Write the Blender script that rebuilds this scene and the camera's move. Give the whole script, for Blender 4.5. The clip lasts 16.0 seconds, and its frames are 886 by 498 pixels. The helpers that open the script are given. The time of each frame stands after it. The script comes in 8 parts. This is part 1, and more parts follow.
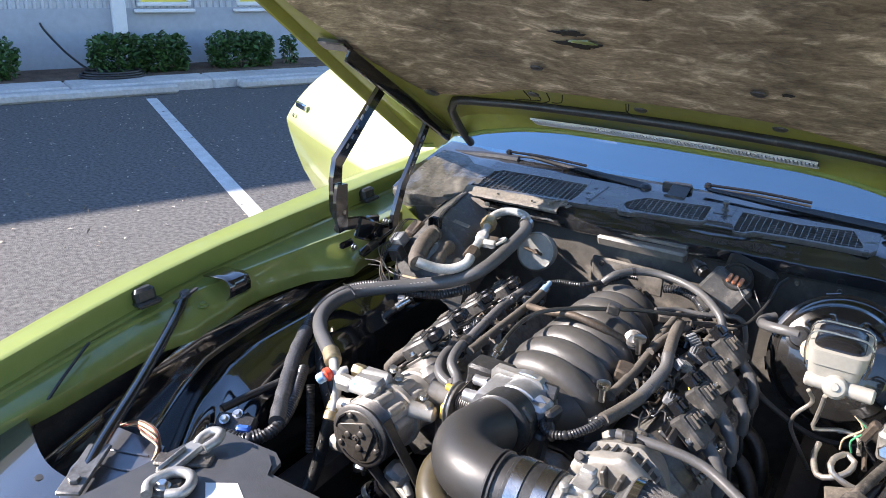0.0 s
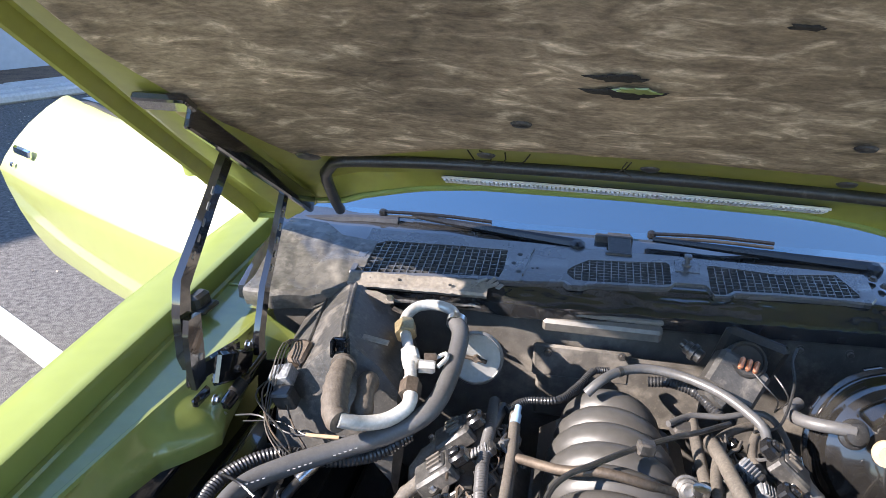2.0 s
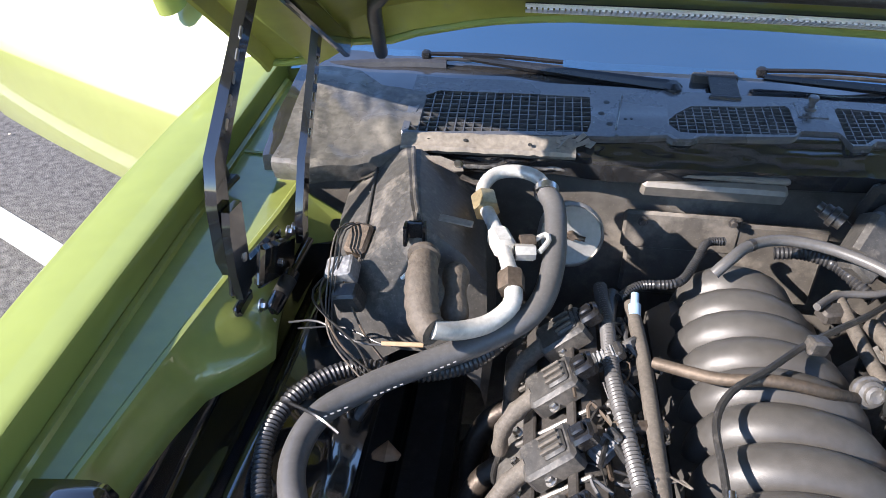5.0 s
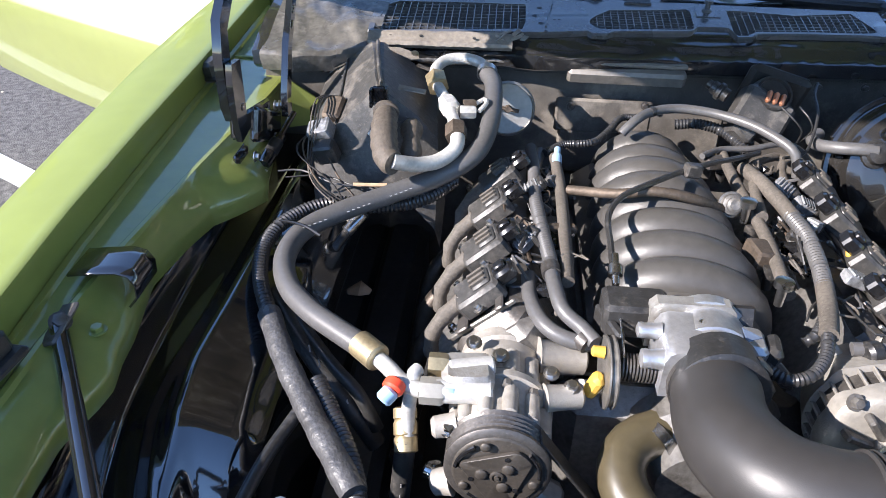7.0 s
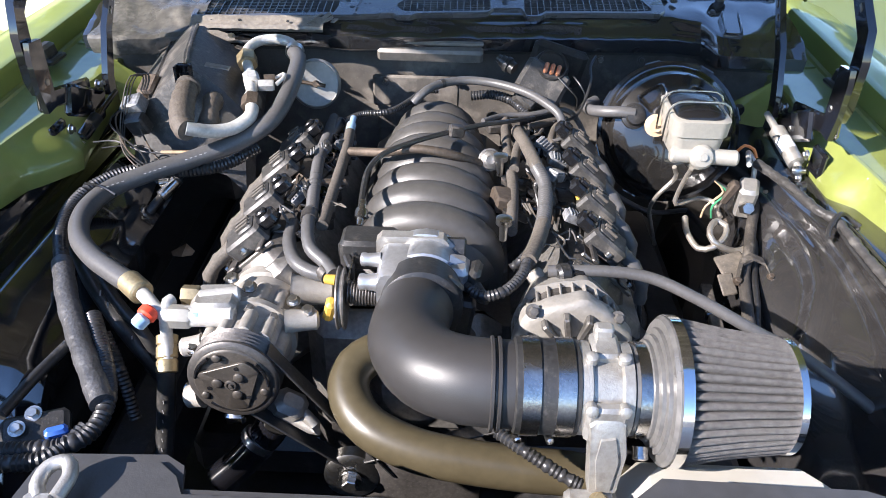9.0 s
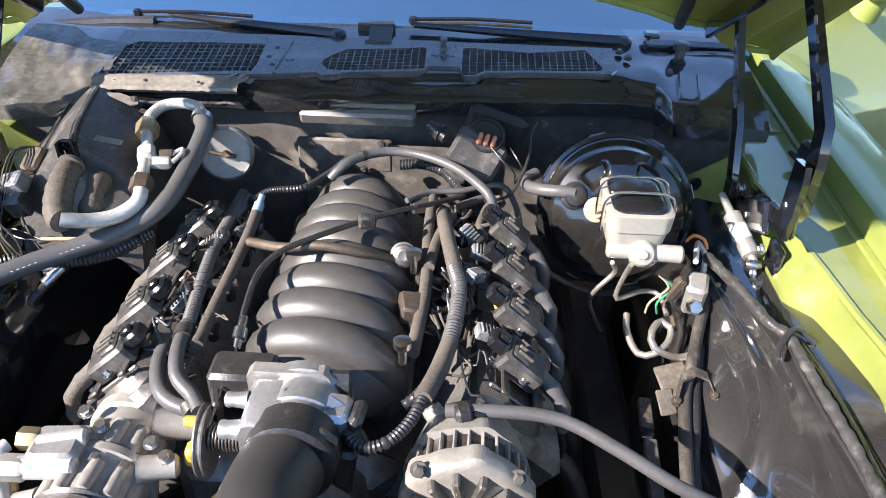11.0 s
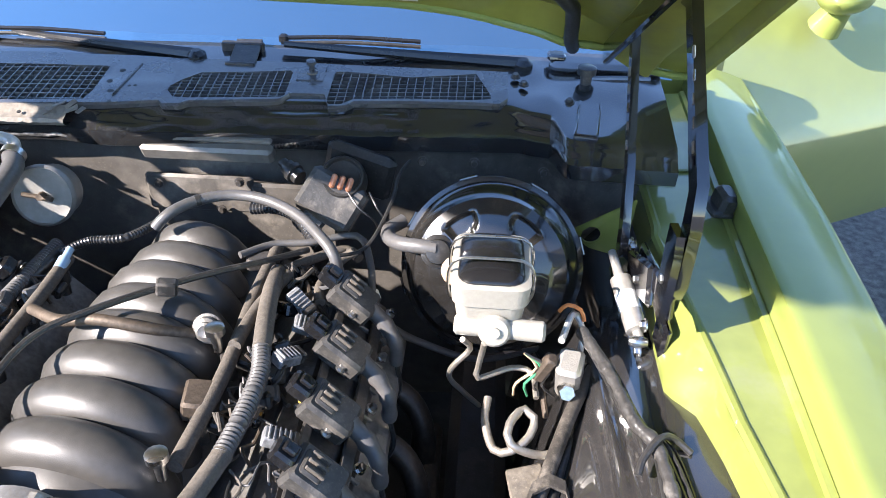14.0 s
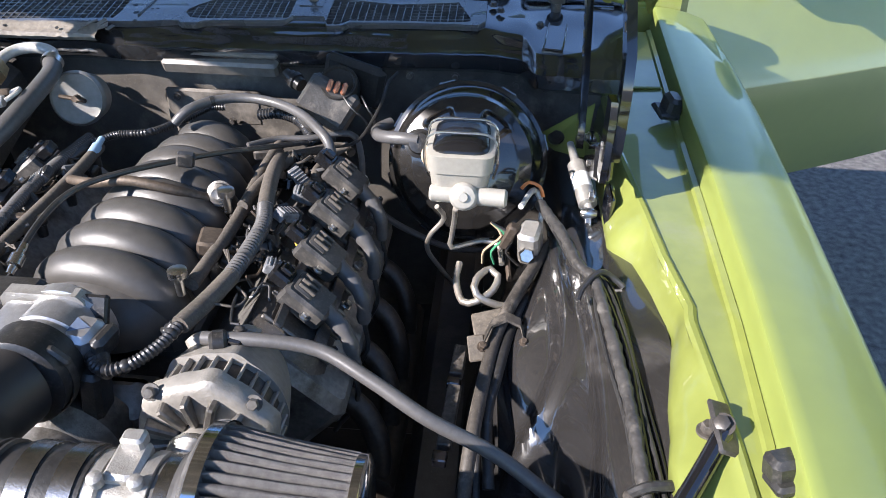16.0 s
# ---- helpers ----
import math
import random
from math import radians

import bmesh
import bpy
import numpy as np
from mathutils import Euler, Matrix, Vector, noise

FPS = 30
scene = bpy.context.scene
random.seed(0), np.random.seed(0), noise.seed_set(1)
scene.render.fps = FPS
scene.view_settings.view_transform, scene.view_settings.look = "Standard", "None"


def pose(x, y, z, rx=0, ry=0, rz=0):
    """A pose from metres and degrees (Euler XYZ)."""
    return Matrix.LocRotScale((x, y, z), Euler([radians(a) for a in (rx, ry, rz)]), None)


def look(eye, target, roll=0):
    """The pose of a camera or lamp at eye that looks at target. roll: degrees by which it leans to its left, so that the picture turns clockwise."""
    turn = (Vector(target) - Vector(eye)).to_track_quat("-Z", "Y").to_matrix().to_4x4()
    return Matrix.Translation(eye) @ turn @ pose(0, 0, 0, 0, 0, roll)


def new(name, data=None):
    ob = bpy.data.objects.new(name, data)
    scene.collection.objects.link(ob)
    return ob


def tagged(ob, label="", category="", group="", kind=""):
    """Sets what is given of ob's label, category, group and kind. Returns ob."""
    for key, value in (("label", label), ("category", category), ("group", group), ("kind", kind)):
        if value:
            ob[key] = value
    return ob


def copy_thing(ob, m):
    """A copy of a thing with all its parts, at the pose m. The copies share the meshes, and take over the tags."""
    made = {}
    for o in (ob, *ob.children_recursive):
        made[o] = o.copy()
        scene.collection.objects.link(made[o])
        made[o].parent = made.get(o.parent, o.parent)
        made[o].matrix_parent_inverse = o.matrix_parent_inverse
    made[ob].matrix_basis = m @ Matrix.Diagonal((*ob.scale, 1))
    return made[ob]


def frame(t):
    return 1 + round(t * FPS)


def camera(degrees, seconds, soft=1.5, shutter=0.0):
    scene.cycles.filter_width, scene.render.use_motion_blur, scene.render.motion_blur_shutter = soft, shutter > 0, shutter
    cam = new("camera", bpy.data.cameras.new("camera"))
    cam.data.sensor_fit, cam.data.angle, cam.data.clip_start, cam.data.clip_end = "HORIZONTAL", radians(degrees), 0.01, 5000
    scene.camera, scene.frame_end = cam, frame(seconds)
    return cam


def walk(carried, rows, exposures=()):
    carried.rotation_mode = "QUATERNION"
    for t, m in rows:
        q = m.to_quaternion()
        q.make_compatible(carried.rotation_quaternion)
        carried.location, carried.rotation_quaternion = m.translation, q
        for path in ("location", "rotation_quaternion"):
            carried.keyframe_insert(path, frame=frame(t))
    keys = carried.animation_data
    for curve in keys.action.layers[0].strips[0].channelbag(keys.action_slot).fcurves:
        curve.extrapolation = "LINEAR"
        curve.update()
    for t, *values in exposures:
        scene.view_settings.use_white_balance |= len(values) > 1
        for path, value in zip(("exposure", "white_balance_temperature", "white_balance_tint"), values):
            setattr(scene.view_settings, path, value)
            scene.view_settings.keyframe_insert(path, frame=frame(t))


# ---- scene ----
cam = camera(60.0, 16.0, soft=0.6)
PATH = [
    (0.0, 0.4952, -1.425, 1.5658, 68.753, -2.174, 31.974),
    (0.5, 0.3443, -1.3845, 1.5563, 68.86, -2.094, 25.677),
    (1.0, 0.1868, -1.3171, 1.5509, 68.93, -2.109, 17.927),
    (1.5, 0.0316, -1.1548, 1.5513, 68.981, -1.981, 13.036),
    (2.0, -0.1132, -0.9858, 1.5606, 68.931, -1.973, 10.487),
    (2.5, -0.2585, -0.825, 1.5362, 69.123, -1.785, 9.261),
    (3.0, -0.346, -0.7067, 1.5262, 69.073, -1.538, 8.312),
    (3.5, -0.3669, -0.6682, 1.4942, 67.849, -1.689, 7.735),
    (4.0, -0.3692, -0.6565, 1.4809, 60.761, -1.496, 7.012),
    (4.2, -0.3599, -0.6677, 1.4861, 58.083, -1.385, 7.248),
    (6.3, -0.3412, -0.927, 1.43, 56.762, -1.228, 5.518),
    (6.5, -0.3257, -0.9725, 1.431, 56.655, -1.288, 5.351),
    (7.0, -0.2788, -1.0753, 1.419, 56.717, -1.32, 4.971),
    (7.5, -0.2173, -1.1207, 1.4156, 56.788, -1.346, 4.464),
    (8.0, -0.1497, -1.1685, 1.4194, 56.821, -1.296, 3.731),
    (8.5, -0.0463, -1.2044, 1.4273, 56.748, -1.256, 2.664),
    (9.0, 0.0439, -1.2315, 1.4406, 56.856, -1.287, 1.947),
    (9.2, 0.0668, -1.2356, 1.4467, 56.857, -1.339, 1.737),
    (11.3, 0.1989, -0.9292, 1.5165, 55.925, -1.347, 2.599),
    (11.5, 0.2029, -0.8793, 1.516, 55.615, -1.15, 2.489),
    (12.0, 0.2144, -0.7262, 1.5126, 55.538, -1.316, 2.615),
    (12.5, 0.253, -0.6176, 1.4985, 55.603, -1.396, 3.015),
    (13.0, 0.3278, -0.5713, 1.4897, 55.706, -1.229, 3.529),
    (13.5, 0.3891, -0.6041, 1.4874, 55.816, -1.183, 3.634),
    (14.0, 0.4547, -0.7507, 1.4857, 56.151, -1.127, 3.914),
    (14.5, 0.4982, -0.906, 1.4682, 56.111, -1.032, 4.101),
    (15.0, 0.5002, -1.0057, 1.4363, 56.421, -1.132, 4.202),
    (15.5, 0.4713, -1.0366, 1.4176, 56.472, -1.237, 4.209),
    (16.0, 0.5236, -1.0014, 1.4215, 56.442, -1.283, 4.777),
]
walk(cam, [(t, pose(x, y, z, rx, ry, rz)) for t, x, y, z, rx, ry, rz in PATH],
     exposures=[(t, e + 0.30, k, 16) for t, e, k in ((0.0, 1.5, 6200), (1.0, 1.5, 6200), (2.0, 1.70, 6200), (3.0, 1.80, 6200), (4.0, 1.65, 6200), (6.5, 1.42, 5950), (9.0, 1.45, 5950), (11.5, 1.7, 6200), (12.5, 1.98, 6200), (13.5, 2.08, 6200), (14.5, 1.62, 6050), (15.2, 1.48, 6000), (16.0, 1.36, 5950))])

# ---- world and sun ----
SUN = Vector((-1.55, -0.86, 1.0)).normalized()
world = bpy.data.worlds.new("sky")
scene.world = world
world.use_nodes = True
wn, wl = world.node_tree.nodes, world.node_tree.links
sky = wn.new("ShaderNodeTexSky")
sky.sky_type = "NISHITA"
sky.sun_disc = False
sky.ozone_density, sky.dust_density, sky.air_density = 3.0, 0.0, 1.0
sky.sun_elevation = math.asin(SUN.z)
sky.sun_rotation = math.atan2(SUN.x, SUN.y)
wn["Background"].inputs["Strength"].default_value = 0.118
wl.new(sky.outputs[0], wn["Background"].inputs["Color"])
sun = new("sun", bpy.data.lights.new("sun", "SUN"))
sun.data.energy, sun.data.angle, sun.data.color = 4.5, radians(0.55), (1.0, 0.90, 0.77)
sun.matrix_world = look(SUN * 20, (0, 0, 0))


# ---- materials ----
def mat(name, base, rough=0.5, metal=0.0, var=0.25, scale=30.0, bump=0.0, bump_scale=200.0, coat=0.0, dirt=None, dirt_amount=0.0, spec=0.5, specks=0.0):
    """A worn surface: base colour varied at two scales, roughness varied, optional bump, clear coat and dusty patches."""
    m = bpy.data.materials.new(name)
    m.use_nodes = True
    n, l = m.node_tree.nodes, m.node_tree.links
    b = n["Principled BSDF"]
    co = n.new("ShaderNodeTexCoord")
    big = n.new("ShaderNodeTexNoise")
    big.inputs["Scale"].default_value, big.inputs["Detail"].default_value = scale * 0.2, 6
    fine = n.new("ShaderNodeTexNoise")
    fine.inputs["Scale"].default_value, fine.inputs["Detail"].default_value = scale * 2.5, 4
    for t in (big, fine):
        l.new(co.outputs["Object"], t.inputs["Vector"])
    add = n.new("ShaderNodeMath")
    add.operation = "ADD"
    l.new(big.outputs[0], add.inputs[0])
    l.new(fine.outputs[0], add.inputs[1])
    mapr = n.new("ShaderNodeMapRange")
    mapr.inputs[1].default_value, mapr.inputs[2].default_value = 0.7, 1.3
    mapr.inputs[3].default_value, mapr.inputs[4].default_value = 1 - var, 1 + var
    l.new(add.outputs[0], mapr.inputs[0])
    mul = n.new("ShaderNodeMix")
    mul.data_type, mul.blend_type = "RGBA", "MULTIPLY"
    mul.inputs[0].default_value = 1.0
    mul.inputs[6].default_value = (*base, 1)
    l.new(mapr.outputs[0], mul.inputs[7])
    colour = mul.outputs[2]
    if dirt:
        ramp = n.new("ShaderNodeValToRGB")
        ramp.color_ramp.elements[0].position = 0.62 - dirt_amount * 0.3
        ramp.color_ramp.elements[1].position = 0.80 - dirt_amount * 0.2
        dn = n.new("ShaderNodeTexNoise")
        dn.inputs["Scale"].default_value, dn.inputs["Detail"].default_value = scale * 0.5, 9
        dn.inputs["Roughness"].default_value = 0.65
        l.new(co.outputs["Object"], dn.inputs["Vector"])
        l.new(dn.outputs[0], ramp.inputs[0])
        dm = n.new("ShaderNodeMix")
        dm.data_type = "RGBA"
        l.new(ramp.outputs[0], dm.inputs[0])
        l.new(colour, dm.inputs[6])
        dm.inputs[7].default_value = (*dirt, 1)
        colour = dm.outputs[2]
    if specks:
        sn = n.new("ShaderNodeTexNoise")
        sn.inputs["Scale"].default_value, sn.inputs["Detail"].default_value = 300.0, 3
        l.new(co.outputs["Object"], sn.inputs["Vector"])
        sr = n.new("ShaderNodeMapRange")
        sr.inputs[1].default_value, sr.inputs[2].default_value, sr.inputs[3].default_value, sr.inputs[4].default_value = 0.60, 0.72, 0.0, specks
        l.new(sn.outputs[0], sr.inputs[0])
        sm = n.new("ShaderNodeMix")
        sm.data_type = "RGBA"
        l.new(sr.outputs[0], sm.inputs[0])
        l.new(colour, sm.inputs[6])
        sm.inputs[7].default_value = (0.36, 0.32, 0.27, 1)
        colour = sm.outputs[2]
    l.new(colour, b.inputs["Base Color"])
    rr = n.new("ShaderNodeMapRange")
    rr.inputs[3].default_value, rr.inputs[4].default_value = max(0.02, rough - 0.09), min(1.0, rough + 0.09)
    l.new(big.outputs[0], rr.inputs[0])
    l.new(rr.outputs[0], b.inputs["Roughness"])
    b.inputs["Metallic"].default_value = metal
    b.inputs["Specular IOR Level"].default_value = spec
    b.inputs["Coat Weight"].default_value = coat
    b.inputs["Coat Roughness"].default_value = 0.04
    if bump:
        bn = n.new("ShaderNodeTexNoise")
        bn.inputs["Scale"].default_value, bn.inputs["Detail"].default_value = bump_scale, 5
        l.new(co.outputs["Object"], bn.inputs["Vector"])
        bp = n.new("ShaderNodeBump")
        bp.inputs["Strength"].default_value, bp.inputs["Distance"].default_value = bump, 0.004
        l.new(bn.outputs[0], bp.inputs["Height"])
        l.new(bp.outputs[0], b.inputs["Normal"])
    return m


M = {}
M["paint"] = mat("lime_paint", (0.222, 0.265, 0.066), 0.50, 0.08, var=0.05, scale=8, coat=0.5, spec=0.25)
# same lime paint, lighter and more reflective so the doors glare white
M["paint_door_glare"] = mat("lime_paint_door_glare", (0.250, 0.285, 0.060), 0.48, 0.08, var=0.05, scale=8, coat=0.7, spec=0.9)
M["paint_door_glare"].node_tree.nodes["Principled BSDF"].inputs["IOR"].default_value = 2.0
M["paint_in"] = mat("lime_paint_inner", (0.212, 0.242, 0.056), 0.42, 0.12, var=0.10, scale=14, coat=1.0, dirt=(0.24, 0.26, 0.12), dirt_amount=0.12)
# lime paint shifted to yellow, carrying warm bounced light in its colour
M["paint_hood_bounce"] = mat("lime_paint_hood_bounce", (0.270, 0.268, 0.050), 0.42, 0.1, var=0.12, scale=14, coat=0.3, dirt=(0.20, 0.21, 0.10), dirt_amount=0.15)
M["satin"] = mat("satin_black_paint", (0.030, 0.030, 0.032), 0.34, var=0.4, scale=25, bump=0.05, bump_scale=90, dirt=(0.09, 0.08, 0.07), dirt_amount=0.2, specks=0.12)
M["cowl"] = mat("cowl_black_paint", (0.022, 0.022, 0.023), 0.14, var=0.4, scale=30, coat=1.0, spec=0.9, bump=0.14, bump_scale=9, dirt=(0.09, 0.085, 0.08), dirt_amount=0.05, specks=0.05)
M["cowl"].node_tree.nodes["Principled BSDF"].inputs["Coat IOR"].default_value = 1.75
M["gloss"] = mat("gloss_black_paint", (0.008, 0.008, 0.01), 0.13, var=0.3, scale=20, coat=1.0, bump=0.04, bump_scale=12)
M["gloss"].node_tree.nodes["Principled BSDF"].inputs["Coat IOR"].default_value = 1.65
M["channel"] = mat("dusty_channel_steel", (0.19, 0.174, 0.152), 0.45, 0.2, var=0.2, scale=30, bump=0.06, bump_scale=120, dirt=(0.07, 0.065, 0.06), dirt_amount=0.15)
M["booster"] = mat("booster_black_paint", (0.016, 0.015, 0.014), 0.20, var=0.3, scale=20, coat=1.0, bump=0.03, bump_scale=12)
M["firewall"] = mat("firewall_paint", (0.095, 0.087, 0.077), 0.45, var=0.35, scale=14, bump=0.15, bump_scale=60, dirt=(0.30, 0.27, 0.23), dirt_amount=0.28, specks=0.15)
M["plastic"] = mat("black_plastic", (0.030, 0.029, 0.028), 0.34, var=0.4, scale=50, bump=0.12, bump_scale=300, dirt=(0.17, 0.15, 0.13), dirt_amount=0.14, specks=0.13)
M["plastic_gloss"] = mat("gloss_plastic", (0.012, 0.012, 0.013), 0.2, var=0.3, scale=50)
M["intake"] = mat("intake_nylon", (0.058, 0.055, 0.051), 0.41, var=0.18, scale=30, bump=0.10, bump_scale=900, specks=0)
M["duct"] = mat("duct_black", (0.034, 0.032, 0.031), 0.44, var=0.1, scale=20, bump=0.06, bump_scale=900, specks=0)
M["rubber"] = mat("black_rubber", (0.026, 0.0255, 0.025), 0.36, var=0.35, scale=60, bump=0.08, bump_scale=250, dirt=(0.12, 0.11, 0.10), dirt_amount=0.10, specks=0.08)
M["hose_grey"] = mat("grey_hose_rubber", (0.085, 0.083, 0.082), 0.40, var=0.15, scale=60, bump=0.04, bump_scale=500, specks=0.05)
M["loom"] = mat("split_loom", (0.030, 0.030, 0.031), 0.33, var=0.25, scale=80, specks=0.08)
M["wrap"] = mat("grey_wrap_tape", (0.060, 0.060, 0.062), 0.42, var=0.4, scale=110, bump=0.35, bump_scale=170, dirt=(0.17, 0.165, 0.16), dirt_amount=0.2, specks=0.08)
M["tape"] = mat("cloth_tape", (0.092, 0.080, 0.066), 0.75, var=0.35, scale=80, bump=0.2, bump_scale=500, specks=0.15)
M["alu"] = mat("cast_aluminium", (0.40, 0.385, 0.355), 0.42, 0.6, var=0.15, scale=60, bump=0.2, bump_scale=450, dirt=(0.27, 0.245, 0.205), dirt_amount=0.35, specks=0.12)
M["dark_alu"] = mat("oily_aluminium", (0.20, 0.19, 0.175), 0.45, 0.6, var=0.3, scale=50, bump=0.15, bump_scale=350, dirt=(0.07, 0.062, 0.05), dirt_amount=0.35)
M["alu_tube"] = mat("aluminium_tube", (0.50, 0.49, 0.46), 0.45, 0.35, var=0.2, scale=60, bump=0.08, bump_scale=200)
M["steel"] = mat("plated_steel", (0.55, 0.54, 0.52), 0.28, 1.0, var=0.2, scale=80)
M["rusty"] = mat("brown_steel", (0.105, 0.082, 0.062), 0.6, 0.5, var=0.4, scale=60, bump=0.15, bump_scale=300)
M["heat_steel"] = mat("heat_stained_steel", (0.050, 0.040, 0.032), 0.45, 0.6, var=0.4, scale=50, bump=0.12, bump_scale=260)
M["chrome"] = mat("chrome", (0.85, 0.85, 0.86), 0.10, 1.0, var=0.05, scale=60)
M["brushed"] = mat("brushed_stainless", (0.42, 0.41, 0.40), 0.26, 1.0, var=0.25, scale=120, bump=0.06, bump_scale=500)
M["brass"] = mat("brass", (0.42, 0.34, 0.20), 0.45, 0.75, var=0.2, scale=80)
M["dark_steel"] = mat("dark_steel", (0.10, 0.092, 0.085), 0.42, 0.6, var=0.3, scale=60, bump=0.1, bump_scale=300, specks=0.12)
M["wire_red"] = mat("red_wire", (0.45, 0.05, 0.03), 0.45, var=0.1)
M["wire_orange"] = mat("orange_wire", (0.70, 0.22, 0.05), 0.45, var=0.1)
M["wire_tan"] = mat("tan_wire", (0.45, 0.32, 0.20), 0.5, var=0.2)
M["wire_green"] = mat("green_wire", (0.05, 0.25, 0.12), 0.5, var=0.2)
M["yellow"] = mat("yellow_plastic", (0.58, 0.36, 0.06), 0.4, var=0.1)
M["red_cap"] = mat("red_plastic", (0.75, 0.07, 0.03), 0.4, var=0.1)
M["blue_cap"] = mat("blue_fitting", (0.35, 0.52, 0.70), 0.4, 0.3, var=0.1)
M["copper"] = mat("copper_terminal", (0.62, 0.27, 0.15), 0.4, 0.6, var=0.2)
M["white_metal"] = mat("cast_white_metal", (0.36, 0.34, 0.295), 0.45, 0.2, var=0.08, scale=60, bump=0.12, bump_scale=400)
M["filter_mesh"] = mat("filter_gauze", (0.150, 0.140, 0.131), 0.75, var=0.4, scale=650, bump=1.0, bump_scale=1100)
M["olive_hose"] = mat("olive_rubber", (0.068, 0.056, 0.032), 0.36, var=0.15, scale=30)
M["pale_plug_blue"] = mat("blue_grey_plastic", (0.12, 0.16, 0.24), 0.45, var=0.15, scale=60)
M["pale_plug"] = mat("pale_connector", (0.24, 0.245, 0.25), 0.32, var=0.4, scale=80, dirt=(0.04, 0.04, 0.04), dirt_amount=0.6)
M["bare"] = mat("weathered_grey_metal", (0.105, 0.093, 0.080), 0.5, 0.3, var=0.5, scale=60, bump=0.4, bump_scale=180, dirt=(0.03, 0.03, 0.03), dirt_amount=0.4)
M["dusty_lip"] = mat("dusty_cream_plastic", (0.19, 0.168, 0.140), 0.6, var=0.3, scale=50, bump=0.2, bump_scale=150, dirt=(0.10, 0.09, 0.08), dirt_amount=0.25)
M["comp_case"] = mat("dusty_cast_case", (0.36, 0.335, 0.295), 0.5, 0.25, var=0.15, scale=40, bump=0.15, bump_scale=400, dirt=(0.22, 0.20, 0.17), dirt_amount=0.25)
M["pan"] = mat("grey_pan_paint", (0.15, 0.155, 0.17), 0.30, 0.6, var=0.25, scale=12, bump=0.03, bump_scale=60, dirt=(0.05, 0.05, 0.05), dirt_amount=0.2)
M["label"] = mat("white_label", (0.75, 0.75, 0.73), 0.5, var=0.05)
M["pale_grey"] = mat("grey_marking", (0.30, 0.30, 0.30), 0.5, var=0.05)


def liner_mat():
    """Fibre mat with pale streaks across the hood and dark stains."""
    m = bpy.data.materials.new("hood_liner")
    m.use_nodes = True
    n, l = m.node_tree.nodes, m.node_tree.links
    b = n["Principled BSDF"]
    b.inputs["Roughness"].default_value = 0.85
    co = n.new("ShaderNodeTexCoord")
    mp = n.new("ShaderNodeMapping")
    mp.inputs["Scale"].default_value = (15, 32, 32)
    l.new(co.outputs["Object"], mp.inputs[0])
    a = n.new("ShaderNodeTexNoise")
    a.inputs["Scale"].default_value, a.inputs["Detail"].default_value, a.inputs["Roughness"].default_value = 1.0, 9, 0.62
    a.inputs["Distortion"].default_value = 0.6
    l.new(mp.outputs[0], a.inputs["Vector"])
    r = n.new("ShaderNodeValToRGB")
    e = r.color_ramp.elements
    e[0].position, e[0].color = 0.34, (0.135, 0.098, 0.062, 1)
    e[1].position, e[1].color = 0.74, (0.78, 0.63, 0.45, 1)
    k = e.new(0.55)
    k.color = (0.285, 0.218, 0.143, 1)
    l.new(a.outputs[0], r.inputs[0])
    blot = n.new("ShaderNodeTexNoise")
    blot.inputs["Scale"].default_value, blot.inputs["Detail"].default_value, blot.inputs["Roughness"].default_value = 2.6, 7, 0.55
    l.new(co.outputs["Object"], blot.inputs["Vector"])
    br = n.new("ShaderNodeMapRange")
    br.inputs[1].default_value, br.inputs[2].default_value, br.inputs[3].default_value, br.inputs[4].default_value = 0.34, 0.68, 0.50, 1.55
    l.new(blot.outputs[0], br.inputs[0])
    fib = n.new("ShaderNodeTexNoise")
    fib.inputs["Scale"].default_value, fib.inputs["Detail"].default_value, fib.inputs["Roughness"].default_value = 5.0, 6, 0.7
    l.new(mp.outputs[0], fib.inputs["Vector"])
    fr = n.new("ShaderNodeMapRange")
    fr.inputs[1].default_value, fr.inputs[2].default_value, fr.inputs[3].default_value, fr.inputs[4].default_value = 0.35, 0.65, 0.72, 1.28
    l.new(fib.outputs[0], fr.inputs[0])
    fm = n.new("ShaderNodeMath")
    fm.operation = "MULTIPLY"
    l.new(fr.outputs[0], fm.inputs[0])
    l.new(br.outputs[0], fm.inputs[1])
    mx = n.new("ShaderNodeMix")
    mx.data_type, mx.blend_type = "RGBA", "MULTIPLY"
    mx.inputs[0].default_value = 1.0
    l.new(r.outputs[0], mx.inputs[6])
    l.new(fm.outputs[0], mx.inputs[7])
    l.new(mx.outputs[2], b.inputs["Base Color"])
    bp = n.new("ShaderNodeBump")
    bp.inputs["Strength"].default_value, bp.inputs["Distance"].default_value = 0.6, 0.004
    l.new(a.outputs[0], bp.inputs["Height"])
    l.new(bp.outputs[0], b.inputs["Normal"])
    return m


M["liner"] = liner_mat()
M["asphalt"] = mat("asphalt", (0.112, 0.106, 0.100), 0.85, var=0.8, scale=190, bump=0.9, bump_scale=170)
M["elbow_tape"] = mat("brown_elbow_tape", (0.085, 0.070, 0.055), 0.7, var=0.35, scale=60, bump=0.25, bump_scale=250)
M["canister"] = mat("grey_canister", (0.24, 0.235, 0.22), 0.42, 0.3, var=0.15, scale=40)
M["alt_case"] = mat("alternator_case", (0.31, 0.293, 0.262), 0.48, 0.30, var=0.16, scale=50, bump=0.15, bump_scale=350)
M["line"] = mat("road_paint", (0.62, 0.62, 0.60), 0.7, var=0.2, scale=40, bump=0.4, bump_scale=120)
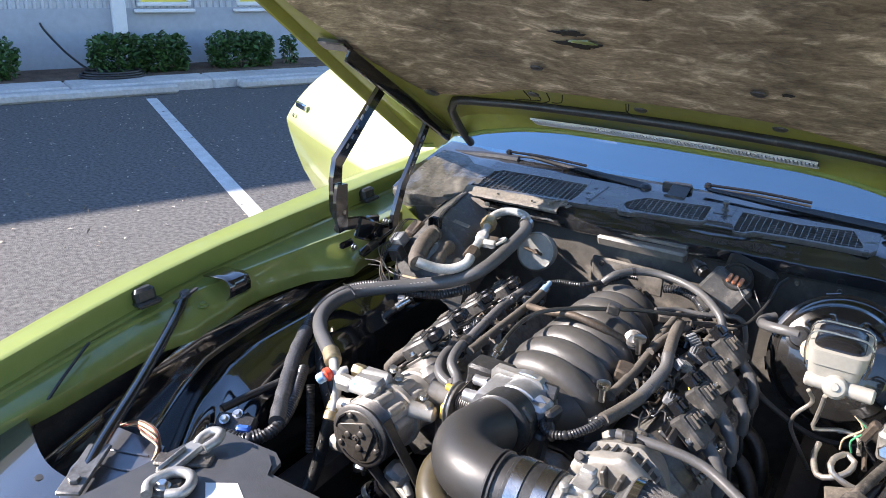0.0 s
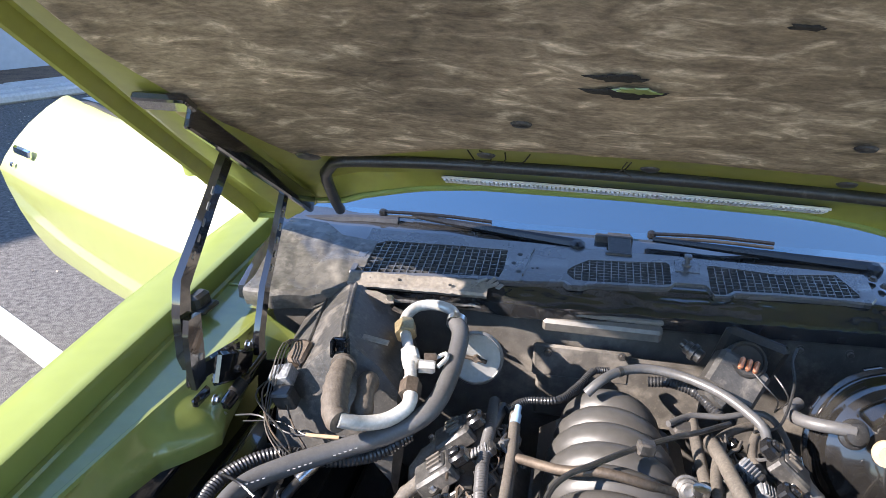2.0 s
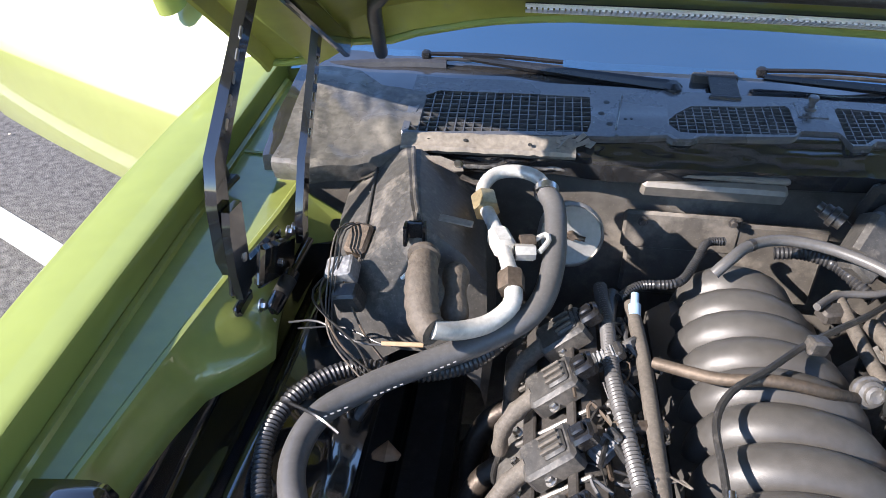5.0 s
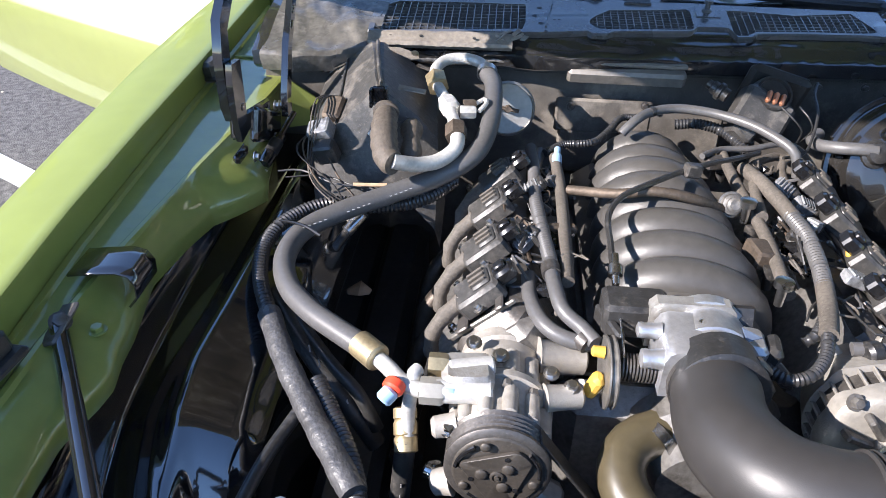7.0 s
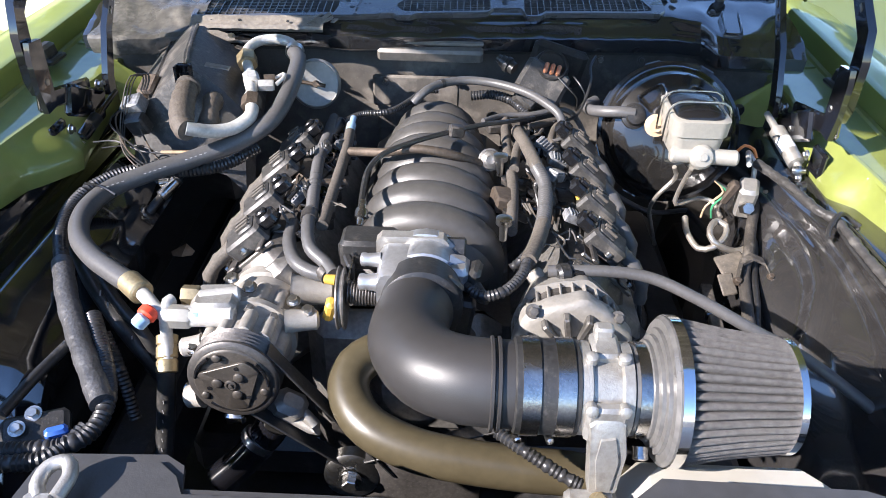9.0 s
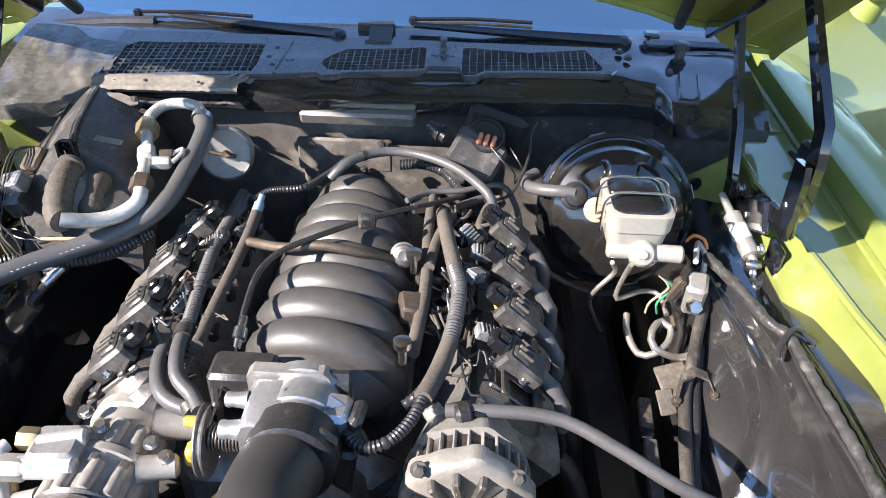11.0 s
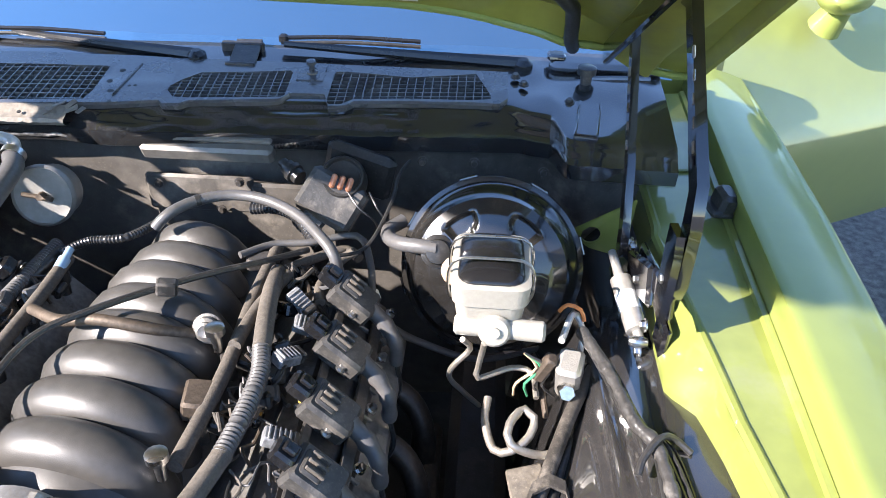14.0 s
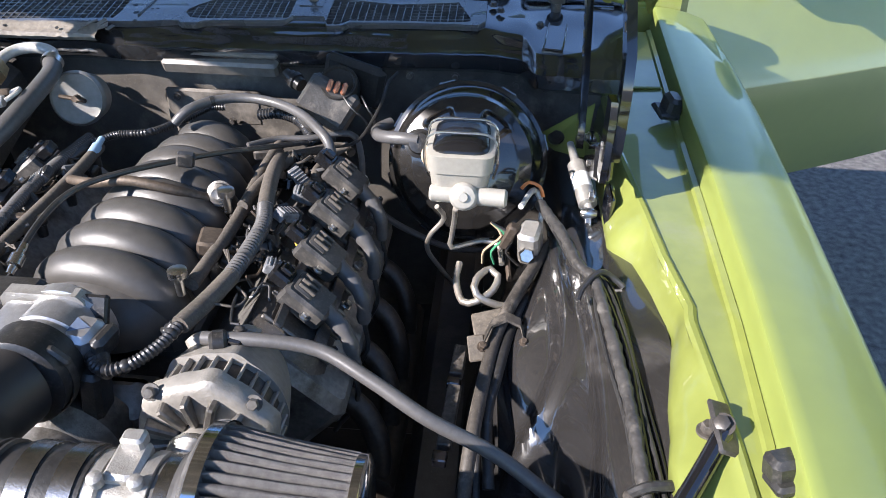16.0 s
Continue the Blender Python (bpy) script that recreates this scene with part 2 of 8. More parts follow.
M["concrete"] = mat("concrete", (0.52, 0.50, 0.47), 0.85, var=0.2, scale=12, bump=0.3, bump_scale=120)
M["wall"] = mat("grey_wall", (0.42, 0.45, 0.49), 0.8, var=0.08, scale=6, bump=0.1, bump_scale=60)
M["corrugated"] = mat("corrugated_sheet", (0.55, 0.57, 0.60), 0.5, 0.2, var=0.08, scale=8)
M["white"] = mat("white_paint", (0.78, 0.78, 0.77), 0.5, var=0.05, scale=8)
M["mulch"] = mat("mulch", (0.13, 0.085, 0.055), 0.95, var=0.6, scale=30, bump=1.0, bump_scale=60)
M["leaf"] = mat("hedge_leaf", (0.05, 0.11, 0.025), 0.4, var=0.5, scale=20)
M["timber"] = mat("grey_timber", (0.22, 0.17, 0.12), 0.8, var=0.3, scale=20, bump=0.3, bump_scale=60)
# dashboard vinyl, also laid as dark sheets and discs for shaded gaps and holes
M["dash_and_shade"] = mat("dash_vinyl_and_shade", (0.02, 0.02, 0.02), 0.6, var=0.2, scale=40)
M["grille_chrome"] = mat("bright_vent", (0.82, 0.82, 0.83), 0.33, 0.4, var=0.1, scale=80)
M["lamp_yellow"] = mat("yellow_window_film", (0.75, 0.66, 0.10), 0.5, var=0.1, scale=5)

# half blue-tinted mirror: the sky's reflection is partly put into the colour
gm = bpy.data.materials.new("blue_mirror_glass")
gm.use_nodes = True
gb = gm.node_tree.nodes["Principled BSDF"]
gb.inputs["Metallic"].default_value, gb.inputs["Roughness"].default_value = 1.0, 0.03
gb.inputs["Base Color"].default_value = (0.55, 0.84, 0.98, 1)
gt = gm.node_tree.nodes.new("ShaderNodeBsdfTransparent")
gt.inputs[0].default_value = (0.78, 0.86, 0.85, 1)
gx = gm.node_tree.nodes.new("ShaderNodeMixShader")
gx.inputs[0].default_value = 0.50
gm.node_tree.links.new(gt.outputs[0], gx.inputs[1])
gm.node_tree.links.new(gb.outputs[0], gx.inputs[2])
gm.node_tree.links.new(gx.outputs[0], gm.node_tree.nodes["Material Output"].inputs[0])
M["glass"] = gm


# ---- mesh helpers ----
class Shape:
    """Vertices and faces gathered for one mesh."""

    def __init__(self):
        self.v, self.f = [], []

    def grid(self, rows, closed=False, cap=False):
        """Skin over rows of points of one length. closed: each row is a ring. cap: close both ends."""
        o, w = len(self.v), len(rows[0])
        for r in rows:
            self.v += [tuple(p) for p in r]
        for i in range(len(rows) - 1):
            for j in range(w if closed else w - 1):
                k = (j + 1) % w
                self.f.append((o + i * w + j, o + i * w + k, o + (i + 1) * w + k, o + (i + 1) * w + j))
        if cap:
            self.f.append(tuple(o + j for j in reversed(range(w))))
            e = o + (len(rows) - 1) * w
            self.f.append(tuple(e + j for j in range(w)))
        return self

    def box(self, c, s, m=None, b=0.0):
        """A box of size s at c, with its upright and lying edges cut by b; m turns it about c."""
        m = m or Matrix.Identity(3)
        hx, hy, hz = (a / 2 for a in s)
        b = min(b, hx * 0.8, hy * 0.8, hz * 0.8)
        if b <= 0:
            ring = [(-hx, -hy), (hx, -hy), (hx, hy), (-hx, hy)]
            rows = [[(x, y, z) for x, y in ring] for z in (-hz, hz)]
        else:
            def ring(d):
                x, y = hx - d, hy - d
                q = b - d * 0.55
                return [(-x + q, -y), (x - q, -y), (x, -y + q), (x, y - q), (x - q, y), (-x + q, y), (-x, y - q), (-x, -y + q)]
            rows = [[(x, y, z) for x, y in ring(d)] for z, d in ((-hz, b), (-hz + b, 0), (hz - b, 0), (hz, b))]
        return self.grid([[Vector(c) + m @ Vector(p) for p in r] for r in rows], True, True)

    def lathe(self, p0, axis, profile, n=24, cap=True):
        """Turn (distance along the axis, radius) pairs about the axis from p0."""
        p0, ax = Vector(p0), Vector(axis).normalized()
        u = ax.orthogonal().normalized()
        w = ax.cross(u)
        rows = [[p0 + ax * d + (u * math.cos(a) + w * math.sin(a)) * max(r, 1e-4) for a in (2 * math.pi * k / n for k in range(n))] for d, r in profile]
        return self.grid(rows, True, cap)

    def rod(self, p0, p1, r, n=12, r1=None, b=0.0):
        p0, p1 = Vector(p0), Vector(p1)
        d = (p1 - p0).length
        e = r if r1 is None else r1
        prof = [(0, r - b), (b, r), (d - b, e), (d, e - b)] if b else [(0, r), (d, e)]
        return self.lathe(p0, p1 - p0, prof, n)

    def sweep(self, pts, r, n=10, step=0.012, radius=None, cap=True):
        """A tube of radius r through pts; radius(s, S) may vary it along its length."""
        path = smooth(pts, step)
        s, rows = 0.0, []
        total = sum((path[i + 1] - path[i]).length for i in range(len(path) - 1))
        t = (path[1] - path[0]).normalized()
        u = t.orthogonal().normalized()
        for i, p in enumerate(path):
            if i:
                s += (p - path[i - 1]).length
            t = (path[min(i + 1, len(path) - 1)] - path[max(i - 1, 0)]).normalized()
            u = (u - t * u.dot(t)).normalized()
            w = t.cross(u)
            q = radius(s, total) if radius else r
            rows.append([p + (u * math.cos(a) + w * math.sin(a)) * q for a in (2 * math.pi * k / n for k in range(n))])
        return self.grid(rows, True, cap)

    def ribbed(self, pts, r, pitch=0.006, depth=0.13, n=10):
        """A split loom or bellows: rings of two radii along the path."""
        return self.sweep(pts, r, n, pitch / 2, lambda s, S: r * (1 - depth * (round(s / (pitch / 2)) % 2)))

    def hexagon(self, p, axis, r, h):
        return self.lathe(p, axis, [(0, r), (h * 0.85, r), (h, r * 0.85)], 6)

    def bolt(self, p, axis, r=0.006, h=0.006):
        self.lathe(p, axis, [(0, r * 1.5), (h * 0.3, r * 1.5)], 14)
        return self.hexagon(Vector(p) + Vector(axis).normalized() * h * 0.3, axis, r, h)

    def prism(self, outline, z0, z1, m=None):
        """An outline in x, y pulled from z0 to z1, then set by the 4x4 matrix m."""
        m = m or Matrix.Identity(4)
        return self.grid([[m @ Vector((x, y, z)) for x, y in outline] for z in (z0, z1)], True, True)


def smooth(pts, step):
    """Points about step apart on a soft curve through pts."""
    P = [Vector(p) for p in pts]
    P = [P[0] * 2 - P[1]] + P + [P[-1] * 2 - P[-2]]
    out = []
    for i in range(1, len(P) - 2):
        a, b, c, d = P[i - 1 : i + 3]
        k = max(1, int((c - b).length / step))
        for j in range(k):
            t = j / k
            out.append(0.5 * (2 * b + (c - a) * t + (2 * a - 5 * b + 4 * c - d) * t * t + (3 * b - a - 3 * c + d) * t ** 3))
    return out + [P[-2]]


def mesh_of(name, shape, material, flat=False, angle=38):
    me = bpy.data.meshes.new(name)
    me.from_pydata(shape.v, [], shape.f)
    me.materials.append(M[material] if isinstance(material, str) else material)
    b = bmesh.new()
    b.from_mesh(me)
    bmesh.ops.recalc_face_normals(b, faces=b.faces)
    b.to_mesh(me)
    b.free()
    if not flat:
        me.shade_smooth()
        me.set_sharp_from_angle(angle=radians(angle))
    return me


BASE = {}


def thing(name, at, label, category, group="", kind=""):
    ob = new(name)
    ob.location = at
    ob.empty_display_size = 0.05
    BASE[ob] = Vector(at)
    return tagged(ob, label, category, group, kind)


def part(name, shape, material, parent, label="", flat=False, angle=38):
    """One mesh under a thing or a part; the shape is given in world metres."""
    at = BASE[parent]
    shape.v = [(x - at[0], y - at[1], z - at[2]) for x, y, z in shape.v]
    ob = new(name, mesh_of(name, shape, material, flat, angle))
    ob.parent = parent
    BASE[ob] = at
    if label:
        ob["label"] = label
    return ob


def solid(name, shape, material, label, category, group="", kind="", flat=False, angle=38):
    """A thing of one mesh."""
    ob = new(name, mesh_of(name, shape, material, flat, angle))
    BASE[ob] = Vector((0, 0, 0))
    return tagged(ob, label, category, group, kind)


def lerp(a, b, t):
    return a + (b - a) * t


def ease(t):
    t = max(0.0, min(1.0, t))
    return t * t * (3 - 2 * t)


def table(rows, y):
    """Straight-line reading of rows (y, value, ...)."""
    if y <= rows[0][0]:
        return rows[0][1:]
    for a, b in zip(rows, rows[1:]):
        if y <= b[0]:
            t = (y - a[0]) / (b[0] - a[0])
            return tuple(lerp(p, q, t) for p, q in zip(a[1:], b[1:]))
    return rows[-1][1:]


# ---- ground, building and planting ----
def flat(rows, t=0.0):
    return Shape().grid(rows)


g = Shape()
N = 40
rng = [-400, -60, -20] + [-10 + 0.5 * k for k in range(41)] + [20, 60, 400]
g.grid([[(x, y, 0) for x in rng] for y in rng])
tagged(solid("ground", g, "asphalt", "grey worn asphalt of a parking lot", "ground"), kind="structure")

ALONG = Vector((0.385, 0.923, 0)).normalized()      # along the kerb and the wall
OUT = Vector((0.923, -0.385, 0)).normalized()       # from the wall towards the car
K0 = Vector((-6.95, 3.35, 0))                        # a point at the kerb's foot


def lot(a, o, z=0.0):
    """A place by metres along the kerb, metres out from its face, and height."""
    return K0 + ALONG * a + OUT * o + Vector((0, 0, z))


LOT = Matrix((ALONG, -OUT, Vector((0, 0, 1)))).transposed()


def lot_box(s, a0, a1, o0, o1, z0, z1, b=0.0):
    return s.box(lot((a0 + a1) / 2, (o0 + o1) / 2, (z0 + z1) / 2), (a1 - a0, o1 - o0, z1 - z0), LOT, b)


k = Shape()
for i in range(-8, 12):
    lot_box(k, i * 1.5, i * 1.5 + 1.494, -0.45, 0.0, -0.05, 0.11, 0.02)
tagged(solid("kerb", k, "concrete", "pale cast concrete kerb along the planting bed", "kerb"), kind="structure")
b = Shape()
lot_box(b, -14, 20, -1.6, -0.45, -0.05, 0.10)
tagged(solid("planting_bed", b, "mulch", "strip of brown mulch and dry leaves under the wall", "planting bed"), kind="structure")

wall_at = -1.35
wall = Shape()
lot_box(wall, -14, 20, wall_at - 0.3, wall_at, 0.0, 0.78)
tagged(solid("wall_plinth", wall, "wall", "smooth grey painted lower wall", "wall"), kind="structure")
s = Shape()
for i in range(0, 34 * 12):
    a = -14 + i / 12
    ring = []
    for da, do in ((0, 0.0), (0.03, 0.0), (0.042, 0.025), (0.071, 0.025), (0.0833, 0.0)):
        ring.append((a + da, wall_at - 0.02 + do))
    s.grid([[lot(p, q, z) for p, q in ring] for z in (0.78, 4.78)])
tagged(solid("wall_cladding", s, "corrugated", "light grey corrugated metal cladding", "wall"), kind="structure")
s = Shape()
lot_box(s, -14, 20, wall_at - 5.0, wall_at - 0.06, 0.0, 4.78)
tagged(solid("wall_core", s, "wall", "plain grey wall behind the cladding", "wall"), kind="structure")

for a0 in (1.08, 2.33):
    w = thing("window_1" if a0 < 2 else "window_2", lot(a0 + 0.33, wall_at, 0.85), "white framed window with yellow film above a sill", "window", kind="structure")
    f = Shape()
    lot_box(f, a0, a0 + 0.66, wall_at, wall_at + 0.05, 0.80, 0.85, 0.008)
    lot_box(f, a0, a0 + 0.66, wall_at, wall_at + 0.05, 1.95, 2.00, 0.008)
    lot_box(f, a0, a0 + 0.05, wall_at, wall_at + 0.05, 0.853, 1.947, 0.008)
    lot_box(f, a0 + 0.61, a0 + 0.66, wall_at, wall_at + 0.05, 0.853, 1.947, 0.008)
    part("window_frame", f, "white", w)
    p = Shape()
    lot_box(p, a0 + 0.05, a0 + 0.61, wall_at, wall_at + 0.02, 0.85, 1.95)
    part("pane", p, "lamp_yellow", w, "yellow filmed pane")
    p = Shape()
    lot_box(p, a0 - 0.04, a0 + 0.70, wall_at, wall_at + 0.07, 0.725, 0.765, 0.01)
    part("sill", p, "white", w)

s = Shape()
lot_box(s, 0.78, 0.94, wall_at, wall_at + 0.09, 0.12, 4.7, 0.012)
solid("downpipe", s, "white", "white square rainwater downpipe on the grey wall", "downpipe")

for a0, a1 in ((-0.95, 1.05), (1.75, 3.6), (-3.2, -1.4)):
    s = Shape()
    lot_box(s, a0, a1, 0.03, 0.19, 0.0, 0.10, 0.025)
    solid("wheel_stop", s, "concrete", "grey precast concrete wheel stop on the asphalt", "wheel stop", "wheel stops")

s = Shape()
d = (Vector((-2.865, 1.84, 0)) - Vector((-6.34, 3.845, 0))).normalized()
q = Vector((-d.y, d.x, 0)) * 0.055
for off in (0.0, -2.75, 2.75):
    p0 = Vector((-6.34, 3.845, 0.004)) + ALONG * off
    s.grid([[p0 + d * L - q, p0 + d * L + q] for L in (0, 0.7, 1.5, 2.4, 3.3, 4.0, 5.2)])
tagged(solid("parking_line", s, "line", "worn white painted parking bay lines", "road marking"), kind="structure")

rl = random.Random(4)


def hedge(a0, a1, o, z0, z1, n, dep=0.42):
    h = thing("hedge_shrub", lot((a0 + a1) / 2, o, z0), "clipped dark green leafy shrub against the grey wall", "shrub", "wall shrubs")
    for i in range(5):
        s = Shape()
        a = lerp(a0, a1, (i + 0.5) / 5)
        s.rod(lot(a, o, z0), lot(a + rl.uniform(-0.1, 0.1), o + rl.uniform(-0.1, 0.1), lerp(z0, z1, 0.7)), 0.012, 6, 0.005)
        part("stem", s, "timber", h)
    s = Shape()
    for _ in range(n):
        u, v, w = rl.uniform(-1, 1), rl.uniform(-1, 1), rl.uniform(0, 1)
        if abs(u) ** 4 + abs(v) ** 4 + abs(2 * w - 1) ** 4 > 1.05 or max(abs(u), abs(v), w) < 0.45:
            continue
        c = lot(lerp(a0, a1, (u + 1) / 2), o + v * dep / 2, lerp(z0, z1, w) + 0.05 * noise.noise(Vector((u * 4, v * 3, w * 3))))
        m = Euler((rl.uniform(-0.9, 0.9), rl.uniform(-0.9, 0.9), rl.uniform(0, 6.3))).to_matrix()
        L = rl.uniform(0.028, 0.05)
        s.v += [tuple(c + m @ Vector(p)) for p in ((-L, 0, 0), (0, -L * 0.5, L * 0.12), (L, 0, -L * 0.1), (0, L * 0.5, L * 0.12))]
        k = len(s.v)
        s.f.append((k - 4, k - 3, k - 2, k - 1))
    part("foliage", s, "leaf", h, flat=True)


hedge(-1.45, -0.33, -0.85, 0.08, 0.54, 2600)
hedge(0.36, 0.98, -0.82, 0.08, 0.53, 1700)
hedge(0.92, 1.50, -0.86, 0.08, 0.51, 1600)
hedge(1.76, 2.60, -0.88, 0.08, 0.52, 2200)
hedge(2.78, 2.96, -0.95, 0.08, 0.46, 220, 0.25)

s = Shape()
s.sweep([lot(0.0, wall_at + 0.03, 0.62), lot(0.02, wall_at + 0.12, 0.55), lot(0.2, wall_at + 0.3, 0.3), lot(0.38, -0.75, 0.14), lot(0.55, -0.6, 0.13)], 0.013, 8, 0.05)
for i in range(5):
    r = 0.36 - 0.03 * i
    s.sweep([lot(0.55 + r * math.cos(t), -0.55 + r * 0.7 * math.sin(t), 0.125 + 0.022 * (i % 3)) for t in (2 * math.pi * j / 14 for j in range(15))], 0.013, 8, 0.05)
solid("garden_hose", s, "rubber", "black garden hose coiled on the planting bed", "hose")

p = thing("pallet", lot(6.2, -0.8, 0.1), "weathered grey timber pallet lying by the wall", "pallet")
for i in range(5):
    s = Shape()
    lot_box(s, 5.6, 6.8, -1.2 + 0.17 * i, -1.08 + 0.17 * i, 0.20, 0.222, 0.004)
    part("slat", s, "timber", p)
for a in (5.65, 6.2, 6.72):
    s = Shape()
    lot_box(s, a - 0.04, a + 0.04, -1.2, -0.4, 0.10, 0.198, 0.004)
    part("bearer", s, "timber", p)

rl = random.Random(9)
s = Shape()
for _ in range(420):
    c = lot(rl.uniform(-3, 6), rl.uniform(0.2, 4.6), 0.006)
    m = Euler((rl.uniform(-0.4, 0.4), rl.uniform(-0.4, 0.4), rl.uniform(0, 6.3))).to_matrix()
    L = rl.uniform(0.008, 0.028)
    s.v += [tuple(c + m @ Vector(q)) for q in ((-L, 0, 0), (0, -L * 0.3, 0.004), (L, 0, 0), (0, L * 0.3, 0.004))]
    k = len(s.v)
    s.f.append((k - 4, k - 3, k - 2, k - 1))
solid("fallen_leaves", s, "timber", "small dry pale leaves scattered over the asphalt", "leaves", kind="stuff", flat=True)

# trees across the lot on the driver side
M["tree_leaf"] = mat("tree_leaf", (0.045, 0.075, 0.020), 0.5, var=0.5, scale=3)
M["bark"] = mat("bark", (0.12, 0.09, 0.065), 0.9, var=0.4, scale=12, bump=0.5, bump_scale=30)
rl = random.Random(21)
tree = thing("tree", (0, 0, 0), "broad dark green shade tree across the parking lot", "tree", "shade trees")
s = Shape().sweep([(0, 0, 0), (0.08, 0.04, 1.2), (-0.05, 0.10, 2.4), (0.10, 0.0, 3.6), (0.0, 0.1, 4.6)], 0.2, 10, 0.4, lambda q, S: 0.24 - 0.17 * q / S)
part("trunk", s, "bark", tree)
tips = []
for k in range(9):
    a, z = k * 2.4, rl.uniform(1.9, 3.6)
    L = rl.uniform(1.0, 2.1)
    tip = Vector((math.cos(a) * L, math.sin(a) * L, z + rl.uniform(0.7, 1.5)))
    part("limb", Shape().sweep([(0, 0.05, z), tip * 0.5 + Vector((0, 0, z * 0.5 - 0.1)), tip], 0.07, 8, 0.3, lambda q, S: 0.08 - 0.06 * q / S), "bark", tree)
    tips.append(tip)
tips += [Vector((0, 0.1, 5.0)), Vector((0.5, -0.4, 4.4)), Vector((-0.6, 0.5, 4.5))]
s = Shape()
for k in range(5200):
    c = rl.choice(tips) + Vector((rl.gauss(0, 0.50), rl.gauss(0, 0.50), rl.gauss(0, 0.42)))
    m = Euler((rl.uniform(-1, 1), rl.uniform(-1, 1), rl.uniform(0, 6.3))).to_matrix()
    L = rl.uniform(0.06, 0.13)
    s.v += [tuple(c + m @ Vector(p)) for p in ((-L, 0, 0), (0, -L * 0.5, 0), (L, 0, 0), (0, L * 0.5, 0))]
    q = len(s.v)
    s.f.append((q - 4, q - 3, q - 2, q - 1))
part("crown", s, "tree_leaf", tree, flat=True)
tree.matrix_basis = pose(10.5, -4.0, 0)
for x, y, turn, k in ((11.5, 0.5, 70, 1.15), (10.0, 4.6, 150, 0.95), (12.5, 8.5, 220, 1.2), (11.0, 13.0, 30, 1.0), (12.0, -8.5, 300, 1.1)):
    o = copy_thing(tree, pose(x, y, 0, 0, 0, turn))
    o.scale = (k, k, k)

# ---- the car's body ----
car = thing("car", (0, 0, 0), "lime green classic car with its hood and doors open", "car")

# along y: inner crest x, z; outer edge x, z; gutter x, z; ridge x, z
FENDER = [
    (-1.02, 0.806, 0.812, 0.900, 0.785, 0.800, 0.764, 0.796, 0.760),
    (-0.90, 0.810, 0.830, 0.913, 0.798, 0.806, 0.778, 0.800, 0.772),
    (-0.60, 0.822, 0.870, 0.946, 0.832, 0.820, 0.817, 0.798, 0.812),
    (-0.43, 0.830, 0.886, 0.955, 0.850, 0.829, 0.834, 0.790, 0.830),
    (-0.25, 0.838, 0.896, 0.960, 0.864, 0.837, 0.845, 0.776, 0.841),
    (0.0, 0.847, 0.901, 0.972, 0.874, 0.846, 0.849, 0.755, 0.845),
    (0.30, 0.856, 0.904, 0.988, 0.880, 0.856, 0.852, 0.726, 0.846),
    (0.55, 0.868, 0.905, 0.997, 0.881, 0.866, 0.856, 0.712, 0.846),
    (0.88, 0.885, 0.906, 1.002, 0.881, 0.880, 0.860, 0.712, 0.850),
]
EDGE = [(-1.02, 0.760), (-0.75, 0.735), (-0.52, 0.735), (-0.46, 0.718), (-0.43, 0.714), (-0.385, 0.724), (-0.34, 0.728), (-0.22, 0.752), (-0.12, 0.738), (-0.05, 0.722), (-0.01, 0.690), (0.04, 0.658), (0.10, 0.672), (0.30, 0.705), (0.5, 0.705), (0.88, 0.705)]


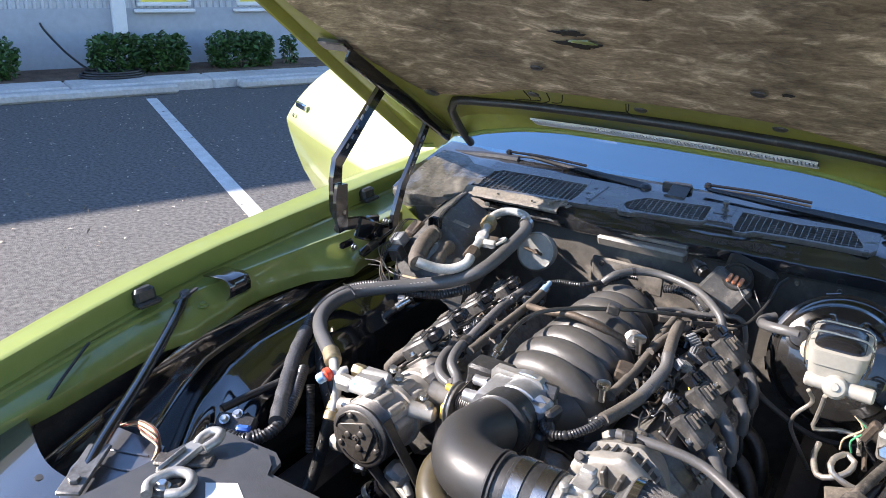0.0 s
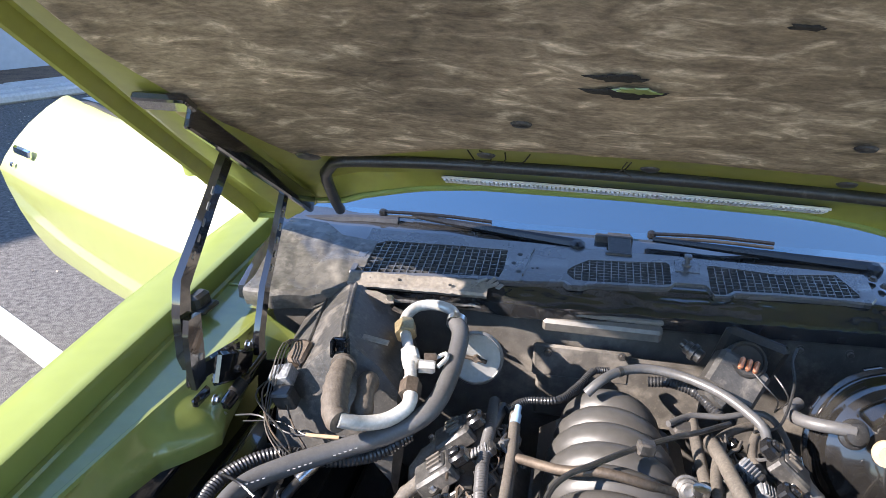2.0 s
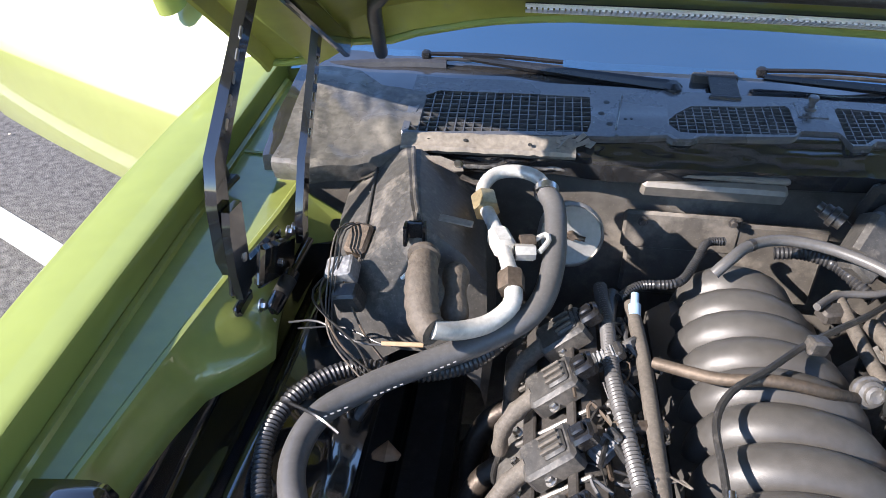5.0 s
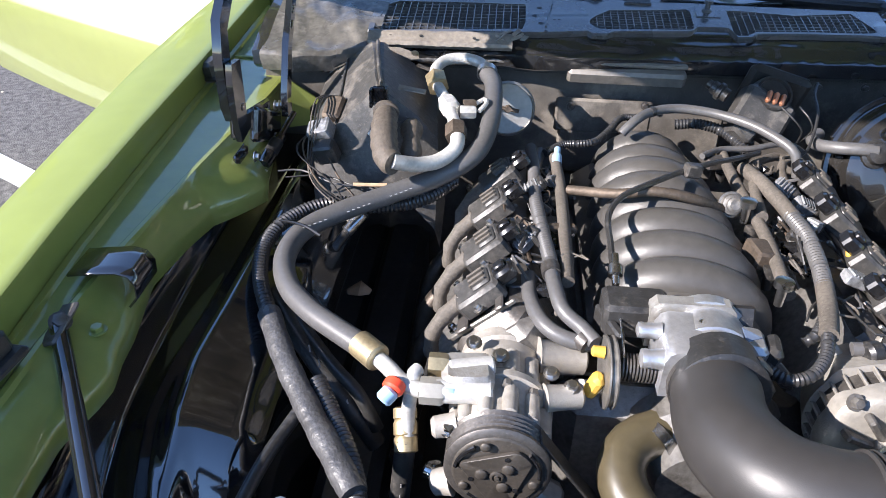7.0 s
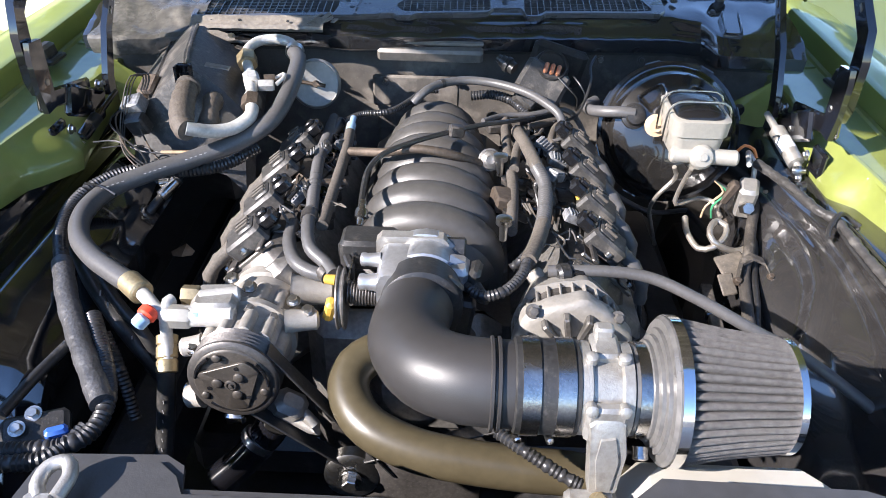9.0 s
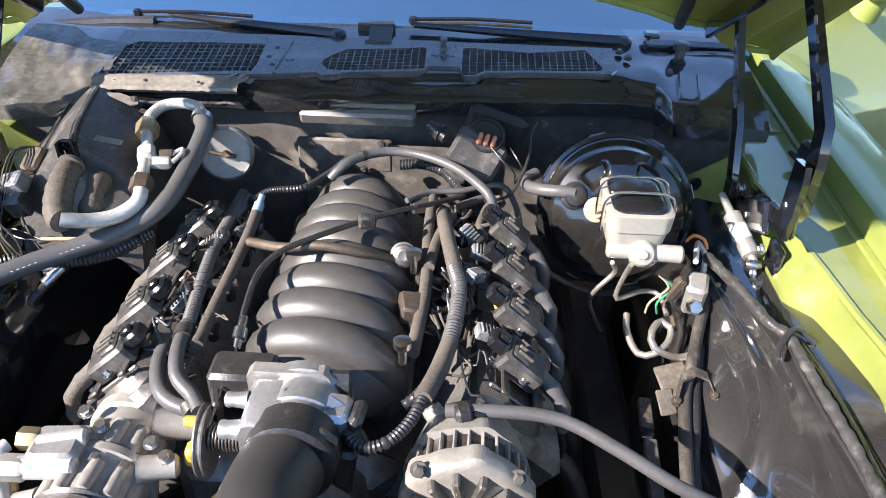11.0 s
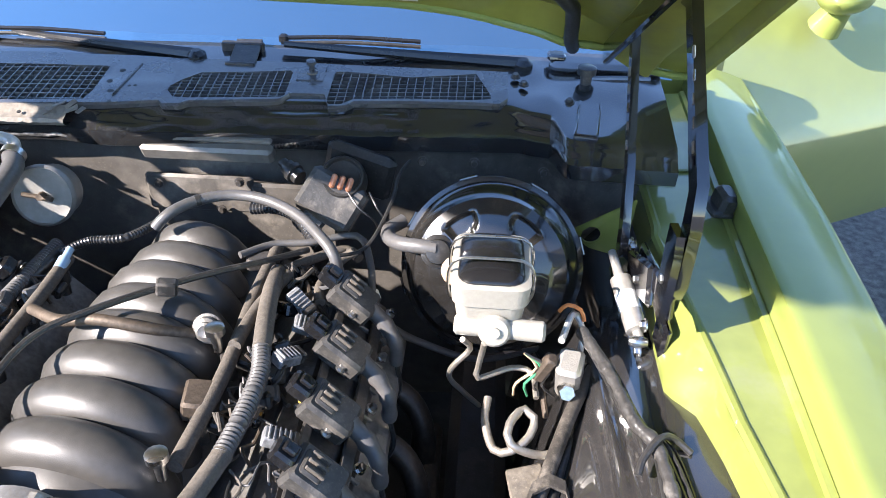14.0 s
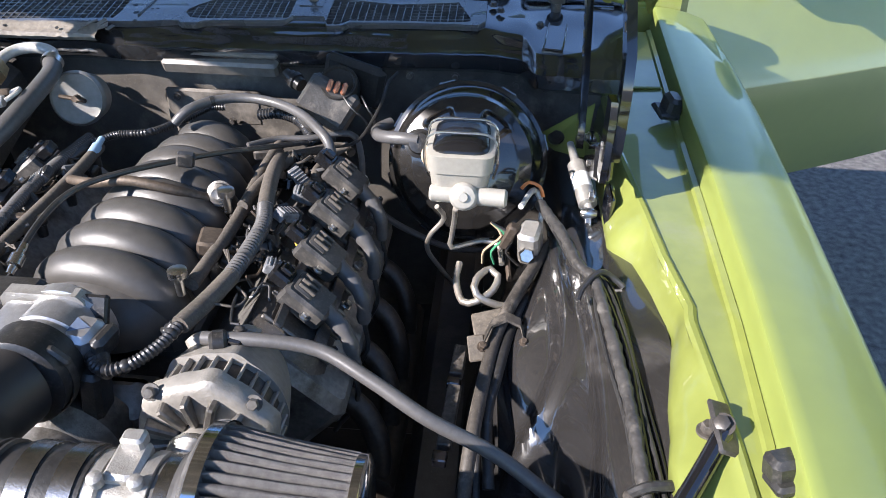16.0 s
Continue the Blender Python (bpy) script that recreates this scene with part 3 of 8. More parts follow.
def fender(sx):
    rows = []
    for i in range(64):
        y = -1.02 + 1.89 * i / 63
        cx, cz, ox, oz, gx, gz, _, _ = table(FENDER, y)
        wx = max(gx - 0.001, cx - 0.016)
        sec = [(wx, gz - 0.004), (lerp(wx, cx, 0.5), lerp(gz, cz, 0.5)), (cx - 0.004, cz - 0.007), (cx - 0.0025, cz - 0.002), (cx + 0.002, cz)]
        for t in (0.12, 0.3, 0.5, 0.7, 0.85, 0.95):
            sec.append((lerp(cx, ox, t), lerp(cz, oz, t) + 0.006 * math.sin(math.pi * t)))
        sec += [(ox - 0.003, oz + 0.002), (ox + 0.004, oz - 0.004), (ox + 0.016, oz - 0.035), (ox + 0.030, oz - 0.09), (ox + 0.036, oz - 0.16), (ox + 0.034, oz - 0.25), (ox + 0.016, oz - 0.39), (ox - 0.03, oz - 0.53)]
        rows.append([(sx * x, y, z) for x, z in sec])
    f = part("fender", Shape().grid(rows), "paint", car, "glossy lime green front fender")
    # gutter floor, raised ridge and sloping inner flange with its turned-down edge
    rows = []
    for i in range(121):
        y = -1.0 + 1.84 * i / 120
        cx, cz, ox, oz, gx, gz, rx, rz = table(FENDER, y)
        ex = table(EDGE, y)[0]
        if sx > 0:
            ex = max(ex + 0.016, 0.705)
        rx = max(rx, ex + 0.012)
        ez = lerp(0.755, 0.795, ease((y + 1.0) / 0.6))
        n = 0.0012 * noise.noise(Vector((y * 9, sx * 2.0, 1)))
        sec = [(ex + 0.004, ez - 0.036), (ex, ez - 0.010), (ex + 0.003, ez - 0.002), (lerp(ex, rx, 0.35), lerp(ez, rz, 0.40) + n), (lerp(ex, rx, 0.75), lerp(ez, rz, 0.72) + n), (rx - 0.006, rz - 0.006), (rx - 0.002, rz - 0.001), (rx + 0.004, rz), (rx + 0.010, rz - 0.005)]
        for t in (0.3, 0.55, 0.8):
            sec.append((lerp(rx + 0.010, gx - 0.012, t), lerp(rz - 0.005, gz - 0.006, t) + n))
        sec += [(gx - 0.013, gz - 0.006), (gx - 0.010, gz - 0.001), (gx - 0.002, gz + 0.001)]
        rows.append([(sx * x, y, z) for x, z in sec])
    part("inner_flange", Shape().grid(rows), "paint_in", f, "green painted inner fender flange")
    # lapped weld seam across the gutter
    cx, cz, ox, oz, gx, gz, rx, rz = table(FENDER, 0.49)
    s = Shape().sweep([(sx * (rx + 0.012), 0.486, rz - 0.003), (sx * lerp(rx, gx, 0.5), 0.490, (gz + rz) / 2 - 0.003), (sx * (gx - 0.014), 0.488, gz - 0.004)], 0.0032, 6, 0.02)
    part("lap_seam", s, "paint_in", f, "lapped seam across the fender gutter")
    for y0, x0, z0 in ((-0.485, 0.813, 0.858), (0.335, 0.842, 0.880)):
        s = Shape()
        turn = pose(0, 0, 0, 6, sx * 8, 12 * sx).to_3x3()
        if sx > 0 and y0 < 0:
            turn = pose(0, 0, 0, -10, -6, 14).to_3x3()
            s.box((0.829, -0.476, 0.850), (0.052, 0.030, 0.030), turn, 0.006)
            s.box((0.829, -0.486, 0.840), (0.048, 0.034, 0.012), turn, 0.004)
        else:
            s.box((sx * x0, y0, z0), (0.030, 0.046, 0.036), turn, 0.007)
            s.box((sx * (x0 - 0.010), y0, z0 - 0.014), (0.040, 0.052, 0.012), turn, 0.004)
        part("rubber_stop", s, "rubber", f, "black rubber hood stop")
    return f


fender(-1)
fender(1)


# open doors, hinged at the rear of the fenders
def door(sx):
    h = Vector((sx * 0.975, 0.93, 0))
    u = Vector((sx * 0.872, 0.490, 0)).normalized()           # from the hinge to the rear edge
    n = Vector((sx * 0.490, -0.872, 0)).normalized()          # the outer skin's way
    L = 1.60
    skin, inner = [], []
    for i in range(31):
        t = i / 30
        a = []
        for z, o, back in ((0.97, -0.145, -0.20), (0.985, -0.130, -0.20), (0.978, -0.110, -0.19), (0.93, -0.075, -0.12), (0.86, -0.032, -0.04), (0.79, 0.008, 0.015), (0.72, 0.046, 0.05), (0.675, 0.068, 0.06), (0.668, 0.069, 0.06), (0.60, 0.056, 0.055), (0.50, 0.036, 0.02), (0.40, 0.012, -0.04), (0.31, -0.025, -0.10), (0.30, -0.05, -0.10)):
            dip = 0.018 * math.sin(math.pi * t) if z > 0.9 else 0
            a.append(h + u * (t * (L + back)) + n * (o - 0.03 * (2 * t - 1) ** 2) + Vector((0, 0, z - dip)))
        skin.append(a)
        inner.append([p - n * 0.02 for p in (a[0], a[-1])])
    d = part("door", Shape().grid(skin), "paint_door_glare", car, "lime green door standing open")
    part("inner_panel", Shape().grid([[h + u * (i * (L - (0.22 if z > 0.9 else 0.12)) / 10) - n * 0.15 + Vector((0, 0, z)) for z in (0.31, 0.62, 0.965)] for i in range(11)]), "dash_and_shade", d, "black inner door trim")
    s = Shape()
    s.sweep([h + u * (0.02 + 0.13 * i) - n * (0.122 + 0.03 * (2 * i / 9 - 1) ** 2) + Vector((0, 0, 0.985 - 0.018 * math.sin(math.pi * i / 10))) for i in range(10)] + [h + u * 1.31 - n * 0.155 + Vector((0, 0, 0.965))], 0.010, 8, 0.04)
    part("belt_strip", s, "rubber", d, "dark window belt strip")
    c = h + u * 0.34 - n * 0.01 + Vector((0, 0, 1.01))
    ax = (n * 0.55 - u * 0.83).normalized()
    s = Shape()
    s.lathe(c - ax * 0.10, ax, [(0, 0.02), (0.01, 0.050), (0.05, 0.066), (0.10, 0.067), (0.15, 0.055), (0.19, 0.030), (0.205, 0.006)], 20)
    s.v = [(x, y, c.z + (z - c.z) * 0.72) for x, y, z in s.v]
    s.rod(c - Vector((0, 0, 0.03)), c - n * 0.03 - Vector((0, 0, 0.09)), 0.03, 12, 0.042)
    part("mirror", s, "paint", d, "body-coloured bullet door mirror")
    s = Shape()
    hb = h + u * 1.45 + n * 0.022 + Vector((0, 0, 0.775))
    fr = Matrix((u, n, Vector((0, 0, 1)))).transposed()
    s.box(hb, (0.14, 0.018, 0.035), fr, 0.006)
    s.lathe(h + u * 1.52 + n * 0.040 + Vector((0, 0, 0.715)), n, [(0, 0.011), (0.006, 0.011), (0.008, 0.008)], 14)
    part("door_handle", s, "chrome", d, "chrome door handle and key lock")
    s = Shape()
    s.rod(h + u * 0.62 - n * 0.125 + Vector((0, 0, 0.97)), h + u * 0.62 - n * 0.125 + Vector((0, 0, 1.015)), 0.004, 8)
    part("lock_knob", s, "chrome", d)


door(-1)
door(1)
for sx in (-1, 1):
    part("door_jamb", Shape().box((sx * 0.83, 0.90, 0.62), (0.27, 0.05, 0.66), None, 0.02), "paint_in", car, "green door jamb behind the fender")


# hood, raised at the front, hinged by the cowl
def under(x, y, d=0.0):
    """A place on the hood's underside, d metres above it."""
    flat = table([(0.0, 1.0), (0.40, 1.0), (0.56, 0.85), (0.64, 0.45), (0.70, 0.10), (0.83, 0.0)], abs(x))[0]
    lift = table([(-1.0, 0.010), (-0.03, 0.025), (0.067, 0.026), (0.20, 0.034), (0.346, 0.057), (0.44, 0.079), (0.50, 0.092), (0.60, 0.115)], y)[0]
    return (x, y + d * 0.545, 1.386 - 0.69 * y + flat * lift + d * 0.838)


def rear(x):
    return 0.500 + 0.075 * ease((abs(x) - 0.60) / 0.2)


def lip(x):
    """Depth of the rear edge's turned-down lip."""
    return table([(0.0, 0.012), (0.3, 0.016), (0.45, 0.030), (0.58, 0.048), (0.66, 0.010), (0.83, 0.004)], abs(x))[0]


FRONT = -0.90
hood_rows, skin_rows = [], []
prof = [(0.820, 0.004), (0.819, -0.014), (0.813, -0.012), (0.803, 0.010), (0.782, 0.012), (0.772, 0.004), (0.764, -0.008), (0.755, -0.010), (0.690, -0.010), (0.672, -0.006), (0.655, 0.004)]
xs = [(-x, d) for x, d in prof] + [(-0.64 + 1.28 * i / 24, 0.004) for i in range(25)] + [(x, d) for x, d in reversed(prof)]
for j in range(37):
    t = j / 36
    row, top = [], []
    for x, d in xs:
        x -= math.copysign(0.03 * ease((t - 0.72) / 0.28), x) if 0.67 < abs(x) < 0.80 else 0
        y = lerp(FRONT, rear(x), t)
        e = 0.012 if t < 0.03 and d > -0.005 else lip(x) if t > 0.99 else 0.0
        row.append(under(x, y, d - e))
        crown = 0.034 * (1 - (x / 0.83) ** 2)
        top.append(under(x * 1.004, y, 0.020 + crown * (1 - (2 * t - 1) ** 6)))
    hood_rows.append(row)
    skin_rows.append(top)
hood = part("hood", Shape().grid(skin_rows), "paint", car, "raised lime green hood")
part("hood_frame", Shape().grid(hood_rows), "paint_hood_bounce", hood, "green inner frame of the hood")
rim = Shape()
for path in ([under(-0.82, lerp(FRONT, rear(0.82), i / 30), 0.006) for i in range(31)], [under(0.82, lerp(FRONT, rear(0.82), i / 30), 0.006) for i in range(31)], [under(-0.82 + 1.64 * i / 40, rear(-0.82 + 1.64 * i / 40), 0.004 - lip(-0.82 + 1.64 * i / 40)) for i in range(41)], [under(-0.82 + 1.64 * i / 10, FRONT, 0.008) for i in range(11)]):
    rim.sweep(path, 0.007, 8, 0.05)
part("hood_rim", rim, "paint", hood, "folded green edge of the hood")

lin = []
for j in range(41):
    t = j / 40
    row = []
    for i in range(61):
        x = -0.74 + 1.48 * i / 60
        yr = 0.215 + 0.10 * ease((abs(x) - 0.25) / 0.4)
        cut = 0.03 * max(0.0, 0.5 - (1 - t)) if abs(x) > 0.6 else 0
        y = lerp(FRONT + 0.06, yr, t)
        y += 0.004 * noise.noise(Vector((x * 22, t * 3, 2)))
        sag = 0.006 * noise.noise(Vector((x * 5, y * 7, 0))) + 0.003 * noise.noise(Vector((x * 17, y * 21, 4)))
        row.append(under(x * table([(-1.0, 1.02), (-0.08, 1.0), (0.0, 0.965), (0.116, 0.905), (0.20, 0.86), (0.32, 0.80)], y)[0], y, lerp(-0.016, -0.011, t ** 6) + sag * (1 - 0.7 * t ** 6) - (0 if 0 < i < 60 and 0 < j < 40 else -0.014)))
    lin.append(row)
part("liner", Shape().grid(lin), "liner", hood, "stained brown fibre hood insulation")

part("hood_seal", Shape().sweep([(-0.598, 0.520, 1.040), (-0.588, 0.445, 1.092), under(-0.576, 0.372, -0.016), under(-0.548, 0.335, -0.008), under(-0.45, 0.332, -0.005), under(-0.3, 0.318, -0.005), under(0, 0.305, -0.005), under(0.3, 0.318, -0.005), under(0.45, 0.332, -0.005), under(0.548, 0.345, -0.008), under(0.572, 0.378, -0.016), (0.580, 0.430, 1.100), (0.590, 0.480, 1.068)], 0.0115, 10, 0.03), "rubber", hood, "black rubber hood-to-cowl seal")
v = Shape()
for i in range(84):
    x = -0.355 + 0.69 * i / 83
    yc = 0.438 - 0.015 * (1 - (x / 0.35) ** 2)
    v.box(under(x, yc, -0.012), (0.0050, 0.034, 0.008), pose(0, 0, 0, -24, 0, 0).to_3x3())
# dark strip behind the ribs that stands for the shade between them
vb = Shape()
vb.grid([[under(-0.36 + 0.70 * i / 30, 0.418 - 0.015 * (1 - ((-0.36 + 0.70 * i / 30) / 0.35) ** 2) + q, -0.007) for q in (0.0, 0.042)] for i in range(31)])
part("vent_backing", vb, "dash_and_shade", hood, "dark strip for the shade behind the vent ribs")
vent = part("vent_slats", v, "grille_chrome", hood, "bright ribbed air vent strip in the hood")
vent["kind"] = "stuff"
v = Shape()
v.sweep([under(x, 0.416 - 0.015 * (1 - (x / 0.35) ** 2), -0.012) for x in (-0.36, -0.18, 0, 0.17, 0.34)], 0.003, 6, 0.05)
v.sweep([under(x, 0.461 - 0.015 * (1 - (x / 0.35) ** 2), -0.012) for x in (-0.36, -0.18, 0, 0.17, 0.34)], 0.003, 6, 0.05)
part("vent_frame", v, "grille_chrome", hood)
for x, y in ((-0.19, 0.067), (-0.25, 0.19), (-0.565, 0.255), (0.0, 0.195), (0.28, 0.195), (0.565, 0.255), (0.25, 0.067)):
    s = Shape()
    o = Vector(under(x, y, -0.022))
    big = 1.5 if abs(x) > 0.5 else 1.0
    s.lathe(o, (0, -0.545, -0.838), [(0, 0.011 * big), (0.003, 0.009 * big), (0.004, 0.003)], 14)
    s.v = [(o.x + (a - o.x) * 1.4, b, c) for a, b, c in s.v]
    part("liner_clip", s, "plastic", hood, "dark plastic clip holding the liner")


# ---- hood hinges ----
def hinge(sx):
    s = Shape()
    s.box((sx * 0.694, 0.10, 0.885), (0.010, 0.19, 0.035), pose(0, 0, 0, -12, 0, 0).to_3x3(), 0.004)
    s.box((sx * 0.690, 0.16, 0.845), (0.014, 0.15, 0.06), pose(0, 0, 0, -25, 0, 0).to_3x3(), 0.006)
    s.box((sx * 0.712, 0.075, 0.800), (0.012, 0.055, 0.075), None, 0.01)
    h = part("hood_hinge", s, "gloss", car, "black machined hood hinge")

    def plate(pts, x, t, name, w0, label=""):
        """A flat bar of width w0 through (y, z) points, t thick in x."""
        pts = [Vector((0, y, z)) for y, z in pts]
        left, right = [], []
        for i, p in enumerate(pts):
            d = (pts[min(i + 1, len(pts) - 1)] - pts[max(i - 1, 0)]).normalized()
            nrm = Vector((0, -d.z, d.y))
            w = w0[i] if isinstance(w0, (list, tuple)) else w0
            left.append(p + nrm * w / 2)
            right.append(p - nrm * w / 2)
        rows = []
        for l, r in zip(left, right):
            b = 0.0018
            rows.append([(sx * (x - t / 2), l.y, l.z), (sx * (x + t / 2), l.y, l.z), (sx * (x + t / 2), r.y, r.z), (sx * (x - t / 2), r.y, r.z)])
        return part(name, Shape().grid(rows, True, True), "gloss", h, label)

    front = plate([(0.030, 0.920), (0.020, 0.945), (0.018, 1.02), (0.026, 1.065), (0.14, 1.165), (0.21, 1.225), (0.245, 1.225)], 0.700, 0.014, "front_arm", [0.03, 0.036, 0.036, 0.034, 0.026, 0.028, 0.03], "long cranked black front arm")
    plate([(0.026, 0.885), (0.022, 0.93), (0.021, 0.985), (0.024, 1.01)], 0.686, 0.010, "lower_link", [0.034, 0.046, 0.046, 0.040], "stepped black lower link")
    back = plate([(0.235, 0.835), (0.238, 0.87), (0.275, 0.955), (0.30, 0.985), (0.385, 1.10), (0.41, 1.135)], 0.672, 0.012, "rear_arm", [0.028, 0.03, 0.026, 0.024, 0.022, 0.026], "black rear arm with slots")
    for arm, a, b, x in ((front, (0.05, 1.09), (0.15, 1.195), 0.706), (back, (0.29, 0.975), (0.375, 1.085), 0.678)):
        for i in range(5):
            t0, t1 = (i + 0.15) / 5, (i + 0.8) / 5
            s = Shape()
            p0 = Vector((sx * (x - 0.0127), lerp(a[0], b[0], t0), lerp(a[1], b[1], t0)))
            p1 = Vector((sx * (x - 0.0127), lerp(a[0], b[0], t1), lerp(a[1], b[1], t1)))
            s.box((p0 + p1) / 2, (0.003, 0.007, (p1 - p0).length * 0.8), pose(0, 0, 0, -math.degrees(math.atan2(b[0] - a[0], b[1] - a[1])), 0, 0).to_3x3(), 0.001)
            part("slot", s, "steel", h, "bright machined slot")
    s = Shape()
    a, b = Vector((sx * 0.664, 0.025, 1.330)), Vector((sx * 0.645, 0.475, 1.062))
    d = (b - a).normalized()
    s.box((a + b) / 2, (0.012, (b - a).length, 0.036), Matrix((Vector((1, 0, 0)), d, Vector((1, 0, 0)).cross(d))).transposed(), 0.003)
    part("hood_bracket", s, "gloss", h, "black bracket bolted under the hood")
    s = Shape()
    s.box(under(sx * 0.695, 0.030, -0.022), (0.085, 0.038, 0.014), pose(0, 0, 0, -33, 0, 0).to_3x3(), 0.003)
    part("bracket_foot", s, "gloss", h)
    s = Shape()
    s.lathe(under(sx * 0.688, 0.078, -0.010), (0, -0.545, -0.838), [(0, 0.018), (0.006, 0.018), (0.009, 0.012)], 18)
    part("washer_nut", s, "brass", h, "plated adjuster nut")
    for y, z in ((0.030, 0.935), (0.215, 0.86), (0.24, 0.85), (0.075, 0.825), (0.078, 0.775), (0.16, 0.84)):
        part("bolt", Shape().bolt((sx * 0.688, y, z), (-sx, 0, 0), 0.0065, 0.007), "steel", h)
    s = Shape()
    p0, p1 = Vector((sx * 0.685, 0.085, 0.793)), Vector((sx * 0.655, 0.225, 0.845))
    s.lathe(p0, p1 - p0, [(0, 0.006), (0.012, 0.006), (0.014, 0.011), (0.022, 0.0125), (0.085, 0.0125), (0.09, 0.006), (0.15, 0.005)] if sx < 0 else [(0, 0.007), (0.010, 0.007), (0.012, 0.0155), (0.100, 0.0155), (0.104, 0.008), (0.15, 0.006)], 16)
    part("gas_strut", s, "gloss" if sx < 0 else "alu", h, "short gas strut")
    part("strut_label", Shape().lathe(p0 + (p1 - p0) * 0.28, p1 - p0, [(0, 0.0126), (0.03, 0.0126)] if sx < 0 else [(0, 0.0160), (0.03, 0.0160)], 16, False), "rubber" if sx < 0 else "label", h, "printed label on the strut")
    s = Shape()
    s.lathe(p0 + Vector((sx * 0.012, -0.004, -0.004)), (-sx, 0.1, 0), [(0, 0.005), (0.008, 0.009), (0.018, 0.010), (0.026, 0.006)], 14)
    part("ball_joint", s, "steel", h, "bright ball joint")


hinge(-1)
hinge(1)

# ---- cowl, windshield, wipers ----
LIP = [(-0.78, 0.37), (-0.70, 0.378), (-0.58, 0.385), (-0.47, 0.415), (-0.35, 0.430), (-0.2, 0.438), (0.0, 0.450), (0.2, 0.462), (0.42, 0.478), (0.52, 0.484), (0.58, 0.472), (0.63, 0.428), (0.67, 0.410), (0.78, 0.405)]


CREASE = [(-0.78, 0.46), (-0.55, 0.45), (-0.50, 0.425), (-0.2, 0.455), (0.05, 0.485), (0.497, 0.508), (0.53, 0.490), (0.570, 0.480), (0.578, 0.453), (0.592, 0.415), (0.607, 0.408), (0.78, 0.402)]
rows = []
for i in range(221):
    x = -0.77 + 1.54 * i / 220
    yl, yc = table(LIP, x)[0], table(CREASE, x)[0]
    yl = min(yl, yc - 0.012) - 0.017 * ease((x + 0.30) / 0.1)
    w = 0.003 * noise.noise(Vector((x * 18, 0, 0))) + 0.002 * noise.noise(Vector((x * 60, 0, 3)))
    zl = 0.914 - 0.002 * ease((x - 0.56) / 0.05)
    row = [(x, yl + 0.055, 0.858), (x, yl + 0.014, 0.868), (x, yl - 0.003, 0.880), (x, yl - 0.006, zl - 0.012 + w), (x, yl - 0.006, zl - 0.005 + w), (x, yl + 0.004, zl + w)]
    zc = 0.945 + 0.18 * (yc - 0.47)
    for k in range(1, 8):
        t = k / 8
        crumple = 0.003 * noise.noise(Vector((x * 11, t * 3.2, 1))) + 0.0015 * noise.noise(Vector((x * 26, t * 6, 4)))
        row.append((x, lerp(yl + 0.004, yc - 0.002, t), lerp(zl + w, zc - 0.003, t) + crumple * math.sin(math.pi * t)))
    row.append((x, yc, zc - 0.001))
    for k in range(0, 15):
        y = lerp(yc + 0.004, 0.70, k / 14)
        dent = 0.003 * noise.noise(Vector((x * 8, y * 10, 1))) + (0.003 * noise.noise(Vector((x * 15, y * 15, 7))) if abs(x) > 0.52 else 0)
        row.append((x, y, 0.945 + 0.18 * (y - 0.47) + dent * min(1, k / 3)))
    rows.append(row)
cowl = part("cowl", Shape().grid(rows), "cowl", car, "black painted dented cowl panel")


M["grille"] = mat("grille_plastic", (0.070, 0.070, 0.071), 0.28, coat=0.8, var=0.25, scale=60, bump=0.05, bump_scale=300, dirt=(0.12, 0.11, 0.10), dirt_amount=0.08)
# one long moulded panel with three meshed openings
PANEL_FRONT = [(-0.548, 0.418), (-0.535, 0.410), (-0.284, 0.436), (-0.207, 0.442), (-0.112, 0.459), (-0.104, 0.450), (-0.074, 0.452), (-0.060, 0.462), (0.090, 0.478), (0.098, 0.482), (0.109, 0.497), (0.170, 0.499), (0.178, 0.482), (0.183, 0.464), (0.212, 0.468), (0.225, 0.482), (0.430, 0.494), (0.452, 0.492), (0.478, 0.491), (0.492, 0.510)]
OPENINGS = [
    [(-0.537, 0.424, 0.450), (-0.524, 0.424, 0.535), (-0.500, 0.426, 0.556), (-0.242, 0.454, 0.562), (-0.236, 0.485, 0.560)],
    [(-0.106, 0.492, 0.506), (-0.092, 0.474, 0.526), (-0.064, 0.473, 0.553), (0.096, 0.488, 0.571), (0.102, 0.495, 0.565)],
    [(0.178, 0.480, 0.570), (0.184, 0.472, 0.575), (0.204, 0.474, 0.576), (0.224, 0.492, 0.575), (0.315, 0.498, 0.566), (0.434, 0.504, 0.588), (0.452, 0.506, 0.545), (0.462, 0.509, 0.520)],
]


def panel_z(x, y):
    return 0.951 + 0.18 * (y - 0.47) + 0.003 * noise.noise(Vector((x * 7, y * 8, 3)))


def opening(x):
    """Front and back of the opening at x, if there is one."""
    for o in OPENINGS:
        if o[0][0] <= x <= o[-1][0]:
            return table(o, x)
    return None


stops = sorted({round(p[0] + d, 5) for o in OPENINGS for p, d in ((o[0], 0), (o[0], -1e-4), (o[-1], 0), (o[-1], 1e-4))} | {p[0] for p in PANEL_FRONT} | {p[0] for o in OPENINGS for p in o} | {round(-0.548 + 0.0104 * i, 4) for i in range(101)})
front, back = [], []
for x in stops:
    yf = table(PANEL_FRONT, x)[0]
    o = opening(x)
    a, b = o if o else (lerp(yf, 0.60, 0.45),) * 2
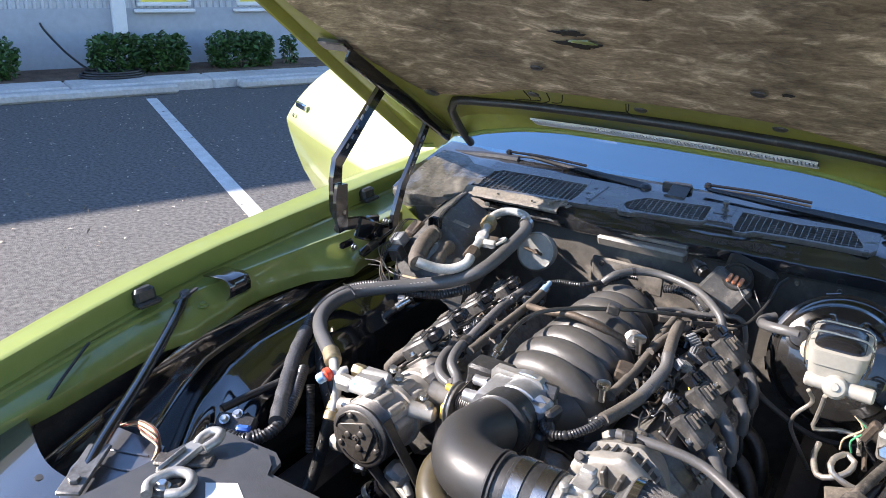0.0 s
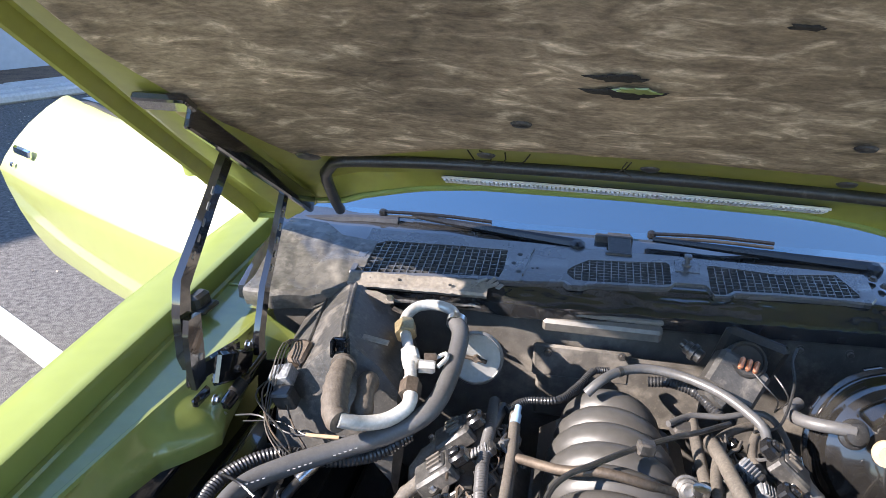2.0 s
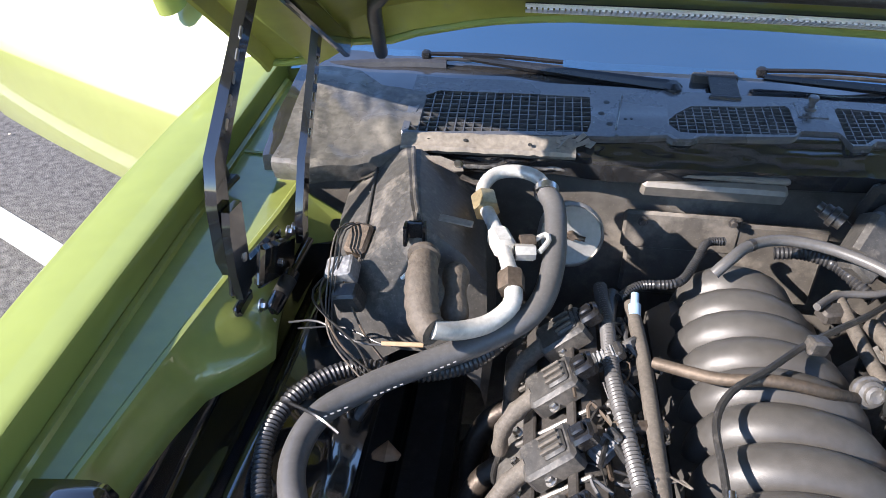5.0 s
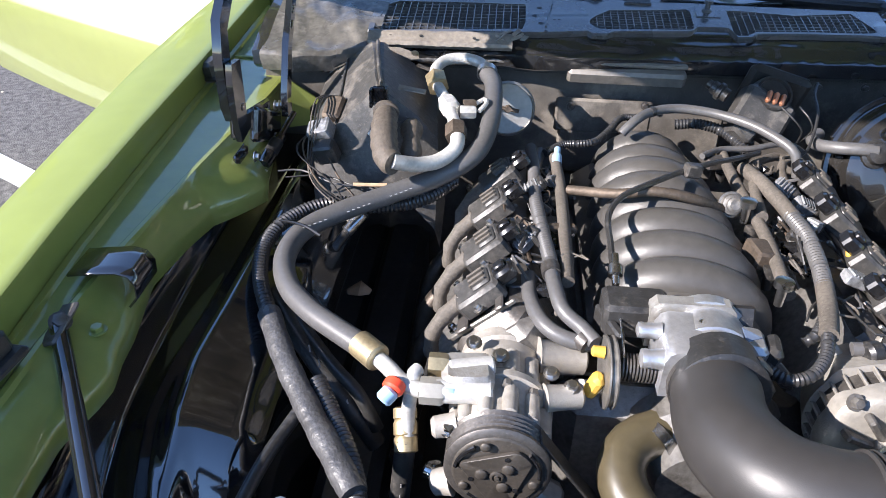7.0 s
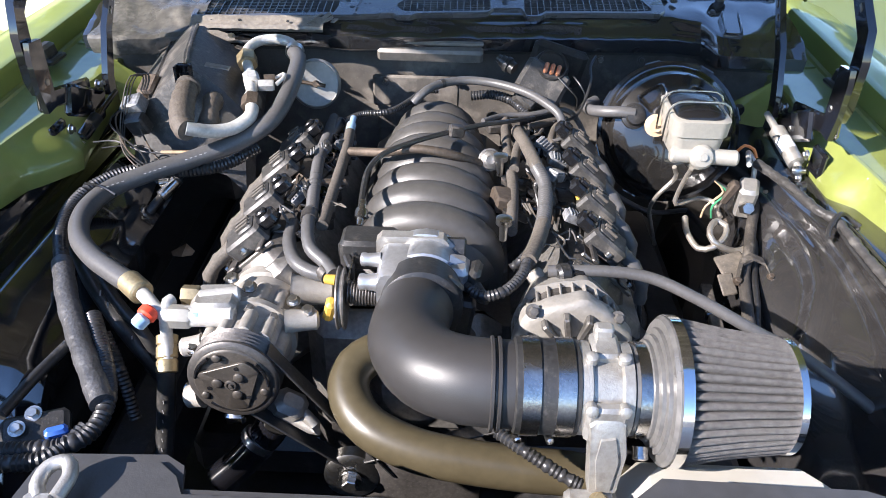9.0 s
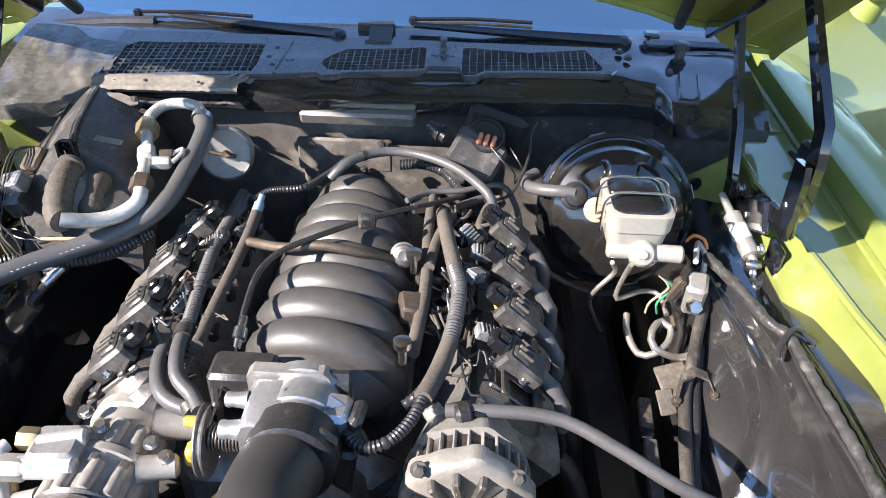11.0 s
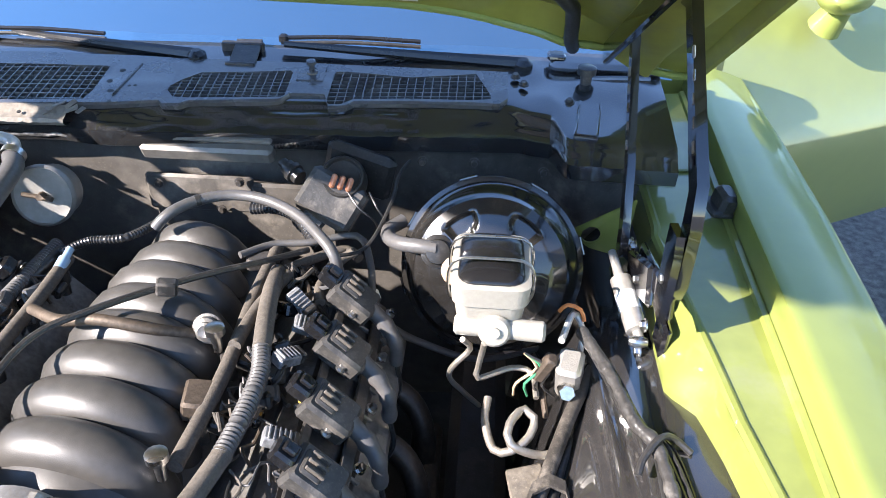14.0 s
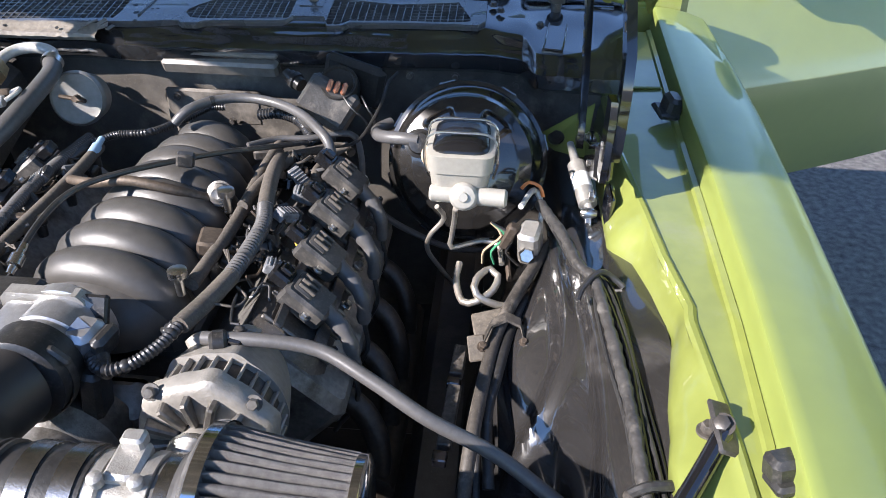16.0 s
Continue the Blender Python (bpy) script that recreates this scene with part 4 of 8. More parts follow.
    edge = [(x, yf + 0.003, panel_z(x, yf) - 0.010), (x, yf, panel_z(x, yf) - 0.002), (x, yf + 0.003, panel_z(x, yf + 0.003) + 0.0015)]
    front.append(edge + [(x, lerp(yf + 0.003, a, t), panel_z(x, lerp(yf + 0.003, a, t)) + 0.0015) for t in (0.35, 0.7, 1.0)] + ([(x, a, panel_z(x, a) - 0.007)] if o else [(x, a, panel_z(x, a) + 0.0015)]))
    back.append(([(x, b, panel_z(x, b) - 0.007)] if o else [(x, b, panel_z(x, b) + 0.0015)]) + [(x, lerp(b, 0.60, t), panel_z(x, lerp(b, 0.60, t)) + 0.0015) for t in (0.0, 0.35, 0.7, 1.0)] + [(x, 0.606, panel_z(x, 0.60) - 0.010)])
panel = part("grille_panel", Shape().grid(front).grid(back), "grille", cowl, "long black plastic cowl grille panel")
for o in OPENINGS:
    s = Shape()
    x0, x1 = o[0][0], o[-1][0]
    n = round((x1 - x0) / 0.0148)
    for i in range(1, n):
        x = lerp(x0, x1, i / n)
        a, b = table(o, x)
        k = max(2, int((b - a) / 0.02))
        s.grid([[(x - 0.0009, y, panel_z(x, y) - 0.008), (x - 0.0009, y, panel_z(x, y)), (x + 0.0009, y, panel_z(x, y)), (x + 0.0009, y, panel_z(x, y) - 0.008)] for y in (lerp(a, b, j / k) for j in range(k + 1))], True)
    lo, hi = min(p[1] for p in o), max(p[2] for p in o)
    lean = (o[-2][1] - o[1][1]) / (o[-2][0] - o[1][0])
    for j in range(1, 11):
        run = []
        for i in range(61):
            x = lerp(x0, x1, i / 60)
            a, b = table(o, x)
            y = lo + (hi - lo) * j / 9.5 + lean * (x - x0) * 0.6
            if a < y < b:
                run.append([(x, y - 0.0009, panel_z(x, y) - 0.008), (x, y - 0.0009, panel_z(x, y) + 0.0004), (x, y + 0.0009, panel_z(x, y) + 0.0004), (x, y + 0.0009, panel_z(x, y) - 0.008)])
            elif len(run) > 1:
                s.grid(run, True)
                run = []
        if len(run) > 1:
            s.grid(run, True)
    g = part("cowl_grille", s, "grille", panel, "black square-mesh cowl air grille", flat=True)
    # dark sheet below the mesh that paints the shade inside the opening
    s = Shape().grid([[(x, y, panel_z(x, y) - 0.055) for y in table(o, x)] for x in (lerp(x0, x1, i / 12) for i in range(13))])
    part("duct_opening", s, "dash_and_shade", panel, "dark sheet for the shade in the opening under the mesh")
# dark raised discs stand in for the shade in the fixing holes
for x, y, r in ((-0.208, 0.548, 0.0055), (-0.218, 0.512, 0.0055), (-0.205, 0.482, 0.0055), (-0.178, 0.500, 0.003), (-0.168, 0.502, 0.003), (-0.195, 0.450, 0.004)):
    z = panel_z(x, y) + 0.0015
    part("fixing_hole", Shape().lathe((x, y, z - 0.001), (0, -0.18, 1), [(0, r), (0.0013, r), (0.0015, r * 0.5)], 12), "dash_and_shade", panel, "dark disc for a shaded fixing hole")
part("panel_rib", Shape().box((-0.188, 0.52, panel_z(-0.188, 0.52) + 0.002), (0.004, 0.11, 0.005), pose(0, 0, 0, 10, 0, -8).to_3x3(), 0.0015), "grille", panel)
s = Shape().box((0.137, 0.562, panel_z(0.137, 0.562) + 0.001), (0.050, 0.050, 0.004), pose(0, 0, 0, 10, 0, 0).to_3x3(), 0.0015)
s.lathe((0.137, 0.566, panel_z(0.137, 0.566) + 0.002), (0, -0.18, 1), [(0, 0.011), (0.004, 0.010), (0.006, 0.006), (0.016, 0.006), (0.018, 0.009), (0.024, 0.008), (0.025, 0.003)], 16)
part("washer_jet", s, "grille", panel, "black plastic stud on the grille bridge")
for p in ((0.505, 0.585, 0.972), (0.520, 0.560, 0.968), (0.60, 0.52, 0.955)):
    part("bolt", Shape().bolt(p, (0, -0.2, 1), 0.006, 0.006), "dark_steel", cowl)
s = Shape()
s.lathe((0.632, 0.585, 0.962), (0, 0, 1), [(0, 0.010), (0.02, 0.011), (0.022, 0.017), (0.034, 0.017), (0.037, 0.012)], 16)
part("rubber_plug", s, "rubber", cowl, "round rubber plug")
s = Shape()
s.box((0.628, 0.461, 0.9475), (0.040, 0.095, 0.010), pose(0, 0, 0, 10, 0, -8).to_3x3(), 0.0015)
for q, w, h in (((0.611, 0.463, 0.9555), 0.003, 0.095), ((0.645, 0.458, 0.9555), 0.003, 0.095)):
    s.box(q, (w, h, 0.004), pose(0, 0, 0, 10, 0, -8).to_3x3(), 0.001)
part("embossed_plate", s, "cowl", cowl, "embossed plate on the cowl corner")
# dusty weathered channel on the front fold of the cowl's passenger end
rows = []
for i in range(60):
    x = -0.545 + 0.285 * i / 59
    w = noise.noise(Vector((x * 40, 1, 0)))
    v = noise.noise(Vector((x * 90, 3, 0)))
    h = min(1.0, i / 4, (59 - i) / 10) ** 0.5
    y0, y1 = lerp(0.390, 0.404, i / 59), lerp(0.414, 0.438, i / 59)
    rows.append([(x, y0 + 0.006, 0.918), (x, y0 - 0.002 * h + 0.002 * w, 0.926 + 0.002 * v), (x, y0 + 0.001, 0.930 + 0.003 * h + 0.002 * w), (x, y0 + 0.008, 0.932 + 0.003 * h), (x, lerp(y0, y1, 0.5), 0.936 + 0.003 * h + 0.002 * w), (x, y1 - 0.008, 0.941 + 0.004 * h + 0.0015 * v), (x, y1 - 0.002, 0.943 + 0.004 * h + 0.002 * w), (x, y1 + 0.002, 0.940)])
part("seam_flange", Shape().grid(rows), "dusty_lip", cowl, "dusty cream weathered channel with torn ends")
tr = random.Random(8)
for k in range(9):
    x, y = -0.262 + tr.uniform(-0.022, 0.030), 0.428 + tr.uniform(-0.018, 0.012)
    s = Shape().box((x, y, 0.944 + tr.uniform(-0.006, 0.006)), (tr.uniform(0.016, 0.034), tr.uniform(0.006, 0.012), 0.0016), pose(0, 0, 0, tr.uniform(-40, 40), tr.uniform(-30, 30), tr.uniform(0, 60)).to_3x3(), 0.0005)
    part("torn_scrap", s, "dusty_lip", cowl, "torn scrap of pale plastic")
# dark discs laid on the channel as shaded holes
for x in (-0.50, -0.44, -0.335):
    part("flange_hole", Shape().lathe((x, 0.4085, 0.9400), (0, -0.3, 0.95), [(0, 0.0035), (0.0012, 0.0035), (0.0014, 0.001)], 10), "dash_and_shade", cowl, "dark disc for a shaded fixing hole")

glass = []
for i in range(25):
    x = -0.80 + 1.6 * i / 24
    bow = 0.06 * (x / 0.8) ** 2
    glass.append([(x * (1 - 0.10 * v), 0.665 - bow * 0.3 + 0.62 * v + bow * v, 0.985 + 0.40 * v - 0.03 * (x / 0.8) ** 2) for v in (0, 0.25, 0.5, 0.75, 1.0)])
w = part("windshield", Shape().grid(glass), "glass", car, "windshield above the cowl with a blue mirror tint for the sky")
w.visible_shadow = False
part("dashboard", Shape().grid([[(-0.75 + 1.5 * i / 10, y, z) for y, z in ((0.68, 0.955), (0.85, 0.985), (1.05, 0.98), (1.12, 0.93), (1.12, 0.6))] for i in range(11)]), "dash_and_shade", car, "black dashboard top behind the windshield")
part("header_rail", Shape().grid([[(-0.72 + 1.44 * i / 10, y, z) for y, z in ((1.27, 1.375), (1.40, 1.405), (1.9, 1.42), (2.2, 1.40))] for i in range(11)]), "paint", car, "front of the roof")
part("cabin_floor", Shape().grid([[(x, y, 0.35) for x in (-0.9, 0.9)] for y in (0.7, 2.3)]), "dash_and_shade", car)
part("cabin_back", Shape().grid([[(x, 2.3, z) for x in (-0.75, 0.75)] for z in (0.35, 1.40)]), "dash_and_shade", car)


def wiper(pivot, tip, blade0, blade1):
    w = thing("windshield_wiper", pivot, "black windshield wiper parked at the foot of the glass", "wiper", "windshield wipers")
    pivot, tip, a, b = (Vector(q) for q in (pivot, tip, blade0, blade1))
    s = Shape()
    s.lathe(pivot - Vector((0, 0, 0.02)), (0, -0.15, 1), [(0, 0.012), (0.018, 0.013), (0.03, 0.018), (0.042, 0.017), (0.05, 0.008)], 16)
    part("pivot_cap", s, "plastic_gloss", w)
    s = Shape()
    mid = pivot.lerp(tip, 0.35)
    s.sweep([pivot + Vector((0, 0, 0.016)), mid + Vector((0, 0, 0.012)), tip + Vector((0, 0, 0.006))], 0.008, 8, 0.02, lambda q, S: lerp(0.014, 0.006, q / S))
    part("arm", s, "plastic_gloss", w)
    s = Shape()
    s.sweep([a + Vector((0, 0, 0.010)), a.lerp(b, 0.5) + Vector((0, 0, 0.014)), b + Vector((0, 0, 0.010))], 0.0045, 6, 0.03)
    part("blade_frame", s, "plastic_gloss", w)
    s = Shape()
    s.sweep([a, a.lerp(b, 0.5) + Vector((0, 0, 0.004)), b], 0.004, 6, 0.04)
    part("blade_rubber", s, "rubber", w, "thin rubber wiper blade")
    c = a.lerp(b, 0.02)
    part("blade_clip", Shape().box(c + Vector((0, 0, 0.008)), (0.018, 0.014, 0.018), None, 0.004), "plastic_gloss", w)


wiper((-0.090, 0.615, 0.960), (-0.47, 0.665, 0.985), (-0.545, 0.662, 0.985), (-0.285, 0.660, 0.985))
wiper((0.520, 0.635, 0.962), (0.07, 0.640, 0.990), (0.062, 0.650, 0.995), (0.325, 0.665, 0.993))
s = Shape()
s.sweep([(-0.72, 0.640, 0.965), (-0.6, 0.648, 0.975), (-0.5, 0.65, 0.978)], 0.012, 8, 0.02)
part("drip_rail", s, "satin", cowl, "dark rail at the cowl's end")
s = Shape()
s.box((0.672, 0.640, 0.983), (0.205, 0.052, 0.022), pose(0, 0, 0, 10, 0, -1).to_3x3(), 0.008)
s.sweep([(0.625, 0.600, 0.966), (0.68, 0.603, 0.970), (0.75, 0.606, 0.970)], 0.006, 8, 0.02)
s.box((0.580, 0.645, 0.994), (0.034, 0.030, 0.012), None, 0.004)
part("drip_rail", s, "cowl", cowl, "weathered rail at the cowl's end")

# ---- firewall and bay walls ----
rows = []
for i in range(60):
    x = -0.76 + 1.52 * i / 59
    rows.append([(x, table(LIP, x)[0] + 0.035 + 0.006 * noise.noise(Vector((x * 6, z * 6, 0))), z) for z in (0.888, 0.86, 0.80, 0.70, 0.55, 0.40, 0.25)])
fw = part("firewall", Shape().grid(rows), "firewall", car, "dusty black painted firewall")
s = Shape()
s.box((-0.028, 0.435, 0.872), (0.235, 0.03, 0.034), pose(0, 0, 0, 24, 0, 0).to_3x3(), 0.006)
s.box((-0.028, 0.440, 0.897), (0.235, 0.034, 0.010), None, 0.003)
part("seal_channel", s, "channel", fw, "grey steel channel along the firewall top")
s = Shape()
s.box((-0.06, 0.452, 0.775), (0.20, 0.012, 0.075), None, 0.01)
s.box((0.02, 0.455, 0.72), (0.34, 0.014, 0.16), None, 0.012)
part("cover_plate", s, "firewall", fw, "pressed cover plate on the firewall")
for x, z in ((-0.13, 0.80), (0.02, 0.81), (-0.02, 0.75), (0.07, 0.865), (0.035, 0.868), (0.35, 0.87), (0.44, 0.872), (0.56, 0.86)):
    part("bolt", Shape().bolt((x, 0.436, z), (0, -1, 0.1), 0.006, 0.007), "dark_steel", fw)


M["well_gloss"] = mat("glossy_well_paint", (0.010, 0.011, 0.013), 0.12, var=0.4, scale=20, coat=1.0, spec=1.0, bump=0.03, bump_scale=14)
M["well_gloss"].node_tree.nodes["Principled BSDF"].inputs["Coat IOR"].default_value = 1.8


# along y: pressed seam and ridge of the driver's well
SEAM = [(-0.62, 0.655, 0.40), (-0.496, 0.664, 0.44), (-0.408, 0.674, 0.49), (-0.336, 0.678, 0.547), (-0.281, 0.679, 0.590), (-0.254, 0.678, 0.615), (-0.191, 0.675, 0.639), (-0.138, 0.668, 0.642), (0.0, 0.66, 0.635), (0.43, 0.64, 0.62)]
# along y: the two pressed steps of the passenger well
BEAD = [(-0.62, 0.600, 0.645), (-0.50, 0.648, 0.684), (-0.455, 0.662, 0.691), (-0.39, 0.672, 0.699), (-0.31, 0.678, 0.697), (-0.19, 0.668, 0.685), (-0.05, 0.664, 0.678), (0.45, 0.66, 0.675)]


def wheel_well(sx, glossy):
    rows = []
    for i in range(106):
        y = -0.80 + 1.23 * i / 105
        bulge = math.exp(-((y + 0.10) / 0.24) ** 2)
        row = []
        for k in range(81):
            t = k / 80
            inner = 0.50 - 0.03 * bulge if sx > 0 else lerp(0.50, 0.53, ease((-0.10 - y) / 0.24))
            x = lerp(0.765, inner, t ** 0.9)
            z = 0.764 - 0.05 * t - lerp(0.34, 0.12, bulge) * max(0, t - 0.25) ** 1.4 / 0.75 ** 1.4 - 0.30 * max(0, t - 0.72) ** 1.1 / 0.28
            fold = 0.005 * math.sin(14 * t + 5 * y) * math.sin(math.pi * t)
            front = max(0.0, (-0.12 - y) / 0.45)
            z += fold - 0.16 * min(1.2, front) ** 1.5 * min(1.0, 2.2 * t) + 0.010 * noise.noise(Vector((x * 9, y * 6, sx * 3.0))) * math.sin(math.pi * min(1, t * 1.2))
            if sx > 0:
                seam, press = table(SEAM, y)
                z += 0.022 - 0.014 * ease((seam - x) / 0.010) + 0.008 * math.exp(-((x - press) / 0.010) ** 2) * ease((y + 0.40) / 0.10) - 0.012 * ease((press - 0.004 - x) / 0.02)
            if sx < 0:
                f, g = max(0.0, -0.05 - y), max(0.0, -0.40 - y)
                near, far = table(BEAD, y)
                z = 0.732 - 0.03 * f - 0.5 * min(f, 0.36) ** 3 - 0.22 * g - (4.0 * min(g, 0.14) ** 1.6 + 1.6 * max(0.0, g - 0.14)) * lerp(0.30, 1.0, ease((near + 0.015 - x) / 0.05))
                z -= 0.32 * max(0.0, near - x)
                z += -0.012 * ease((x - near + 0.014) / 0.028) - 0.009 * ease((x - far + 0.012) / 0.024)
                z = lerp(z, max(z, 0.748 - 0.30 * g), ease((x - 0.735) / 0.028))
                z -= 0.34 * max(0.0, t - 0.88) ** 1.2 / 0.12 ** 1.2 + 0.02 * ease((t - 0.70) / 0.2)
            row.append((sx * x, y, z))
        rows.append(row)
    return part("wheel_well", Shape().grid(rows), M["well_gloss"] if glossy else "satin", car, "shiny black inner wheel well" if glossy else "dusty satin black inner wheel well")


M["satin_well"] = mat("well_paint", (0.024, 0.023, 0.023), 0.22, var=0.18, scale=9, bump=0.16, bump_scale=8, coat=1.0, spec=0.8, dirt=(0.10, 0.095, 0.09), dirt_amount=0.02, specks=0.06)
M["satin_well"].node_tree.nodes["Principled BSDF"].inputs["Coat IOR"].default_value = 1.85
wheel_well(-1, True)
ww = wheel_well(1, False)
ww.data.materials.clear()
ww.data.materials.append(M["satin_well"])
# black sheets added to hide the fenders' green insides and darken the gap
for sx in (-1, 1):
    rows = [[(sx * (0.800 + 0.004 * math.sin(9 * z)), y, z) for z in (0.735, 0.66, 0.56, 0.45, 0.32)] for y in (-1.0, -0.85, -0.7, -0.55, -0.40)]
    part("splash_shield", Shape().grid(rows), "satin", car, "black sheet added to darken the gap inside the fender")
for sx in (-1, 1):
    s = Shape()
    s.box((sx * 0.47, -0.2, 0.42), (0.10, 1.3, 0.14), None, 0.02)
    part("frame_rail", s, "satin", car, "black frame rail")
s = Shape()
s.box((0, -0.1, 0.28), (0.9, 0.25, 0.10), None, 0.02)
part("crossmember", s, "satin", car, "black crossmember under the engine")
part("undertray", Shape().grid([[(x, y, 0.20) for x in (-0.95, 0.95)] for y in (-0.95, 0.75)]), "satin", car)

M["tank"] = mat("translucent_tank", (0.42, 0.40, 0.35), 0.45, var=0.1, scale=10)
# ---- radiator support and front ----
rad = part("radiator_support", Shape().box((0.05, -0.80, 0.70), (0.98, 0.18, 0.10), None, 0.012).box((0, -0.76, 0.45), (1.3, 0.06, 0.45), None, 0.01), "satin", car, "black radiator support panel")
outline = [(-0.42, -0.95), (0.13, -0.95), (0.13, -0.72), (-0.225, -0.72), (-0.232, -0.690), (-0.255, -0.676), (-0.36, -0.680), (-0.385, -0.70)]
M["cover"] = mat("grey_black_cover", (0.055, 0.055, 0.057), 0.42, var=0.15, scale=20, bump=0.08, bump_scale=300)
s = Shape().prism(outline, 0.795, 0.803)
s.prism([(-0.309, -0.694), (-0.257, -0.690), (-0.234, -0.708), (-0.222, -0.730), (0.12, -0.732), (0.12, -0.94), (-0.29, -0.94), (-0.322, -0.766)], 0.8035, 0.808)
part("top_cover", s, "cover", car, "black plastic radiator cover")
outline = [(0.23, -0.95), (0.60, -0.95), (0.60, -0.73), (0.48, -0.685), (0.27, -0.680), (0.235, -0.71)]
part("top_cover", Shape().prism(outline, 0.795, 0.803), "cover", car, "black plastic radiator cover")
s = Shape()
s.box((0.378, -0.650, 0.695), (0.27, 0.160, 0.088), None, 0.042)
part("coolant_tank", s, M["tank"], car, "pale coolant tank end under the air filter")
# braces from the fenders to the radiator support
for sx in (-1, 1):
    s = Shape()
    a, b = Vector((sx * 0.779, -0.424 if sx > 0 else -0.410, 0.832)), Vector((sx * 0.500, -0.850, 0.770))
    d = b - a
    s.sweep([a, a + d * 0.06 + Vector((0, 0, -0.006)), a + d * 0.15 + Vector((0, 0, -0.01)), a + d * 0.5 + Vector((0, 0, -0.01)), a + d * 0.86 + Vector((0, 0, 0.002)), b], 0.011, 10, 0.02, lambda q, S: 0.011)
    br = part("brace", s, "gloss", car, "black tubular brace to the radiator support")
    s = Shape()
    s.box(a + Vector((0, 0.004, 0.004)), (0.028, 0.062, 0.007), pose(0, 0, 0, 18, sx * 24, sx * 12).to_3x3(), 0.003)
    s.bolt(a + Vector((-0.002 * sx, 0.004, 0.008)), (-0.35 * sx, -0.3, 0.9), 0.009, 0.006)
    part("brace_tab", s, "dark_steel", br)
    s = Shape()
    s.box(b + d.normalized() * 0.005 + Vector((0, 0, 0.008)), (0.038, 0.125, 0.008), pose(0, 0, 0, 0, 0, math.degrees(math.atan2(d.y, d.x)) - 90).to_3x3(), 0.002)
    s.bolt(b + d.normalized() * 0.04 + Vector((0, 0, 0.010)), (0, 0, 1), 0.010, 0.010)
    part("brace_foot", s, "dark_alu", br, "flattened bolted end of the brace")
# hood latch striker hardware
la = thing("hood_latch", (-0.40, -0.80, 0.80), "worn bare metal hood latch hooks on the radiator cover", "latch")
s = Shape()
s.sweep([(-0.335, -0.752, 0.822), (-0.331, -0.728, 0.826), (-0.340, -0.712, 0.828), (-0.357, -0.718, 0.826), (-0.360, -0.738, 0.822), (-0.352, -0.752, 0.820)], 0.0078, 12, 0.006)
s.box((-0.349, -0.786, 0.818), (0.030, 0.080, 0.012), pose(0, 0, 0, 4, 0, 5).to_3x3(), 0.004)
s.box((-0.352, -0.800, 0.826), (0.008, 0.060, 0.008), pose(0, 0, 0, 4, 0, 5).to_3x3(), 0.003)
s.sweep([(-0.326, -0.868, 0.815), (-0.341, -0.852, 0.817), (-0.338, -0.832, 0.819), (-0.328, -0.813, 0.820), (-0.305, -0.806, 0.820), (-0.289, -0.818, 0.819), (-0.286, -0.838, 0.817), (-0.303, -0.852, 0.815)], 0.0085, 12, 0.006)
part("hook", s, "alu", la)
s = Shape()
s.box((-0.352, -0.778, 0.809), (0.09, 0.03, 0.008), pose(0, 0, 0, 0, 0, 30).to_3x3(), 0.003)
s.box((-0.328, -0.836, 0.809), (0.05, 0.05, 0.006), pose(0, 0, 0, 0, 0, 30).to_3x3(), 0.002)
part("plate", s, "bare", la)
s = Shape().bolt((-0.324, -0.841, 0.812), (0, 0, 1), 0.008, 0.008)
part("bolt", s, "steel", la)
s = Shape()
s.prism([(-0.592, -0.736), (-0.468, -0.726), (-0.410, -0.795), (-0.43, -0.93), (-0.50, -0.90), (-0.545, -0.850)], 0.745, 0.757)
s.box((-0.505, -0.775, 0.7585), (0.085, 0.004, 0.003), pose(0, 0, 0, 0, 0, 20).to_3x3(), 0.001)
s.box((-0.485, -0.812, 0.7585), (0.080, 0.004, 0.003), pose(0, 0, 0, 0, 0, 20).to_3x3(), 0.001)
part("lamp_pan", s, "pan", car, "grey metal pan behind the head lamp")
rows = []
for i in range(25):
    q = i / 24
    rows.append([(lerp(-0.83, -0.47, q), lerp(-0.785, -0.865, ease(1.3 * q)) - 0.17 * v, 0.752 - 0.030 * v - 0.012 * math.sin(math.pi * q) * v + (-0.045 if v < 0.001 else 0.0)) for v in (0.0, 0.002, 0.25, 0.5, 0.75, 1.0)])
part("nose_panel", Shape().grid(rows), "satin_well", car, "black painted panel behind the grille")
# dark disc laid on the panel for a hole's shade
part("panel_hole", Shape().lathe((-0.575, -0.885, 0.744), (0, 0, 1), [(0, 0.009), (0.0035, 0.0085), (0.004, 0.004)], 14), "dash_and_shade", car, "dark disc for a shaded hole in the nose panel")
s = Shape()
s.sweep([(-0.786, -0.640, 0.818), (-0.760, -0.690, 0.808), (-0.741, -0.749, 0.780), (-0.751, -0.779, 0.740), (-0.766, -0.789, 0.690)], 0.0032, 6, 0.02)
solid("fender_wire", s, "rubber", "thin black wire clipped to the fender flange", "wire")
s = Shape()
s.grid([[(-0.806, y, 0.852), (-0.770, y, 0.857), (-0.742, y, 0.860), (-0.726, y, 0.856), (-0.718, y, 0.842), (-0.719, y, 0.822), (-0.732, y, 0.806)] for y in (-0.330, -0.312, -0.285, -0.268)])
o = solid("wire_clip", s, "gloss", "black bent metal clip over the fender flange", "clip")
o.modifiers.new("thick", "SOLIDIFY").thickness = 0.003

